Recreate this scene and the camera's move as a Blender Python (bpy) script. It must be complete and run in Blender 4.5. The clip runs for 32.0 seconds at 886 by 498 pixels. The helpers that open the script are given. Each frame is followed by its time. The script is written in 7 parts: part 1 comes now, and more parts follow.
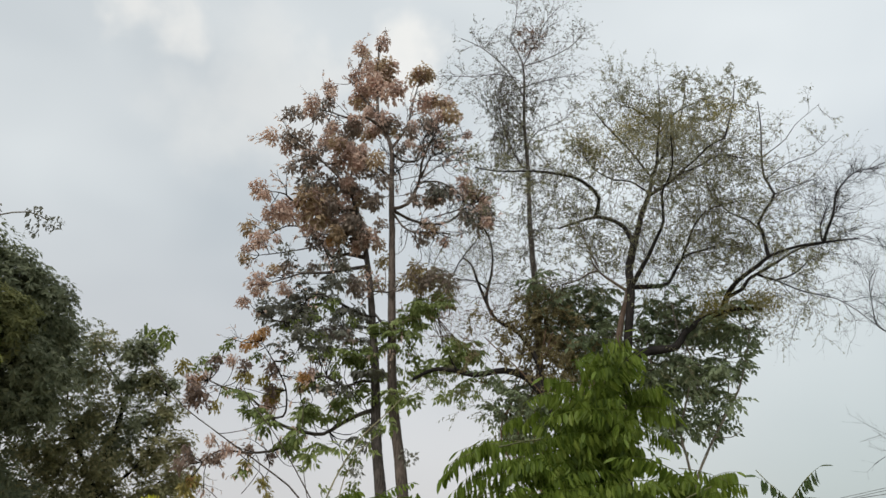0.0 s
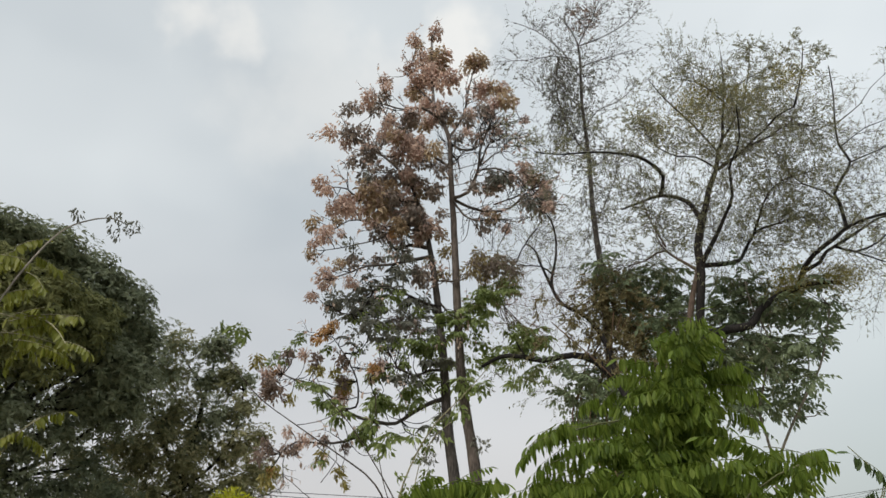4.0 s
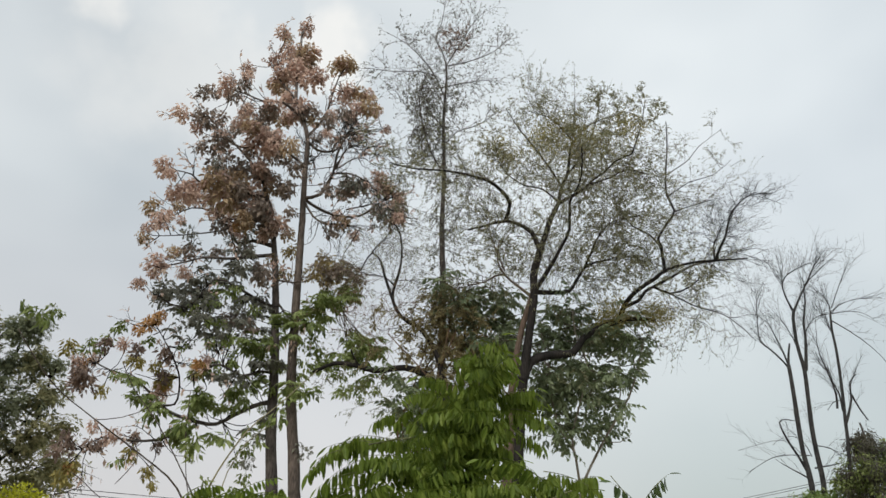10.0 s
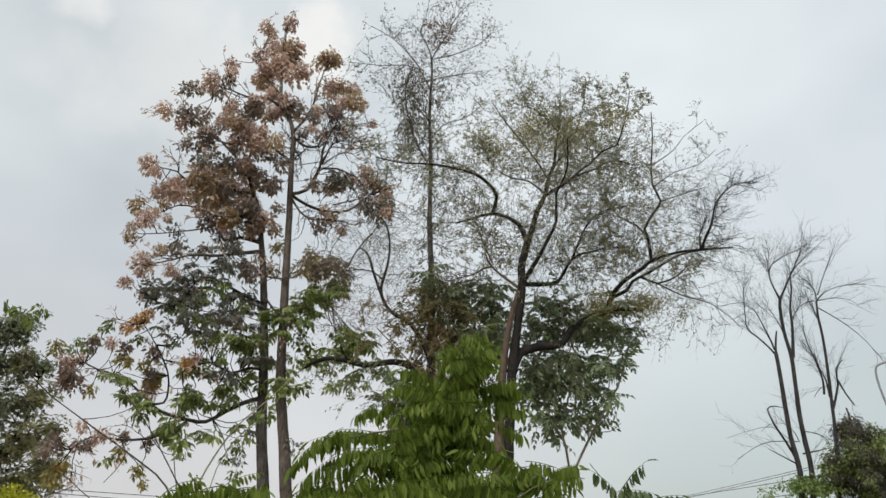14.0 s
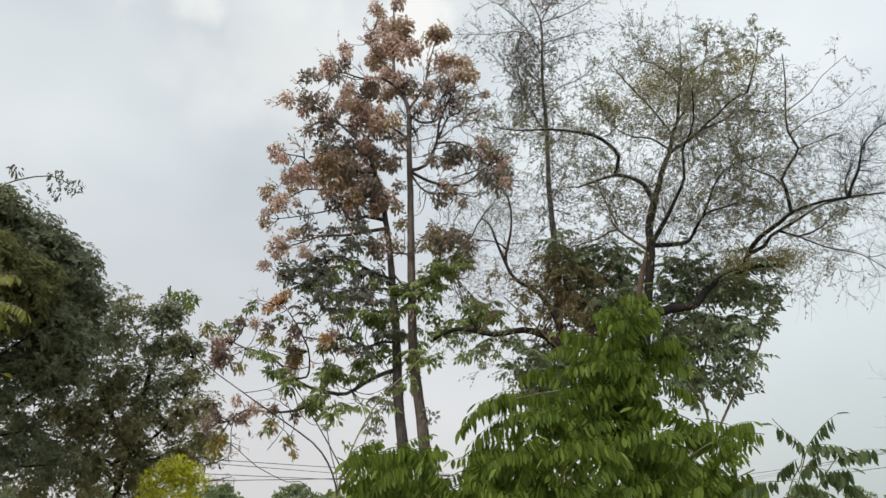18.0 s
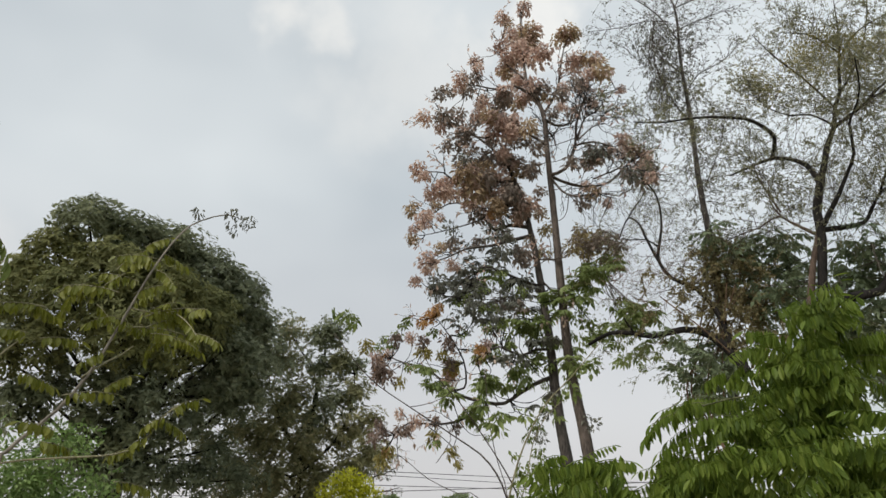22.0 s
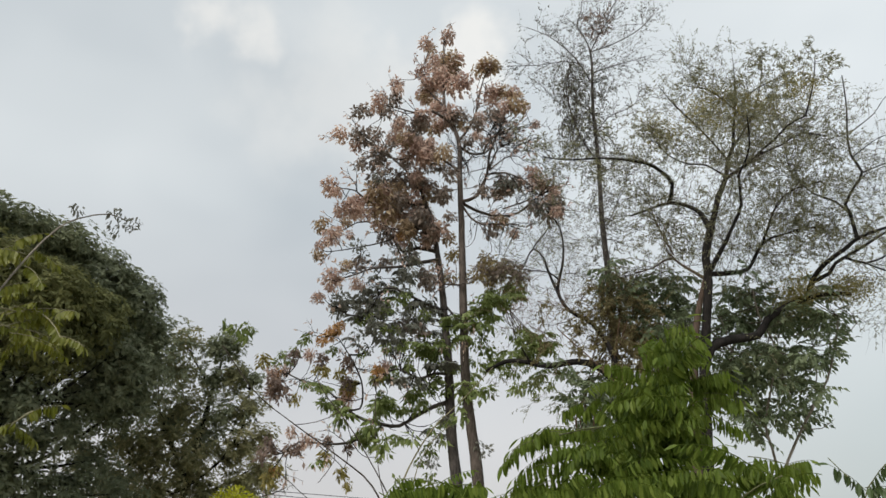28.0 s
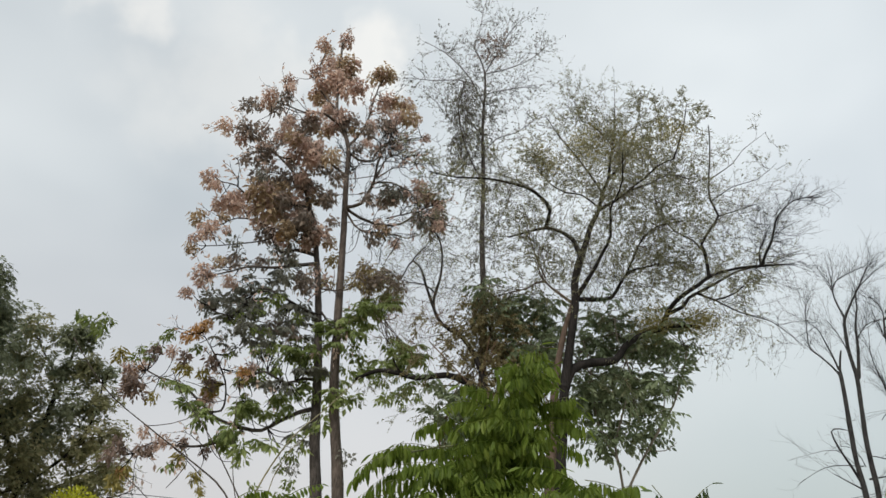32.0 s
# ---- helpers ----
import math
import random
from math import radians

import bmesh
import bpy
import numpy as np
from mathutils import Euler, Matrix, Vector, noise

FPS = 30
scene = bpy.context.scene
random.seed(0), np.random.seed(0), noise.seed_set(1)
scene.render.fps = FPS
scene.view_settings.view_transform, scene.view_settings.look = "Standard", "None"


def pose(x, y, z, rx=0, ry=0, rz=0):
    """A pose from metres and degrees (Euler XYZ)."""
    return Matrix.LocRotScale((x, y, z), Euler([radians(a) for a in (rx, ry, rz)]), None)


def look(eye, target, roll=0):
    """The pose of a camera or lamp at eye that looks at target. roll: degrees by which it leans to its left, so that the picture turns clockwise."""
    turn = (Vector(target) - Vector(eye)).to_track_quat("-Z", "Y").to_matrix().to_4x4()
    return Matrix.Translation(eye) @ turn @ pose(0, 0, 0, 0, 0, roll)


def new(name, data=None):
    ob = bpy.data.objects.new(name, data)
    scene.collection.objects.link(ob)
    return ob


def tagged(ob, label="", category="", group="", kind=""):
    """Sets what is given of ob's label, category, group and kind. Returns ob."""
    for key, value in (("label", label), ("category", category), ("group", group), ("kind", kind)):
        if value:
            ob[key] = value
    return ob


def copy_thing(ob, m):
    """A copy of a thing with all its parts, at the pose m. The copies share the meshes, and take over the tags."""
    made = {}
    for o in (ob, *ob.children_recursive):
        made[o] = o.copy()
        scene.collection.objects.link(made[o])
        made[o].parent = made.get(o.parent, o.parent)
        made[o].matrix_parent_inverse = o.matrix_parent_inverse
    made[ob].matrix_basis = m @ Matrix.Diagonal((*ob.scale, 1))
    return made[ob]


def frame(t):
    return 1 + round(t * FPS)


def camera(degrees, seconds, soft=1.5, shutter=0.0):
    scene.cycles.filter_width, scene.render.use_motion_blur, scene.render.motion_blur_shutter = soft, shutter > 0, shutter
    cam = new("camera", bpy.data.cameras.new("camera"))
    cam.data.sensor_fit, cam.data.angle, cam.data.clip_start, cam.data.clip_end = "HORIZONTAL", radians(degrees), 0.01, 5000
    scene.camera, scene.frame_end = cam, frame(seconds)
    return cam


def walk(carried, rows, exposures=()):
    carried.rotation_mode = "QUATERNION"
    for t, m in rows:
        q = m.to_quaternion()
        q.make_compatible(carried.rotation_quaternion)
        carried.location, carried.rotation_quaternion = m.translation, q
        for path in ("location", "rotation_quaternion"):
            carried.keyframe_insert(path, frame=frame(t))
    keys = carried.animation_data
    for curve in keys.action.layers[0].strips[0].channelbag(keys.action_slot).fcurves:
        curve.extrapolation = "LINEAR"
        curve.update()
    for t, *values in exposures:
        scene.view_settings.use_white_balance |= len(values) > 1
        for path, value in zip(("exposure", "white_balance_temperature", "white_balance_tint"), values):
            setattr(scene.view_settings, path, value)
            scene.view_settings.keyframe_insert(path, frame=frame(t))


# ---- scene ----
cam = camera(63.61, 32.0, soft=1.52)
PATH = [
    (0.0, pose(-0.013, 0.016, 1.616, 112.99, -0.00, -0.00)),
    (0.5, pose(-0.015, 0.014, 1.614, 112.66, 0.39, 0.97)),
    (1.0, pose(-0.008, 0.048, 1.583, 112.80, 0.56, 1.78)),
    (1.5, pose(-0.013, 0.033, 1.586, 112.87, 0.60, 2.36)),
    (2.0, pose(-0.042, 0.032, 1.606, 111.86, 1.46, 4.27)),
    (2.5, pose(-0.040, 0.028, 1.586, 111.66, 1.65, 5.32)),
    (4.5, pose(-0.058, 0.009, 1.606, 112.27, 0.39, 5.44)),
    (5.0, pose(-0.072, 0.043, 1.614, 112.48, 0.35, 5.16)),
    (5.5, pose(-0.064, 0.028, 1.627, 113.06, -0.13, 4.84)),
    (6.0, pose(-0.054, 0.024, 1.624, 113.27, -0.62, 4.13)),
    (6.5, pose(-0.013, -0.010, 1.599, 113.58, -1.19, 2.14)),
    (7.0, pose(-0.007, -0.007, 1.601, 113.58, -1.39, 0.31)),
    (7.5, pose(-0.011, -0.014, 1.616, 113.36, -1.52, -1.47)),
    (8.0, pose(-0.004, -0.019, 1.612, 113.63, -1.49, -2.76)),
    (8.5, pose(0.100, 0.045, 1.585, 113.40, -1.28, -3.84)),
    (9.0, pose(0.136, 0.064, 1.605, 113.19, -1.21, -5.67)),
    (9.5, pose(0.151, 0.052, 1.623, 113.07, -1.14, -6.90)),
    (10.0, pose(0.166, 0.047, 1.630, 112.78, -0.94, -7.63)),
    (10.5, pose(0.188, 0.031, 1.607, 112.95, -0.66, -8.01)),
    (11.0, pose(0.214, 0.020, 1.638, 112.64, -0.21, -8.31)),
    (11.5, pose(0.216, 0.011, 1.655, 112.57, -0.38, -8.51)),
    (12.0, pose(0.232, 0.020, 1.658, 112.55, -0.41, -8.76)),
    (12.5, pose(0.230, 0.035, 1.639, 112.57, -0.19, -8.53)),
    (13.0, pose(0.239, 0.033, 1.633, 112.39, -0.22, -8.43)),
    (13.5, pose(0.240, 0.029, 1.628, 112.32, 0.12, -8.25)),
    (15.5, pose(0.094, 0.047, 1.605, 111.63, 0.11, -5.52)),
    (16.0, pose(0.066, 0.043, 1.600, 111.21, 0.21, -3.50)),
    (16.5, pose(0.039, 0.023, 1.585, 110.94, 0.08, -2.02)),
    (17.0, pose(0.035, 0.044, 1.589, 110.39, 0.13, -0.55)),
    (17.5, pose(0.021, 0.029, 1.577, 110.21, 0.16, 0.73)),
    (18.0, pose(0.008, 0.023, 1.577, 109.99, 0.15, 1.75)),
    (18.5, pose(-0.019, 0.036, 1.577, 109.94, 0.02, 2.52)),
    (19.0, pose(-0.030, 0.029, 1.572, 110.00, -0.09, 3.86)),
    (19.5, pose(-0.043, 0.029, 1.579, 109.77, 0.07, 5.45)),
    (20.0, pose(-0.064, 0.013, 1.583, 109.83, 0.03, 6.89)),
    (20.5, pose(-0.087, 0.012, 1.589, 109.88, 0.30, 8.38)),
    (21.0, pose(-0.099, 0.015, 1.600, 110.24, 0.47, 10.47)),
    (21.5, pose(-0.102, -0.001, 1.590, 110.34, 0.55, 12.45)),
    (22.0, pose(-0.116, 0.007, 1.603, 110.67, 0.52, 13.93)),
    (22.5, pose(-0.116, -0.006, 1.602, 110.57, 0.49, 14.71)),
    (23.0, pose(-0.125, -0.005, 1.597, 110.53, 0.62, 15.59)),
    (23.5, pose(-0.124, -0.009, 1.599, 110.63, 0.35, 16.17)),
    (24.0, pose(-0.115, -0.007, 1.594, 110.66, 0.00, 15.90)),
    (24.5, pose(-0.112, -0.010, 1.600, 110.97, 0.07, 15.29)),
    (26.5, pose(0.031, 0.043, 1.608, 111.40, -0.71, 10.98)),
    (27.0, pose(0.032, 0.020, 1.603, 111.76, -0.47, 9.57)),
    (27.5, pose(0.056, 0.021, 1.609, 112.02, -0.47, 7.89)),
    (28.0, pose(0.088, 0.033, 1.592, 112.41, -0.84, 6.05)),
    (28.5, pose(0.111, 0.018, 1.580, 112.58, -0.81, 4.79)),
    (29.0, pose(0.114, 0.009, 1.601, 112.76, -0.79, 3.47)),
    (29.5, pose(0.113, 0.015, 1.630, 112.71, -1.35, 1.76)),
    (30.0, pose(0.110, 0.002, 1.619, 112.92, -1.56, 0.08)),
    (30.5, pose(0.105, -0.012, 1.607, 112.79, -1.59, -1.20)),
    (31.0, pose(0.116, -0.027, 1.608, 112.78, -1.37, -2.01)),
    (31.5, pose(0.126, -0.024, 1.623, 113.01, -1.58, -3.31)),
    (32.0, pose(0.160, -0.022, 1.624, 113.25, -1.75, -4.47)),
]
walk(cam, PATH, [(0.0, -0.02), (7.0, -0.03), (10.0, 0.02), (12.0, 0.02), (16.0, 0.05), (18.0, 0.11), (20.0, 0.07), (22.0, -0.01), (24.0, -0.03), (27.0, -0.03), (30.0, 0.0), (32.0, 0.02)])

# ---- light ----
world = bpy.data.worlds.new("overcast_sky")
scene.world = world
world.use_nodes = True
wn, wl = world.node_tree.nodes, world.node_tree.links
wn.clear()
SUN_EL, SUN_AZ = radians(50), radians(205)
sky = wn.new("ShaderNodeTexSky")
sky.sky_type, sky.sun_disc = "NISHITA", False
sky.sun_elevation, sky.sun_rotation = SUN_EL, SUN_AZ
sky.air_density, sky.dust_density, sky.ozone_density = 1.0, 3.0, 1.0
dim = wn.new("ShaderNodeVectorMath")
dim.operation = "SCALE"
dim.inputs["Scale"].default_value = 0.10
wl.new(sky.outputs[0], dim.inputs[0])
coord = wn.new("ShaderNodeTexCoord")
stretch = wn.new("ShaderNodeMapping")
stretch.inputs["Location"].default_value = (0.62, 0.35, 0.1)
stretch.inputs["Scale"].default_value = (1.0, 1.0, 1.5)
wl.new(coord.outputs["Generated"], stretch.inputs[0])
puffs = wn.new("ShaderNodeTexNoise")
puffs.inputs["Scale"].default_value, puffs.inputs["Detail"].default_value = 2.2, 3.0
puffs.inputs["Roughness"].default_value = 0.45
wl.new(stretch.outputs[0], puffs.inputs["Vector"])
tone = wn.new("ShaderNodeValToRGB")
tone.color_ramp.elements[0].position, tone.color_ramp.elements[0].color = 0.36, (0.582, 0.636, 0.671, 1)
tone.color_ramp.elements[1].position, tone.color_ramp.elements[1].color = 0.72, (0.828, 0.872, 0.884, 1)
wl.new(puffs.outputs["Fac"], tone.inputs[0])
# the haze near the horizon is paler and a little warm
split = wn.new("ShaderNodeSeparateXYZ")
wl.new(coord.outputs["Generated"], split.inputs[0])
# the cover thins towards one side, where it is paler
side = wn.new("ShaderNodeMapRange")
side.inputs["From Min"].default_value, side.inputs["From Max"].default_value = -0.35, 0.55
side.inputs["To Min"].default_value, side.inputs["To Max"].default_value = 0.97, 1.16
wl.new(split.outputs["X"], side.inputs["Value"])
paler = wn.new("ShaderNodeVectorMath")
paler.operation = "SCALE"
wl.new(side.outputs[0], paler.inputs["Scale"])
low = wn.new("ShaderNodeMapRange")
low.inputs["From Min"].default_value, low.inputs["From Max"].default_value = 0.42, 0.0
wl.new(split.outputs["Z"], low.inputs["Value"])
# brighter cloud puffs beside the tall trees, torn by the noise
bright = tone.outputs[0]
for way, size, lift in (((-0.366, 0.696, 0.618), 0.075, 0.85), ((-0.053, 0.784, 0.619), 0.085, 0.95), ((-0.237, 0.807, 0.540), 0.16, 0.5), ((-0.168, 0.771, 0.614), 0.07, 0.4), ((-0.721, 0.634, 0.280), 0.10, 0.45)):
    far_off = wn.new("ShaderNodeVectorMath")
    far_off.operation = "DISTANCE"
    wobbly = wn.new("ShaderNodeMix")
    wobbly.data_type = "RGBA"
    wobbly.blend_type = "LINEAR_LIGHT"
    wobbly.inputs["Factor"].default_value = 0.13
    rag = wn.new("ShaderNodeTexNoise")
    rag.inputs["Scale"].default_value, rag.inputs["Detail"].default_value = 9.0, 4.0
    wl.new(coord.outputs["Generated"], rag.inputs["Vector"])
    wl.new(coord.outputs["Generated"], wobbly.inputs["A"])
    wl.new(rag.outputs["Color"], wobbly.inputs["B"])
    wl.new(wobbly.outputs["Result"], far_off.inputs[0])
    far_off.inputs[1].default_value = way
    fade = wn.new("ShaderNodeMapRange")
    fade.interpolation_type = "SMOOTHSTEP"
    fade.inputs["From Min"].default_value, fade.inputs["From Max"].default_value = size, size * 0.15
    fade.inputs["To Max"].default_value = lift
    wl.new(far_off.outputs["Value"], fade.inputs["Value"])
    puff = wn.new("ShaderNodeMix")
    puff.data_type = "RGBA"
    puff.inputs["B"].default_value = (0.94, 0.94, 0.91, 1)
    wl.new(fade.outputs[0], puff.inputs["Factor"])
    wl.new(bright, puff.inputs["A"])
    bright = puff.outputs["Result"]
haze = wn.new("ShaderNodeMix")
haze.data_type = "RGBA"
# and duller and greener towards the other side
dull = wn.new("ShaderNodeMapRange")
dull.inputs["From Min"].default_value, dull.inputs["From Max"].default_value = 0.05, 0.45
wl.new(split.outputs["X"], dull.inputs["Value"])
murk = wn.new("ShaderNodeMix")
murk.data_type = "RGBA"
murk.inputs["A"].default_value, murk.inputs["B"].default_value = (0.695, 0.682, 0.688, 1), (0.535, 0.60, 0.59, 1)
wl.new(dull.outputs[0], murk.inputs["Factor"])
wl.new(murk.outputs["Result"], haze.inputs["B"])
wl.new(low.outputs[0], haze.inputs["Factor"])
wl.new(bright, paler.inputs[0])
wl.new(paler.outputs[0], haze.inputs["A"])
cover = wn.new("ShaderNodeMix")
cover.data_type = "RGBA"
cover.inputs["Factor"].default_value = 0.9
wl.new(dim.outputs[0], cover.inputs["A"])
wl.new(haze.outputs["Result"], cover.inputs["B"])
back = wn.new("ShaderNodeBackground")
back.inputs["Strength"].default_value = 1.0
wl.new(cover.outputs["Result"], back.inputs["Color"])
wout = wn.new("ShaderNodeOutputWorld")
wl.new(back.outputs[0], wout.inputs["Surface"])

sun = new("sun", bpy.data.lights.new("sun", "SUN"))
sun.data.energy, sun.data.angle, sun.data.color = 2.6, radians(25), (1.0, 0.95, 0.88)
sun.matrix_world = look((math.cos(SUN_EL) * math.sin(SUN_AZ) * 30, math.cos(SUN_EL) * math.cos(SUN_AZ) * 30, math.sin(SUN_EL) * 30), (0, 0, 0))


# ---- materials ----
def nodes_of(name):
    m = bpy.data.materials.new(name)
    m.use_nodes = True
    n = m.node_tree.nodes
    n.clear()
    return m, n, m.node_tree.links


def ramp(n, stops):
    r = n.new("ShaderNodeValToRGB")
    e = r.color_ramp.elements
    while len(e) < len(stops):
        e.new(0.5)
    for s, (p, c) in zip(e, stops):
        s.position, s.color = p, (*c, 1)
    return r


def leaf_material(name, colours, through_light=0.3, gloss=0.5, blotch=25.0):
    """Leaves: a tone for each leaf, blotches on it, and light that shines through."""
    m, n, l = nodes_of(name)
    geo, info = n.new("ShaderNodeNewGeometry"), n.new("ShaderNodeObjectInfo")
    a = n.new("ShaderNodeMath")
    a.operation = "MULTIPLY"
    a.inputs[1].default_value = 0.65
    l.new(geo.outputs["Random Per Island"], a.inputs[0])
    b = n.new("ShaderNodeMath")
    b.operation = "MULTIPLY_ADD"
    b.inputs[1].default_value = 0.35
    l.new(info.outputs["Random"], b.inputs[0])
    l.new(a.outputs[0], b.inputs[2])
    r = ramp(n, [(i / (len(colours) - 1), c) for i, c in enumerate(colours)])
    l.new(b.outputs[0], r.inputs[0])
    tc = n.new("ShaderNodeTexCoord")
    spots = n.new("ShaderNodeTexNoise")
    spots.inputs["Scale"].default_value, spots.inputs["Detail"].default_value = blotch, 3
    l.new(tc.outputs["Object"], spots.inputs["Vector"])
    mr = n.new("ShaderNodeMapRange")
    mr.inputs["To Min"].default_value, mr.inputs["To Max"].default_value = 0.65, 1.3
    l.new(spots.outputs["Fac"], mr.inputs["Value"])
    mix = n.new("ShaderNodeVectorMath")
    mix.operation = "SCALE"
    l.new(r.outputs[0], mix.inputs[0])
    l.new(mr.outputs[0], mix.inputs["Scale"])
    p = n.new("ShaderNodeBsdfPrincipled")
    p.inputs["Roughness"].default_value = gloss
    p.inputs["Specular IOR Level"].default_value = 0.35
    l.new(mix.outputs[0], p.inputs["Base Color"])
    t = n.new("ShaderNodeBsdfTranslucent")
    l.new(mix.outputs[0], t.inputs["Color"])
    s = n.new("ShaderNodeMixShader")
    s.inputs[0].default_value = through_light
    l.new(p.outputs[0], s.inputs[1])
    l.new(t.outputs[0], s.inputs[2])
    o = n.new("ShaderNodeOutputMaterial")
    l.new(s.outputs[0], o.inputs["Surface"])
    return m


def bark_material(name, dark, light, scale=6.0, rough=0.85):
    """Bark: long vertical grain, patches, and relief."""
    m, n, l = nodes_of(name)
    tc = n.new("ShaderNodeTexCoord")
    mp = n.new("ShaderNodeMapping")
    mp.inputs["Scale"].default_value = (1, 1, 0.22)
    l.new(tc.outputs["Object"], mp.inputs[0])
    grain = n.new("ShaderNodeTexNoise")
    grain.inputs["Scale"].default_value, grain.inputs["Detail"].default_value = scale * 5, 6
    l.new(mp.outputs[0], grain.inputs["Vector"])
    patch = n.new("ShaderNodeTexNoise")
    patch.inputs["Scale"].default_value, patch.inputs["Detail"].default_value = scale * 0.4, 3
    l.new(tc.outputs["Object"], patch.inputs["Vector"])
    add = n.new("ShaderNodeMath")
    add.operation = "MULTIPLY_ADD"
    add.inputs[1].default_value = 0.55
    half = n.new("ShaderNodeMath")
    half.operation = "MULTIPLY"
    half.inputs[1].default_value = 0.45
    l.new(patch.outputs["Fac"], half.inputs[0])
    l.new(grain.outputs["Fac"], add.inputs[0])
    l.new(half.outputs[0], add.inputs[2])
    r = ramp(n, [(0.36, dark), (0.62, light)])
    l.new(add.outputs[0], r.inputs[0])
    bump = n.new("ShaderNodeBump")
    bump.inputs["Strength"].default_value, bump.inputs["Distance"].default_value = 0.7, 0.03
    l.new(grain.outputs["Fac"], bump.inputs["Height"])
    p = n.new("ShaderNodeBsdfPrincipled")
    p.inputs["Roughness"].default_value = rough
    p.inputs["Specular IOR Level"].default_value = 0.2
    l.new(r.outputs[0], p.inputs["Base Color"])
    l.new(bump.outputs[0], p.inputs["Normal"])
    o = n.new("ShaderNodeOutputMaterial")
    l.new(p.outputs[0], o.inputs["Surface"])
    return m


def plain_material(name, dark, light, scale, rough, metal=0.0):
    m, n, l = nodes_of(name)
    tc = n.new("ShaderNodeTexCoord")
    big, fine = n.new("ShaderNodeTexNoise"), n.new("ShaderNodeTexNoise")
    big.inputs["Scale"].default_value, big.inputs["Detail"].default_value = scale, 5
    fine.inputs["Scale"].default_value, fine.inputs["Detail"].default_value = scale * 14, 4
    l.new(tc.outputs["Object"], big.inputs["Vector"])
    l.new(tc.outputs["Object"], fine.inputs["Vector"])
    mean = n.new("ShaderNodeMix")
    mean.inputs["Factor"].default_value = 0.45
    l.new(big.outputs["Fac"], mean.inputs["A"])
    l.new(fine.outputs["Fac"], mean.inputs["B"])
    r = ramp(n, [(0.35, dark), (0.65, light)])
    l.new(mean.outputs["Result"], r.inputs[0])
    bump = n.new("ShaderNodeBump")
    bump.inputs["Strength"].default_value = 0.4
    l.new(fine.outputs["Fac"], bump.inputs["Height"])
    p = n.new("ShaderNodeBsdfPrincipled")
    p.inputs["Roughness"].default_value, p.inputs["Metallic"].default_value = rough, metal
    l.new(r.outputs[0], p.inputs["Base Color"])
    l.new(bump.outputs[0], p.inputs["Normal"])
    o = n.new("ShaderNodeOutputMaterial")
    l.new(p.outputs[0], o.inputs["Surface"])
    return m


BARK_GREY = bark_material("bark_grey_brown", (0.040, 0.033, 0.029), (0.145, 0.118, 0.100))
BARK_DARK = bark_material("bark_dark", (0.007, 0.0065, 0.0063), (0.028, 0.024, 0.022))
BARK_PALE = bark_material("bark_pale_tan", (0.062, 0.045, 0.036), (0.155, 0.112, 0.086))
BARK_DEAD = bark_material("bark_dead_grey", (0.032, 0.028, 0.026), (0.115, 0.10, 0.09))
BARK_ASH = bark_material("bark_ash_dark", (0.012, 0.012, 0.013), (0.060, 0.057, 0.055), 12)
TWIG = bark_material("twig_brown", (0.034, 0.028, 0.024), (0.105, 0.083, 0.07), 9)
TWIG_DRY = bark_material("twig_dry_brown", (0.09, 0.055, 0.035), (0.20, 0.13, 0.085), 9)
CANE = bark_material("cane_pale_green", (0.14, 0.13, 0.07), (0.33, 0.30, 0.19), 9, 0.6)
CANE_GREY = bark_material("cane_pale_grey", (0.12, 0.105, 0.085), (0.28, 0.25, 0.205), 9, 0.7)
CANE_GREEN = bark_material("cane_olive", (0.07, 0.085, 0.03), (0.20, 0.20, 0.10), 9, 0.6)
LEAF_BROWN = leaf_material("leaf_dry_brown", [(0.29, 0.204, 0.176), (0.52, 0.376, 0.312), (0.67, 0.512, 0.426), (0.77, 0.63, 0.53)], 0.52, 0.7)
LEAF_ORANGE = leaf_material("leaf_dry_orange", [(0.34, 0.17, 0.065), (0.52, 0.30, 0.12), (0.56, 0.38, 0.20)], 0.4)
LEAF_MAUVE = leaf_material("leaf_dry_mauve_brown", [(0.15, 0.115, 0.10), (0.27, 0.20, 0.165), (0.40, 0.295, 0.23)], 0.48, 0.7)
LEAF_TAN = leaf_material("leaf_dry_tan", [(0.23, 0.165, 0.105), (0.42, 0.315, 0.20), (0.60, 0.48, 0.33)], 0.5, 0.7)
# dull grey-green: shade among the inner crown leaves is put into the colour
LEAF_DARK = leaf_material("leaf_shaded_grey_green", [(0.120, 0.122, 0.104), (0.190, 0.196, 0.162), (0.28, 0.28, 0.225)], 0.45, 0.7)
LEAF_DUSK = leaf_material("leaf_dusky_brown", [(0.175, 0.150, 0.130), (0.30, 0.248, 0.208), (0.45, 0.36, 0.30)], 0.5, 0.7)
LEAF_LEAFY = leaf_material("leaf_leafy_green", [(0.125, 0.165, 0.056), (0.22, 0.278, 0.094), (0.355, 0.415, 0.175)], 0.5, 0.6)
LEAF_GREEN = leaf_material("leaf_mid_green", [(0.090, 0.125, 0.034), (0.185, 0.235, 0.068), (0.33, 0.38, 0.15)], 0.47, 0.6)
LEAF_FEATHER = leaf_material("leaf_feathery_olive", [(0.16, 0.158, 0.085), (0.27, 0.268, 0.15), (0.40, 0.395, 0.24)], 0.5)
LEAF_OLIVE = leaf_material("leaf_yellow_olive", [(0.21, 0.180, 0.060), (0.33, 0.285, 0.095), (0.44, 0.38, 0.14)], 0.48, 0.7)
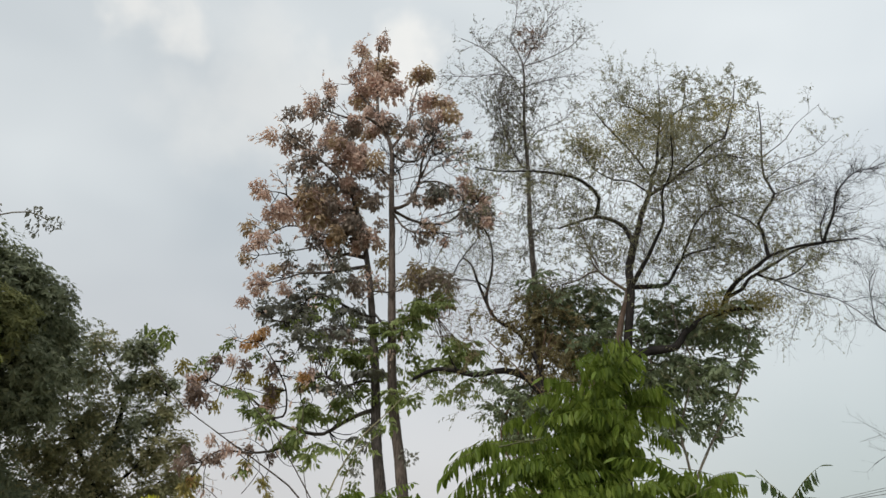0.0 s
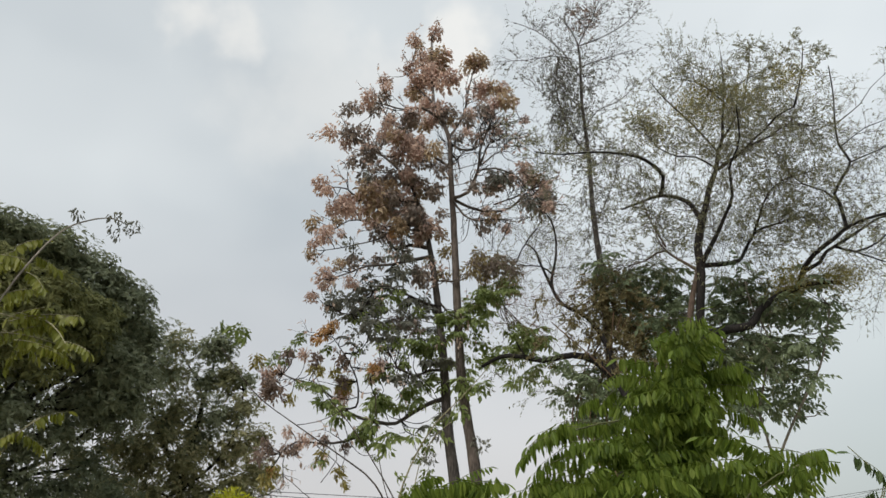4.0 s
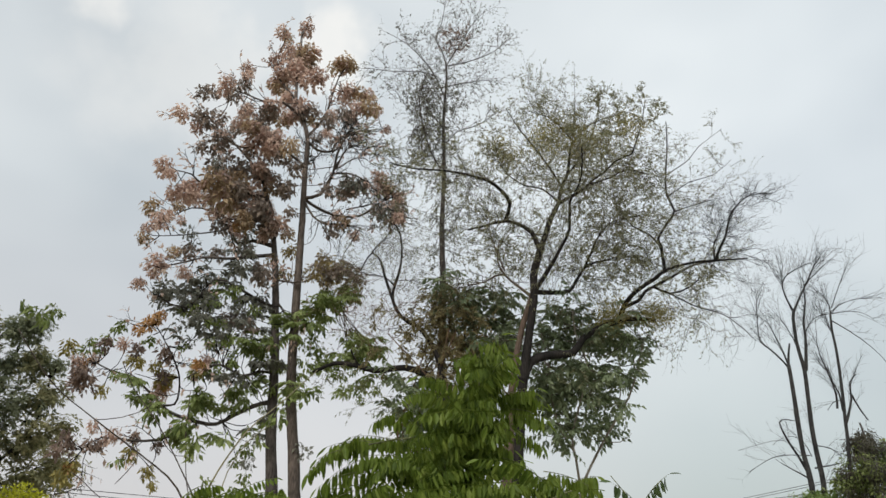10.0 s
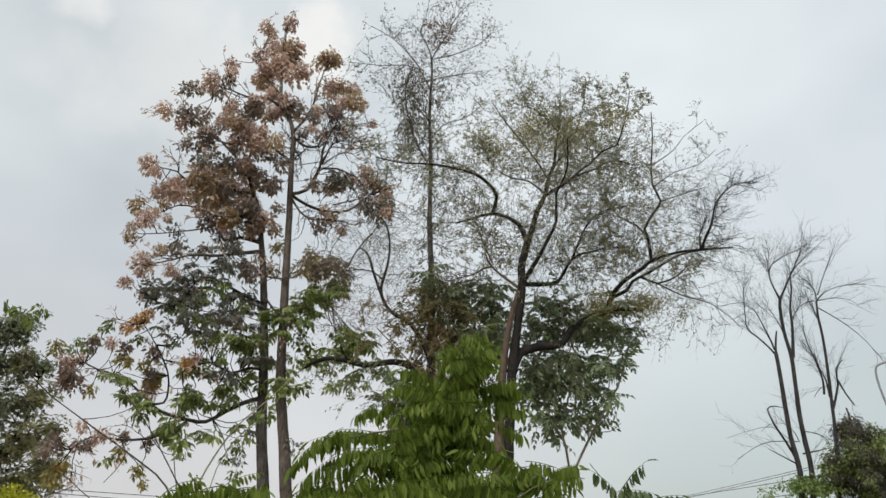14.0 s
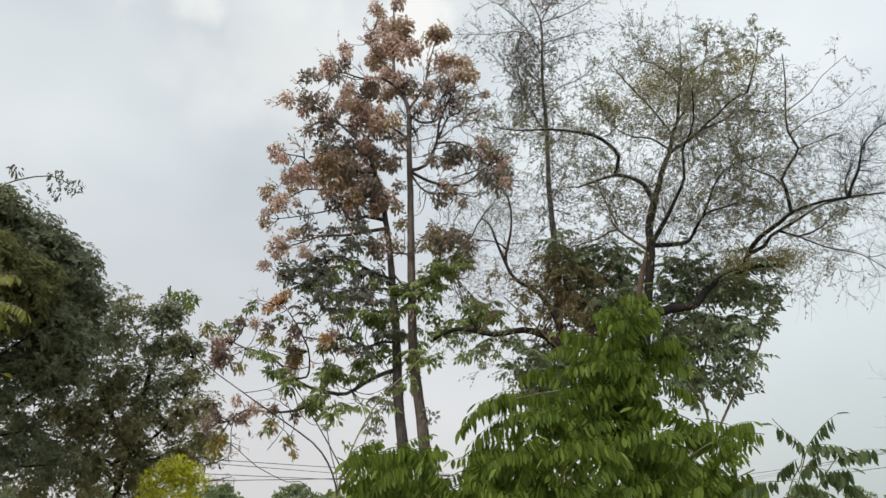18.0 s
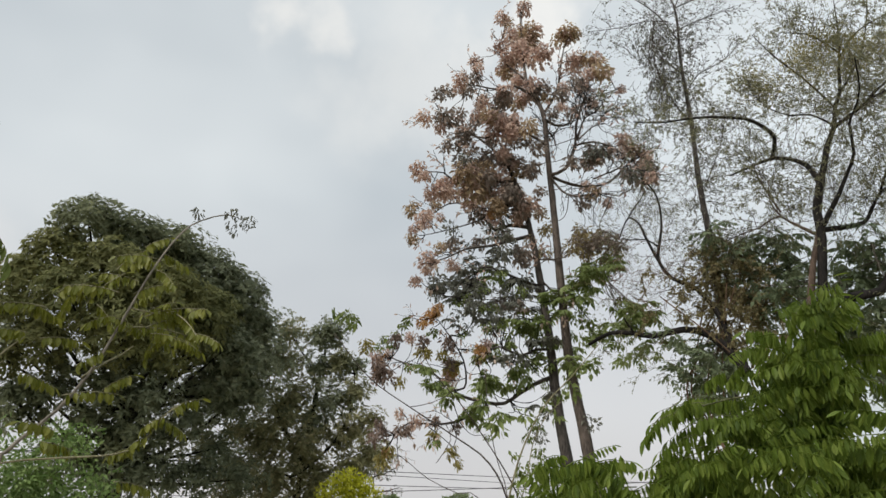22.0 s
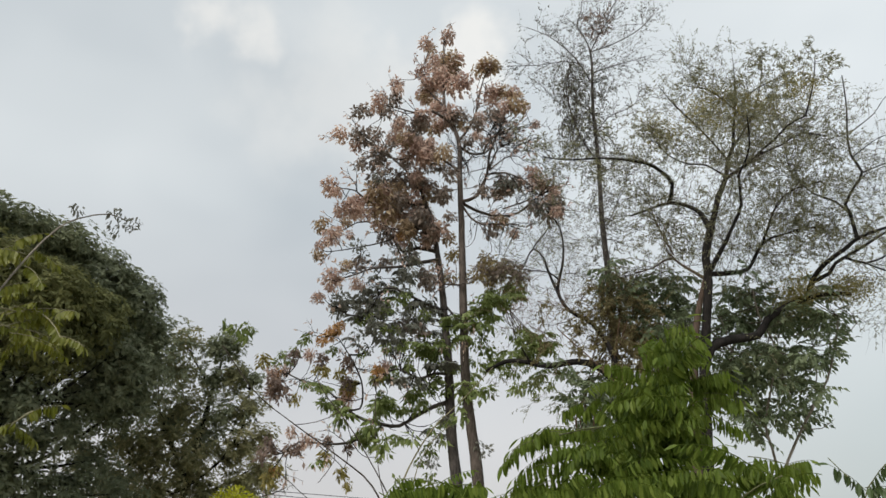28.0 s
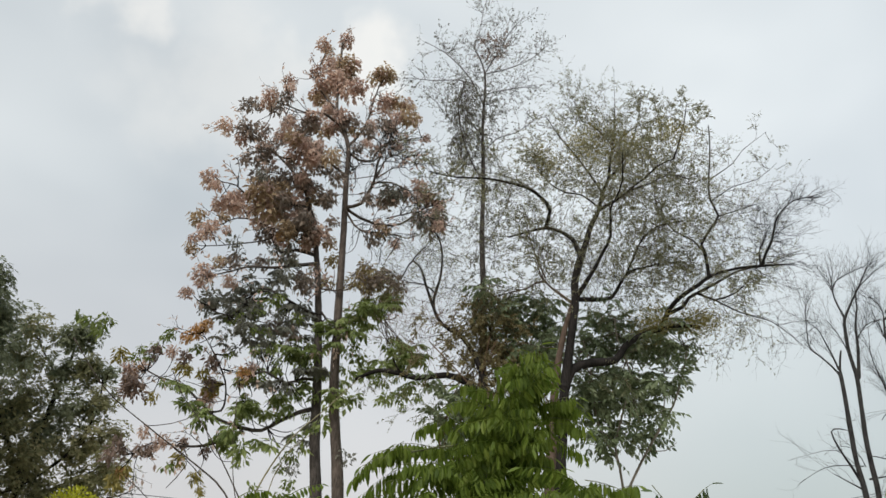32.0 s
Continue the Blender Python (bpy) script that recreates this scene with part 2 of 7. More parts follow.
LEAF_THIN = leaf_material("leaf_small_grey", [(0.09, 0.09, 0.075), (0.17, 0.17, 0.135), (0.25, 0.255, 0.195)], 0.4)
LEAF_CREEPER = leaf_material("leaf_dry_creeper", [(0.20, 0.155, 0.080), (0.31, 0.25, 0.125), (0.42, 0.345, 0.175)], 0.5, 0.75)
LEAF_WITHERED = leaf_material("leaf_withered_creeper", [(0.160, 0.145, 0.072), (0.255, 0.228, 0.115), (0.36, 0.318, 0.165)], 0.5, 0.75)
LEAF_PALM = leaf_material("leaf_compound_green", [(0.106, 0.142, 0.078), (0.182, 0.230, 0.128), (0.29, 0.335, 0.20)], 0.47, 0.75)
LEAF_NEAR = leaf_material("leaf_fresh_green", [(0.060, 0.102, 0.012), (0.130, 0.192, 0.023), (0.255, 0.320, 0.057)], 0.48, 0.6, 60)
LEAF_DEEP = leaf_material("leaf_deep_green", [(0.045, 0.075, 0.030), (0.080, 0.120, 0.045), (0.13, 0.175, 0.07)], 0.35, 0.4, 60)
LEAF_SHOOT = leaf_material("leaf_yellow_green", [(0.082, 0.104, 0.012), (0.155, 0.172, 0.021), (0.27, 0.262, 0.052)], 0.42, 0.45, 40)
LEAF_MANGO = leaf_material("leaf_broad_dark", [(0.108, 0.128, 0.076), (0.178, 0.200, 0.112), (0.265, 0.28, 0.155)], 0.45, 0.75)
LEAF_YOUNG = leaf_material("leaf_broad_young", [(0.115, 0.128, 0.052), (0.185, 0.195, 0.076), (0.275, 0.268, 0.105)], 0.46, 0.75)
LEAF_MIXED = leaf_material("leaf_brown_green", [(0.168, 0.176, 0.098), (0.278, 0.276, 0.145), (0.41, 0.368, 0.205)], 0.47, 0.75)
LEAF_ASHY = leaf_material("leaf_ashy_green", [(0.128, 0.150, 0.096), (0.205, 0.232, 0.142), (0.30, 0.318, 0.205)], 0.45, 0.75)
LEAF_VINE = leaf_material("leaf_vine_grey_brown", [(0.038, 0.038, 0.026), (0.075, 0.070, 0.048), (0.12, 0.11, 0.075)], 0.35)
LEAF_LIME = leaf_material("leaf_lime", [(0.36, 0.38, 0.02), (0.52, 0.53, 0.04), (0.62, 0.61, 0.10)], 0.4)
LEAF_SOFT = leaf_material("leaf_soft_pale_green", [(0.105, 0.175, 0.045), (0.20, 0.295, 0.088), (0.34, 0.42, 0.17)], 0.42, 0.65)
LEAF_FAR = leaf_material("leaf_far_green", [(0.12, 0.17, 0.07), (0.19, 0.24, 0.11), (0.26, 0.30, 0.16)], 0.3)
# unseen ground, toned pale so that its bounce fills the leaves' undersides
BOUNCE_GROUND = plain_material("pale_bounce_ground", (0.15, 0.135, 0.085), (0.33, 0.29, 0.20), 0.25, 0.95)
STEEL = plain_material("galvanised_steel", (0.22, 0.23, 0.24), (0.36, 0.37, 0.38), 3, 0.45, 0.7)
LAMP_GLASS = plain_material("lamp_diffuser", (0.60, 0.60, 0.58), (0.75, 0.75, 0.72), 5, 0.3)
CABLE = plain_material("black_cable", (0.05, 0.05, 0.055), (0.09, 0.09, 0.095), 2, 0.6)
CONCRETE = plain_material("concrete_pole", (0.25, 0.24, 0.22), (0.40, 0.385, 0.36), 2, 0.9)


# ---- building tools ----
class Shape:
    """Collects the points and faces of one mesh."""

    def __init__(self):
        self.v, self.f = [], []

    def tube(self, pts, r0, r1, sides=6, step=0.0, rough=0.06, seed=0, power=1.0):
        """A smooth, slightly knotty tapered tube through the points."""
        p = [Vector(q) for q in pts]
        if step:
            fine = []
            for i in range(len(p) - 1):
                a, b = p[max(i - 1, 0)], p[min(i + 2, len(p) - 1)]
                n = max(2, int((p[i + 1] - p[i]).length / step))
                for k in range(n):
                    t = k / n
                    t2, t3 = t * t, t * t * t
                    fine.append(0.5 * (2 * p[i] + (p[i + 1] - a) * t + (2 * a - 5 * p[i] + 4 * p[i + 1] - b) * t2 + (3 * p[i] - a - 3 * p[i + 1] + b) * t3))
            p = fine + [p[-1]]
        n, base = len(p), len(self.v)
        side = Vector((1, 0, 0))
        for i, q in enumerate(p):
            d = (p[min(i + 1, n - 1)] - p[max(i - 1, 0)]).normalized()
            side = side - d * side.dot(d)
            if side.length < 1e-3:
                side = d.orthogonal()
            side.normalize()
            up = d.cross(side)
            r = r0 + (r1 - r0) * (i / (n - 1)) ** power
            for k in range(sides):
                w = 2 * math.pi * k / sides
                o = side * math.cos(w) + up * math.sin(w)
                s = r * (1 + rough * 2.2 * noise.noise(q * 2.3 + o * 0.8 + Vector((seed, 0, 0)))) if rough else r
                self.v.append(tuple(q + o * s))
        for i in range(n - 1):
            for k in range(sides):
                a, b = base + i * sides + k, base + i * sides + (k + 1) % sides
                self.f.append((a, b, b + sides, a + sides))
        self.f.append(tuple(base + (n - 1) * sides + k for k in range(sides)))
        return p

    def leaf(self, at, along, normal, length, width, bend=0.15):
        """One folded leaf: a short base, two halves and a drooping tip."""
        d = along.normalized()
        s = d.cross(normal)
        if s.length < 1e-4:
            s = d.orthogonal()
        s.normalize()
        u = s.cross(d)
        b, w = len(self.v), width / 2
        for q in (at, at + d * length * 0.42 + s * w + u * width * 0.14, at + d * length * 0.45 - u * 0.06 * width,
                  at + d * length * 0.42 - s * w + u * width * 0.14, at + d * length - u * length * bend):
            self.v.append(tuple(q))
        self.f += [(b, b + 1, b + 2), (b, b + 2, b + 3), (b + 1, b + 4, b + 2), (b + 2, b + 4, b + 3)]

    def broad_leaf(self, at, along, normal, length, width, bend=0.2):
        """A broader leaf with a round outline and a fold along its midrib."""
        d = along.normalized()
        s = d.cross(normal)
        if s.length < 1e-4:
            s = d.orthogonal()
        s.normalize()
        u = s.cross(d)
        b, w = len(self.v), width / 2
        self.v.append(tuple(at))
        for t, k in ((0.22, 0.72), (0.48, 1.0), (0.76, 0.66)):
            c = at + d * length * t - u * length * bend * t * t
            self.v += [tuple(c + s * w * k + u * width * 0.12), tuple(c - u * 0.03 * width), tuple(c - s * w * k + u * width * 0.12)]
        self.v.append(tuple(at + d * length - u * length * bend))
        self.f += [(b, b + 1, b + 2), (b, b + 2, b + 3)]
        for k in (1, 4):
            self.f += [(b + k, b + k + 3, b + k + 4, b + k + 1), (b + k + 1, b + k + 4, b + k + 5, b + k + 2)]
        self.f += [(b + 7, b + 10, b + 8), (b + 8, b + 10, b + 9)]

    def mesh(self, name, material, smooth=False):
        m = bpy.data.meshes.new(name)
        m.from_pydata(self.v, [], self.f)
        m.materials.append(material)
        if smooth:
            m.polygons.foreach_set("use_smooth", [True] * len(m.polygons))
        m.update()
        return m


def leaf_cloud(name, material, at, along, length, width, rng, facing=None):
    """Many small leaves in one mesh: places, directions, lengths, widths and the way they face as arrays."""
    n = len(at)
    d = along / np.maximum(np.linalg.norm(along, axis=1, keepdims=True), 1e-6)
    s = np.cross(d, rng.normal(size=(n, 3)) if facing is None else facing + rng.normal(size=(n, 3)) * 0.35)
    s /= np.maximum(np.linalg.norm(s, axis=1, keepdims=True), 1e-6)
    u = np.cross(s, d)
    length, width = length[:, None], width[:, None]
    v = np.stack([at, at + d * length * 0.45 + s * width / 2 + u * width * 0.15, at + d * length, at + d * length * 0.45 - s * width / 2 + u * width * 0.15], 1)
    b = np.arange(n)[:, None] * 4
    f = np.concatenate([b + [0, 1, 2], b + [0, 2, 3]])
    m = bpy.data.meshes.new(name)
    m.from_pydata(v.reshape(-1, 3).tolist(), [], f.tolist())
    m.materials.append(material)
    m.update()
    return m


def part(name, data, parent, label="", at=None, turn=None, size=1.0, kind=""):
    """One mesh object under a thing or a part."""
    ob = new(name, data)
    ob.parent = parent
    if at is not None:
        ob.matrix_basis = Matrix.LocRotScale(Vector(at), turn or Euler((0, 0, 0)), Vector((size, size, size)))
    return tagged(ob, label, kind=kind)


def thing(name, at, label, category, group="", kind=""):
    ob = new(name)
    ob.location = at
    ob.empty_display_size = 0.3
    return tagged(ob, label, category, group, kind)


def unit(rng):
    v = rng.normal(size=3)
    return Vector(v / np.linalg.norm(v))


class Twigs:
    """Grows fine twigs from points and keeps the places for leaves."""

    def __init__(self, rng):
        self.rng, self.shape, self.spots = rng, Shape(), []

    def grow(self, at, way, length, radius, level, rise=0.0, wobble=0.28, kids=4, leafy=6, sides=3, shrink=0.5):
        rng, n = self.rng, 5
        p, d, pts = Vector(at), Vector(way).normalized(), [Vector(at)]
        for i in range(n):
            d = (d + unit(rng) * wobble + Vector((0, 0, rise))).normalized()
            p = p + d * (length / n)
            pts.append(p.copy())
        self.shape.tube(pts, radius, radius * 0.35, sides, rough=0)
        if level > 0:
            for _ in range(kids):
                t = rng.uniform(0.15, 1.0) * n
                i = min(int(t), n - 1)
                q = pts[i].lerp(pts[i + 1], t - i)
                w = ((pts[i + 1] - pts[i]).normalized() + unit(rng) * 0.9).normalized()
                self.grow(q, w, length * rng.uniform(shrink * 0.6, shrink * 1.25), radius * 0.55, level - 1, rise, wobble, kids, leafy, sides, shrink)
        else:
            for _ in range(leafy):
                t = rng.uniform(0.1, 1.0) * n
                i = min(int(t), n - 1)
                self.spots.append((pts[i].lerp(pts[i + 1], t - i), (pts[i + 1] - pts[i]).normalized()))
        return pts

    def leaves(self, name, material, length, width, spread=0.8, droop=0.3):
        rng = self.rng
        n = len(self.spots)
        at = np.array([tuple(s[0]) for s in self.spots])
        d = np.array([tuple(s[1]) for s in self.spots]) + rng.normal(size=(n, 3)) * spread
        d[:, 2] -= droop
        return leaf_cloud(name, material, at, d, rng.uniform(0.7, 1.3, n) * length, rng.uniform(0.7, 1.3, n) * width, rng)


def along(pts, t):
    """The point and the direction at the share t of a line of points."""
    p = [Vector(q) for q in pts]
    s = [(b - a).length for a, b in zip(p, p[1:])]
    w = t * sum(s)
    for a, b, k in zip(p, p[1:], s):
        if w <= k or b is p[-1]:
            return a.lerp(b, min(w / max(k, 1e-6), 1)), (b - a).normalized()
        w -= k


def bunch_mesh(name, material, rng, count, radius, length, width, droop=0.9, flat=1.0):
    """A bunch of leaves that hang from a twig's end."""
    s = Shape()
    s.tube([(0, 0, radius * 0.9), (0.02, 0, radius * 0.3), (0, 0.02, -radius * 0.4)], 0.012, 0.005, 3, rough=0)
    for _ in range(count):
        o = unit(rng)
        o.z *= flat
        at = o * radius * rng.uniform(0.25, 0.95) + Vector((0, 0, radius * 0.15))
        d = (o * 0.7 + Vector((0, 0, -droop)) + unit(rng) * 0.45).normalized()
        s.leaf(at, d, unit(rng), length * rng.uniform(0.7, 1.3), width * rng.uniform(0.7, 1.2))
    return s.mesh(name, material)


def frond_mesh(name, material, rng, length, pairs, leaf_length, leaf_width, arch=0.22, hang=0.75):
    """A feather-like leaf: a thin arching stalk with hanging leaflets on both sides."""
    s = Shape()
    line = [Vector((length * t, 0, arch * length * (t * 0.9 - 1.3 * t * t))) for t in (0, 0.2, 0.4, 0.6, 0.8, 1.0)]
    s.tube(line, 0.0035, 0.0015, 3, rough=0)
    for k in range(pairs):
        t = 0.12 + 0.86 * k / (pairs - 1)
        at, d = along(line, t)
        for side in (-1, 1):
            out = Vector((0.12, side * rng.uniform(0.05, 0.6), -hang * rng.uniform(0.6, 1.3))) + unit(rng) * 0.3
            s.broad_leaf(at, out, Vector((0.2, side * 0.5, 0.25)) + unit(rng) * 0.75, leaf_length * rng.uniform(0.75, 1.12) * (1 - 0.35 * t ** 3), leaf_width * rng.uniform(0.85, 1.15), 0.12)
    s.broad_leaf(line[-1], d + Vector((0, 0, -0.4)), Vector((0, 0.2, 1)), leaf_length * 0.8, leaf_width * 0.8, 0.12)
    return s.mesh(name, material)


def stalk_frond(name, parent, leaflets, stalk, a, b, rng, pairs, length, leaf_size, hang=1.2):
    """A frond whose leaflets are parts of their own, from its stalk's foot at a to its tip at b."""
    a, b = Vector(a), Vector(b)
    d = b - a
    yaw, dip = math.atan2(d.y, d.x), math.atan2(d.z, math.hypot(d.x, d.y))
    lean = Euler((rng.uniform(-0.2, 0.2), -dip, yaw))
    frond = part(name, stalk, parent, "", a, lean, d.length / length)
    down = lean.to_matrix().inverted() @ Vector((0, 0, -1))
    line = [Vector((length * t, 0, 0.2 * length * (t * 0.9 - 1.3 * t * t))) for t in (0, 0.2, 0.4, 0.6, 0.8, 1.0)]
    for k in range(pairs * 2 + 1):
        t = min(0.12 + 0.88 * (k // 2) / pairs, 1)
        at, way = along(line, t)
        side = -1 if k % 2 else 1
        out = Vector((0.2, side * rng.uniform(0.2, 0.8), 0)) + down * hang * rng.uniform(0.5, 1.4) + unit(rng) * 0.3 if k < pairs * 2 else way + Vector((0, 0, -0.5))
        turn = out.to_track_quat("X", "Z") @ Euler((rng.uniform(-0.5, 0.5), 0, 0)).to_quaternion()
        leaf = part("leaflet", leaflets[int(rng.integers(len(leaflets)))], frond)
        leaf.matrix_basis = Matrix.LocRotScale(at, turn, Vector([leaf_size * length / d.length * rng.uniform(0.75, 1.15)] * 3))
    return frond


def leaflet_mesh(name, material, rng, length, width):
    s = Shape()
    s.broad_leaf(Vector((0, 0, 0)), Vector((1, 0, 0)), Vector((0, 0, 1)), length, width * rng.uniform(0.9, 1.1), rng.uniform(0.05, 0.2))
    return s.mesh(name, material)


def stalk_mesh(name, material, length, radius):
    s = Shape()
    s.tube([Vector((length * t, 0, 0.2 * length * (t * 0.9 - 1.3 * t * t))) for t in (0, 0.2, 0.4, 0.6, 0.8, 1.0)], radius, radius * 0.4, 4, rough=0)
    return s.mesh(name, material)


def clump_mesh(name, material, rng, count, radius, length, width, droop=0.35):
    """A rounded mass of leaves at the end of a bough, denser on its outside."""
    s = Shape()
    for _ in range(count):
        o = unit(rng)
        at = Vector((o.x, o.y, o.z * 0.75)) * radius * rng.uniform(0.35, 1.0)
        d = o + unit(rng) * 0.6 + Vector((0, 0, -droop))
        s.leaf(at, d, o + unit(rng) * 0.5, length * rng.uniform(0.7, 1.25), width * rng.uniform(0.75, 1.2))
    return s.mesh(name, material)


def tassel_mesh(name, material, rng, count, reach, length, width):
    """A mop of leaflets that spread from a twig's end and hang down."""
    s = Shape()
    s.tube([(0, 0, 0.22), (0.01, 0, 0.1), (0, 0.01, -0.05)], 0.012, 0.006, 4, rough=0)
    for _ in range(count):
        w = rng.uniform(0, 2 * math.pi)
        out = Vector((math.cos(w), math.sin(w), 0))
        r = reach * math.sqrt(rng.uniform())
        at = out * r + Vector((0, 0, 0.16 - r * 0.4 + rng.uniform(-0.26, 0.04)))
        d = out * rng.uniform(0.1, 1.0) + unit(rng) * 0.35 + Vector((0, 0, -rng.uniform(0.1, 1.2)))
        s.leaf(at, d, out + Vector((0, 0, 0.5)) + unit(rng) * 0.5, length * rng.uniform(0.7, 1.25), width * rng.uniform(0.75, 1.2), 0.12)
    return s.mesh(name, material)


def rosette_cloud(name, material, centre, radii, count, rng, leaves=9, length=0.2, width=0.055, droop=0.35, hollow=0.72, under=0.4):
    """A lobe of a crown: rosettes of long leaves over a lumpy rounded mass."""
    o = rng.normal(size=(count, 3))
    o /= np.linalg.norm(o, axis=1, keepdims=True)
    o[:, 2] = np.where((o[:, 2] < -0.1) & (rng.uniform(size=count) > under), -o[:, 2], o[:, 2])
    c = np.array(centre)
    lump = np.array([noise.noise(Vector(v) * 2.6 + Vector(c)) for v in o])
    at = c + o * np.array(radii) * (rng.uniform(hollow, 1.0, count) * (1 + 0.22 * lump))[:, None]
    at, axis = np.repeat(at, leaves, 0), np.repeat(o + [0, 0, 0.45], leaves, 0)
    axis /= np.linalg.norm(axis, axis=1, keepdims=True)
    n = count * leaves
    v = rng.normal(size=(n, 3))
    v -= axis * (v * axis).sum(1, keepdims=True)
    v /= np.linalg.norm(v, axis=1, keepdims=True)
    d = v * 0.9 + axis * rng.uniform(-0.15, 0.6, (n, 1)) + [0, 0, -droop]
    return leaf_cloud(name, material, at + d * 0.03, d, rng.uniform(0.65, 1.2, n) * length, rng.uniform(0.75, 1.2, n) * width, rng, axis)


def cluster_mesh(name, material, rng, stalks, pairs, length, leaf_length, leaf_width):
    """Compound leaves that spread from one twig's end like an umbrella and droop."""
    s = Shape()
    for k in range(stalks):
        w = 2 * math.pi * k / stalks + rng.uniform(-0.4, 0.4)
        c, n, long, lift = math.cos(w), math.sin(w), length * rng.uniform(0.75, 1.2), rng.uniform(0.1, 0.6)
        line = [Vector((c * long * t, n * long * t, long * (lift * t - 0.6 * t * t))) for t in (0, 0.25, 0.5, 0.75, 1.0)]
        s.tube(line, 0.007, 0.003, 3, rough=0)
        for j in range(pairs * 2 + 1):
            at, d = along(line, min(0.3 + 0.7 * (j // 2) / pairs, 1))
            side = Vector((-n, c, 0)) * (1 if j % 2 else -1)
            out = d * 0.7 + side * rng.uniform(0.4, 0.9) + Vector((0, 0, rng.uniform(-0.7, -0.1))) if j < pairs * 2 else d
            s.leaf(at, out, Vector((0, 0, 1)) + unit(rng) * 0.4, leaf_length * rng.uniform(0.75, 1.2), leaf_width * rng.uniform(0.8, 1.15), 0.2)
    return s.mesh(name, material)


def inside(corners, rng):
    """A random point inside a flat patch given by its corners."""
    p = [Vector(c) for c in corners]
    mid = sum(p, Vector()) / len(p)
    tri = [(mid, a, c) for a, c in zip(p, p[1:] + p[:1])]
    area = np.array([(a - m).cross(c - m).length for m, a, c in tri])
    m, a, c = tri[int(rng.choice(len(tri), p=area / area.sum()))]
    s, t = rng.uniform(size=2)
    if s + t > 1:
        s, t = 1 - s, 1 - t
    return m + (a - m) * s + (c - m) * t


def any_turn(rng, tilt=0.5):
    return Euler((rng.uniform(-tilt, tilt), rng.uniform(-tilt, tilt), rng.uniform(0, 2 * math.pi)))


# ---- ground ----
g = Shape()
RINGS = [0, 1.5, 3, 5, 8, 12, 17, 24, 34, 50, 75, 110, 170, 280, 500, 1000, 2000, 4000]
for i, r in enumerate(RINGS):
    for k in range(48):
        w = 2 * math.pi * k / 48
        x, y = r * math.cos(w), r * math.sin(w)
        g.v.append((x, y, 0.10 * noise.noise(Vector((x, y, 0)) * 0.25) * min(1, r / 3) if r < 60 else 0.0))
for i in range(len(RINGS) - 1):
    for k in range(48):
        a, b = i * 48 + k, i * 48 + (k + 1) % 48
        g.f.append((a, b, b + 48, a + 48) if i else (a, b + 48, a + 48))
tagged(new("ground", g.mesh("ground", BOUNCE_GROUND, True)), "unseen ground below the trees, paled to bounce light up", "ground", kind="structure")


def limb_part(parent, name, pts, r0, r1, material, sides=7, step=0.25, label="", power=0.8):
    s = Shape()
    if name in ("trunk", "stem", "main_stem", "pale_stem", "cane") and pts[0][2] < 2.2:
        pts = [(pts[0][0] * 0.7, pts[0][1] * 0.7, -0.15)] + list(pts)
    line = s.tube(pts, r0, r1, sides, step, 0.07, len(pts), power)
    part(name, s.mesh(name, material, True), parent, label)
    return line


hung = []


def hang_bunches(parent, name, meshes, places, rng, size=(0.85, 1.2), label="", tilt=0.4, jitter=0.0):
    for p in places:
        own = p[3] if len(p) > 3 else 1.0
        hung.append((parent, p))
        q = Vector(p[:3]) + unit(rng) * jitter
        part(name, meshes[int(rng.integers(len(meshes)))], parent, label, q, any_turn(rng, tilt), own * rng.uniform(*size), kind="stuff")
        if own > 1.05:
            q = q + Vector((rng.normal(0, 0.15), rng.normal(0, 0.15), rng.normal(0, 0.10)))
            part(name, meshes[int(rng.integers(len(meshes)))], parent, label, q, any_turn(rng, tilt), own * rng.uniform(*size) * 0.85, kind="stuff")


def reach_out(shape, places, limbs, rng, radius=0.011, far=1.3):
    """Thin crooked twigs from the nearest limb to each leaf bunch."""
    steps = [Vector(along(pts, k / 12)[0]) for pts in limbs for k in range(3, 13)]
    for p in places:
        tip = Vector(p[:3]) + Vector((0, 0, 0.12))
        near = min(steps, key=lambda q: ((q - tip).length + max(q.z - tip.z, 0) * 0.4) * rng.uniform(1.0, 1.5))
        gap = (tip - near).length
        if 0.15 < gap < far:
            bow = Vector((rng.normal(0, 0.12), rng.normal(0, 0.12), -0.12)) * gap
            shape.tube([near, near.lerp(tip, 0.35) + bow, near.lerp(tip, 0.7) + bow * 0.8 + unit(rng) * 0.06 * gap, tip], radius, radius * 0.5, 4, 0.15, 0.0)


# ---- the two tall trees with dry brown leaf bunches ----
rng = np.random.default_rng(11)
BROWN = [tassel_mesh("brown_bunch", LEAF_BROWN, rng, 120, 0.165, 0.115, 0.062) for _ in range(5)] + [tassel_mesh("tan_bunch", LEAF_TAN, rng, 115, 0.165, 0.11, 0.062) for _ in range(2)]
DROOPY = [tassel_mesh("drooping_bunch", LEAF_BROWN, rng, 75, 0.13, 0.13, 0.06) for _ in range(2)] + [tassel_mesh("drooping_bunch", LEAF_MAUVE, rng, 75, 0.13, 0.13, 0.06) for _ in range(3)] + [tassel_mesh("drooping_bunch", LEAF_OLIVE, rng, 65, 0.13, 0.14, 0.062)]
ORANGE = [tassel_mesh("orange_bunch", LEAF_ORANGE, rng, 90, 0.145, 0.12, 0.062) for _ in range(2)]
DARK = [bunch_mesh("dark_bunch", LEAF_DARK, rng, 56, 0.26, 0.145, 0.068, 0.5) for _ in range(4)]
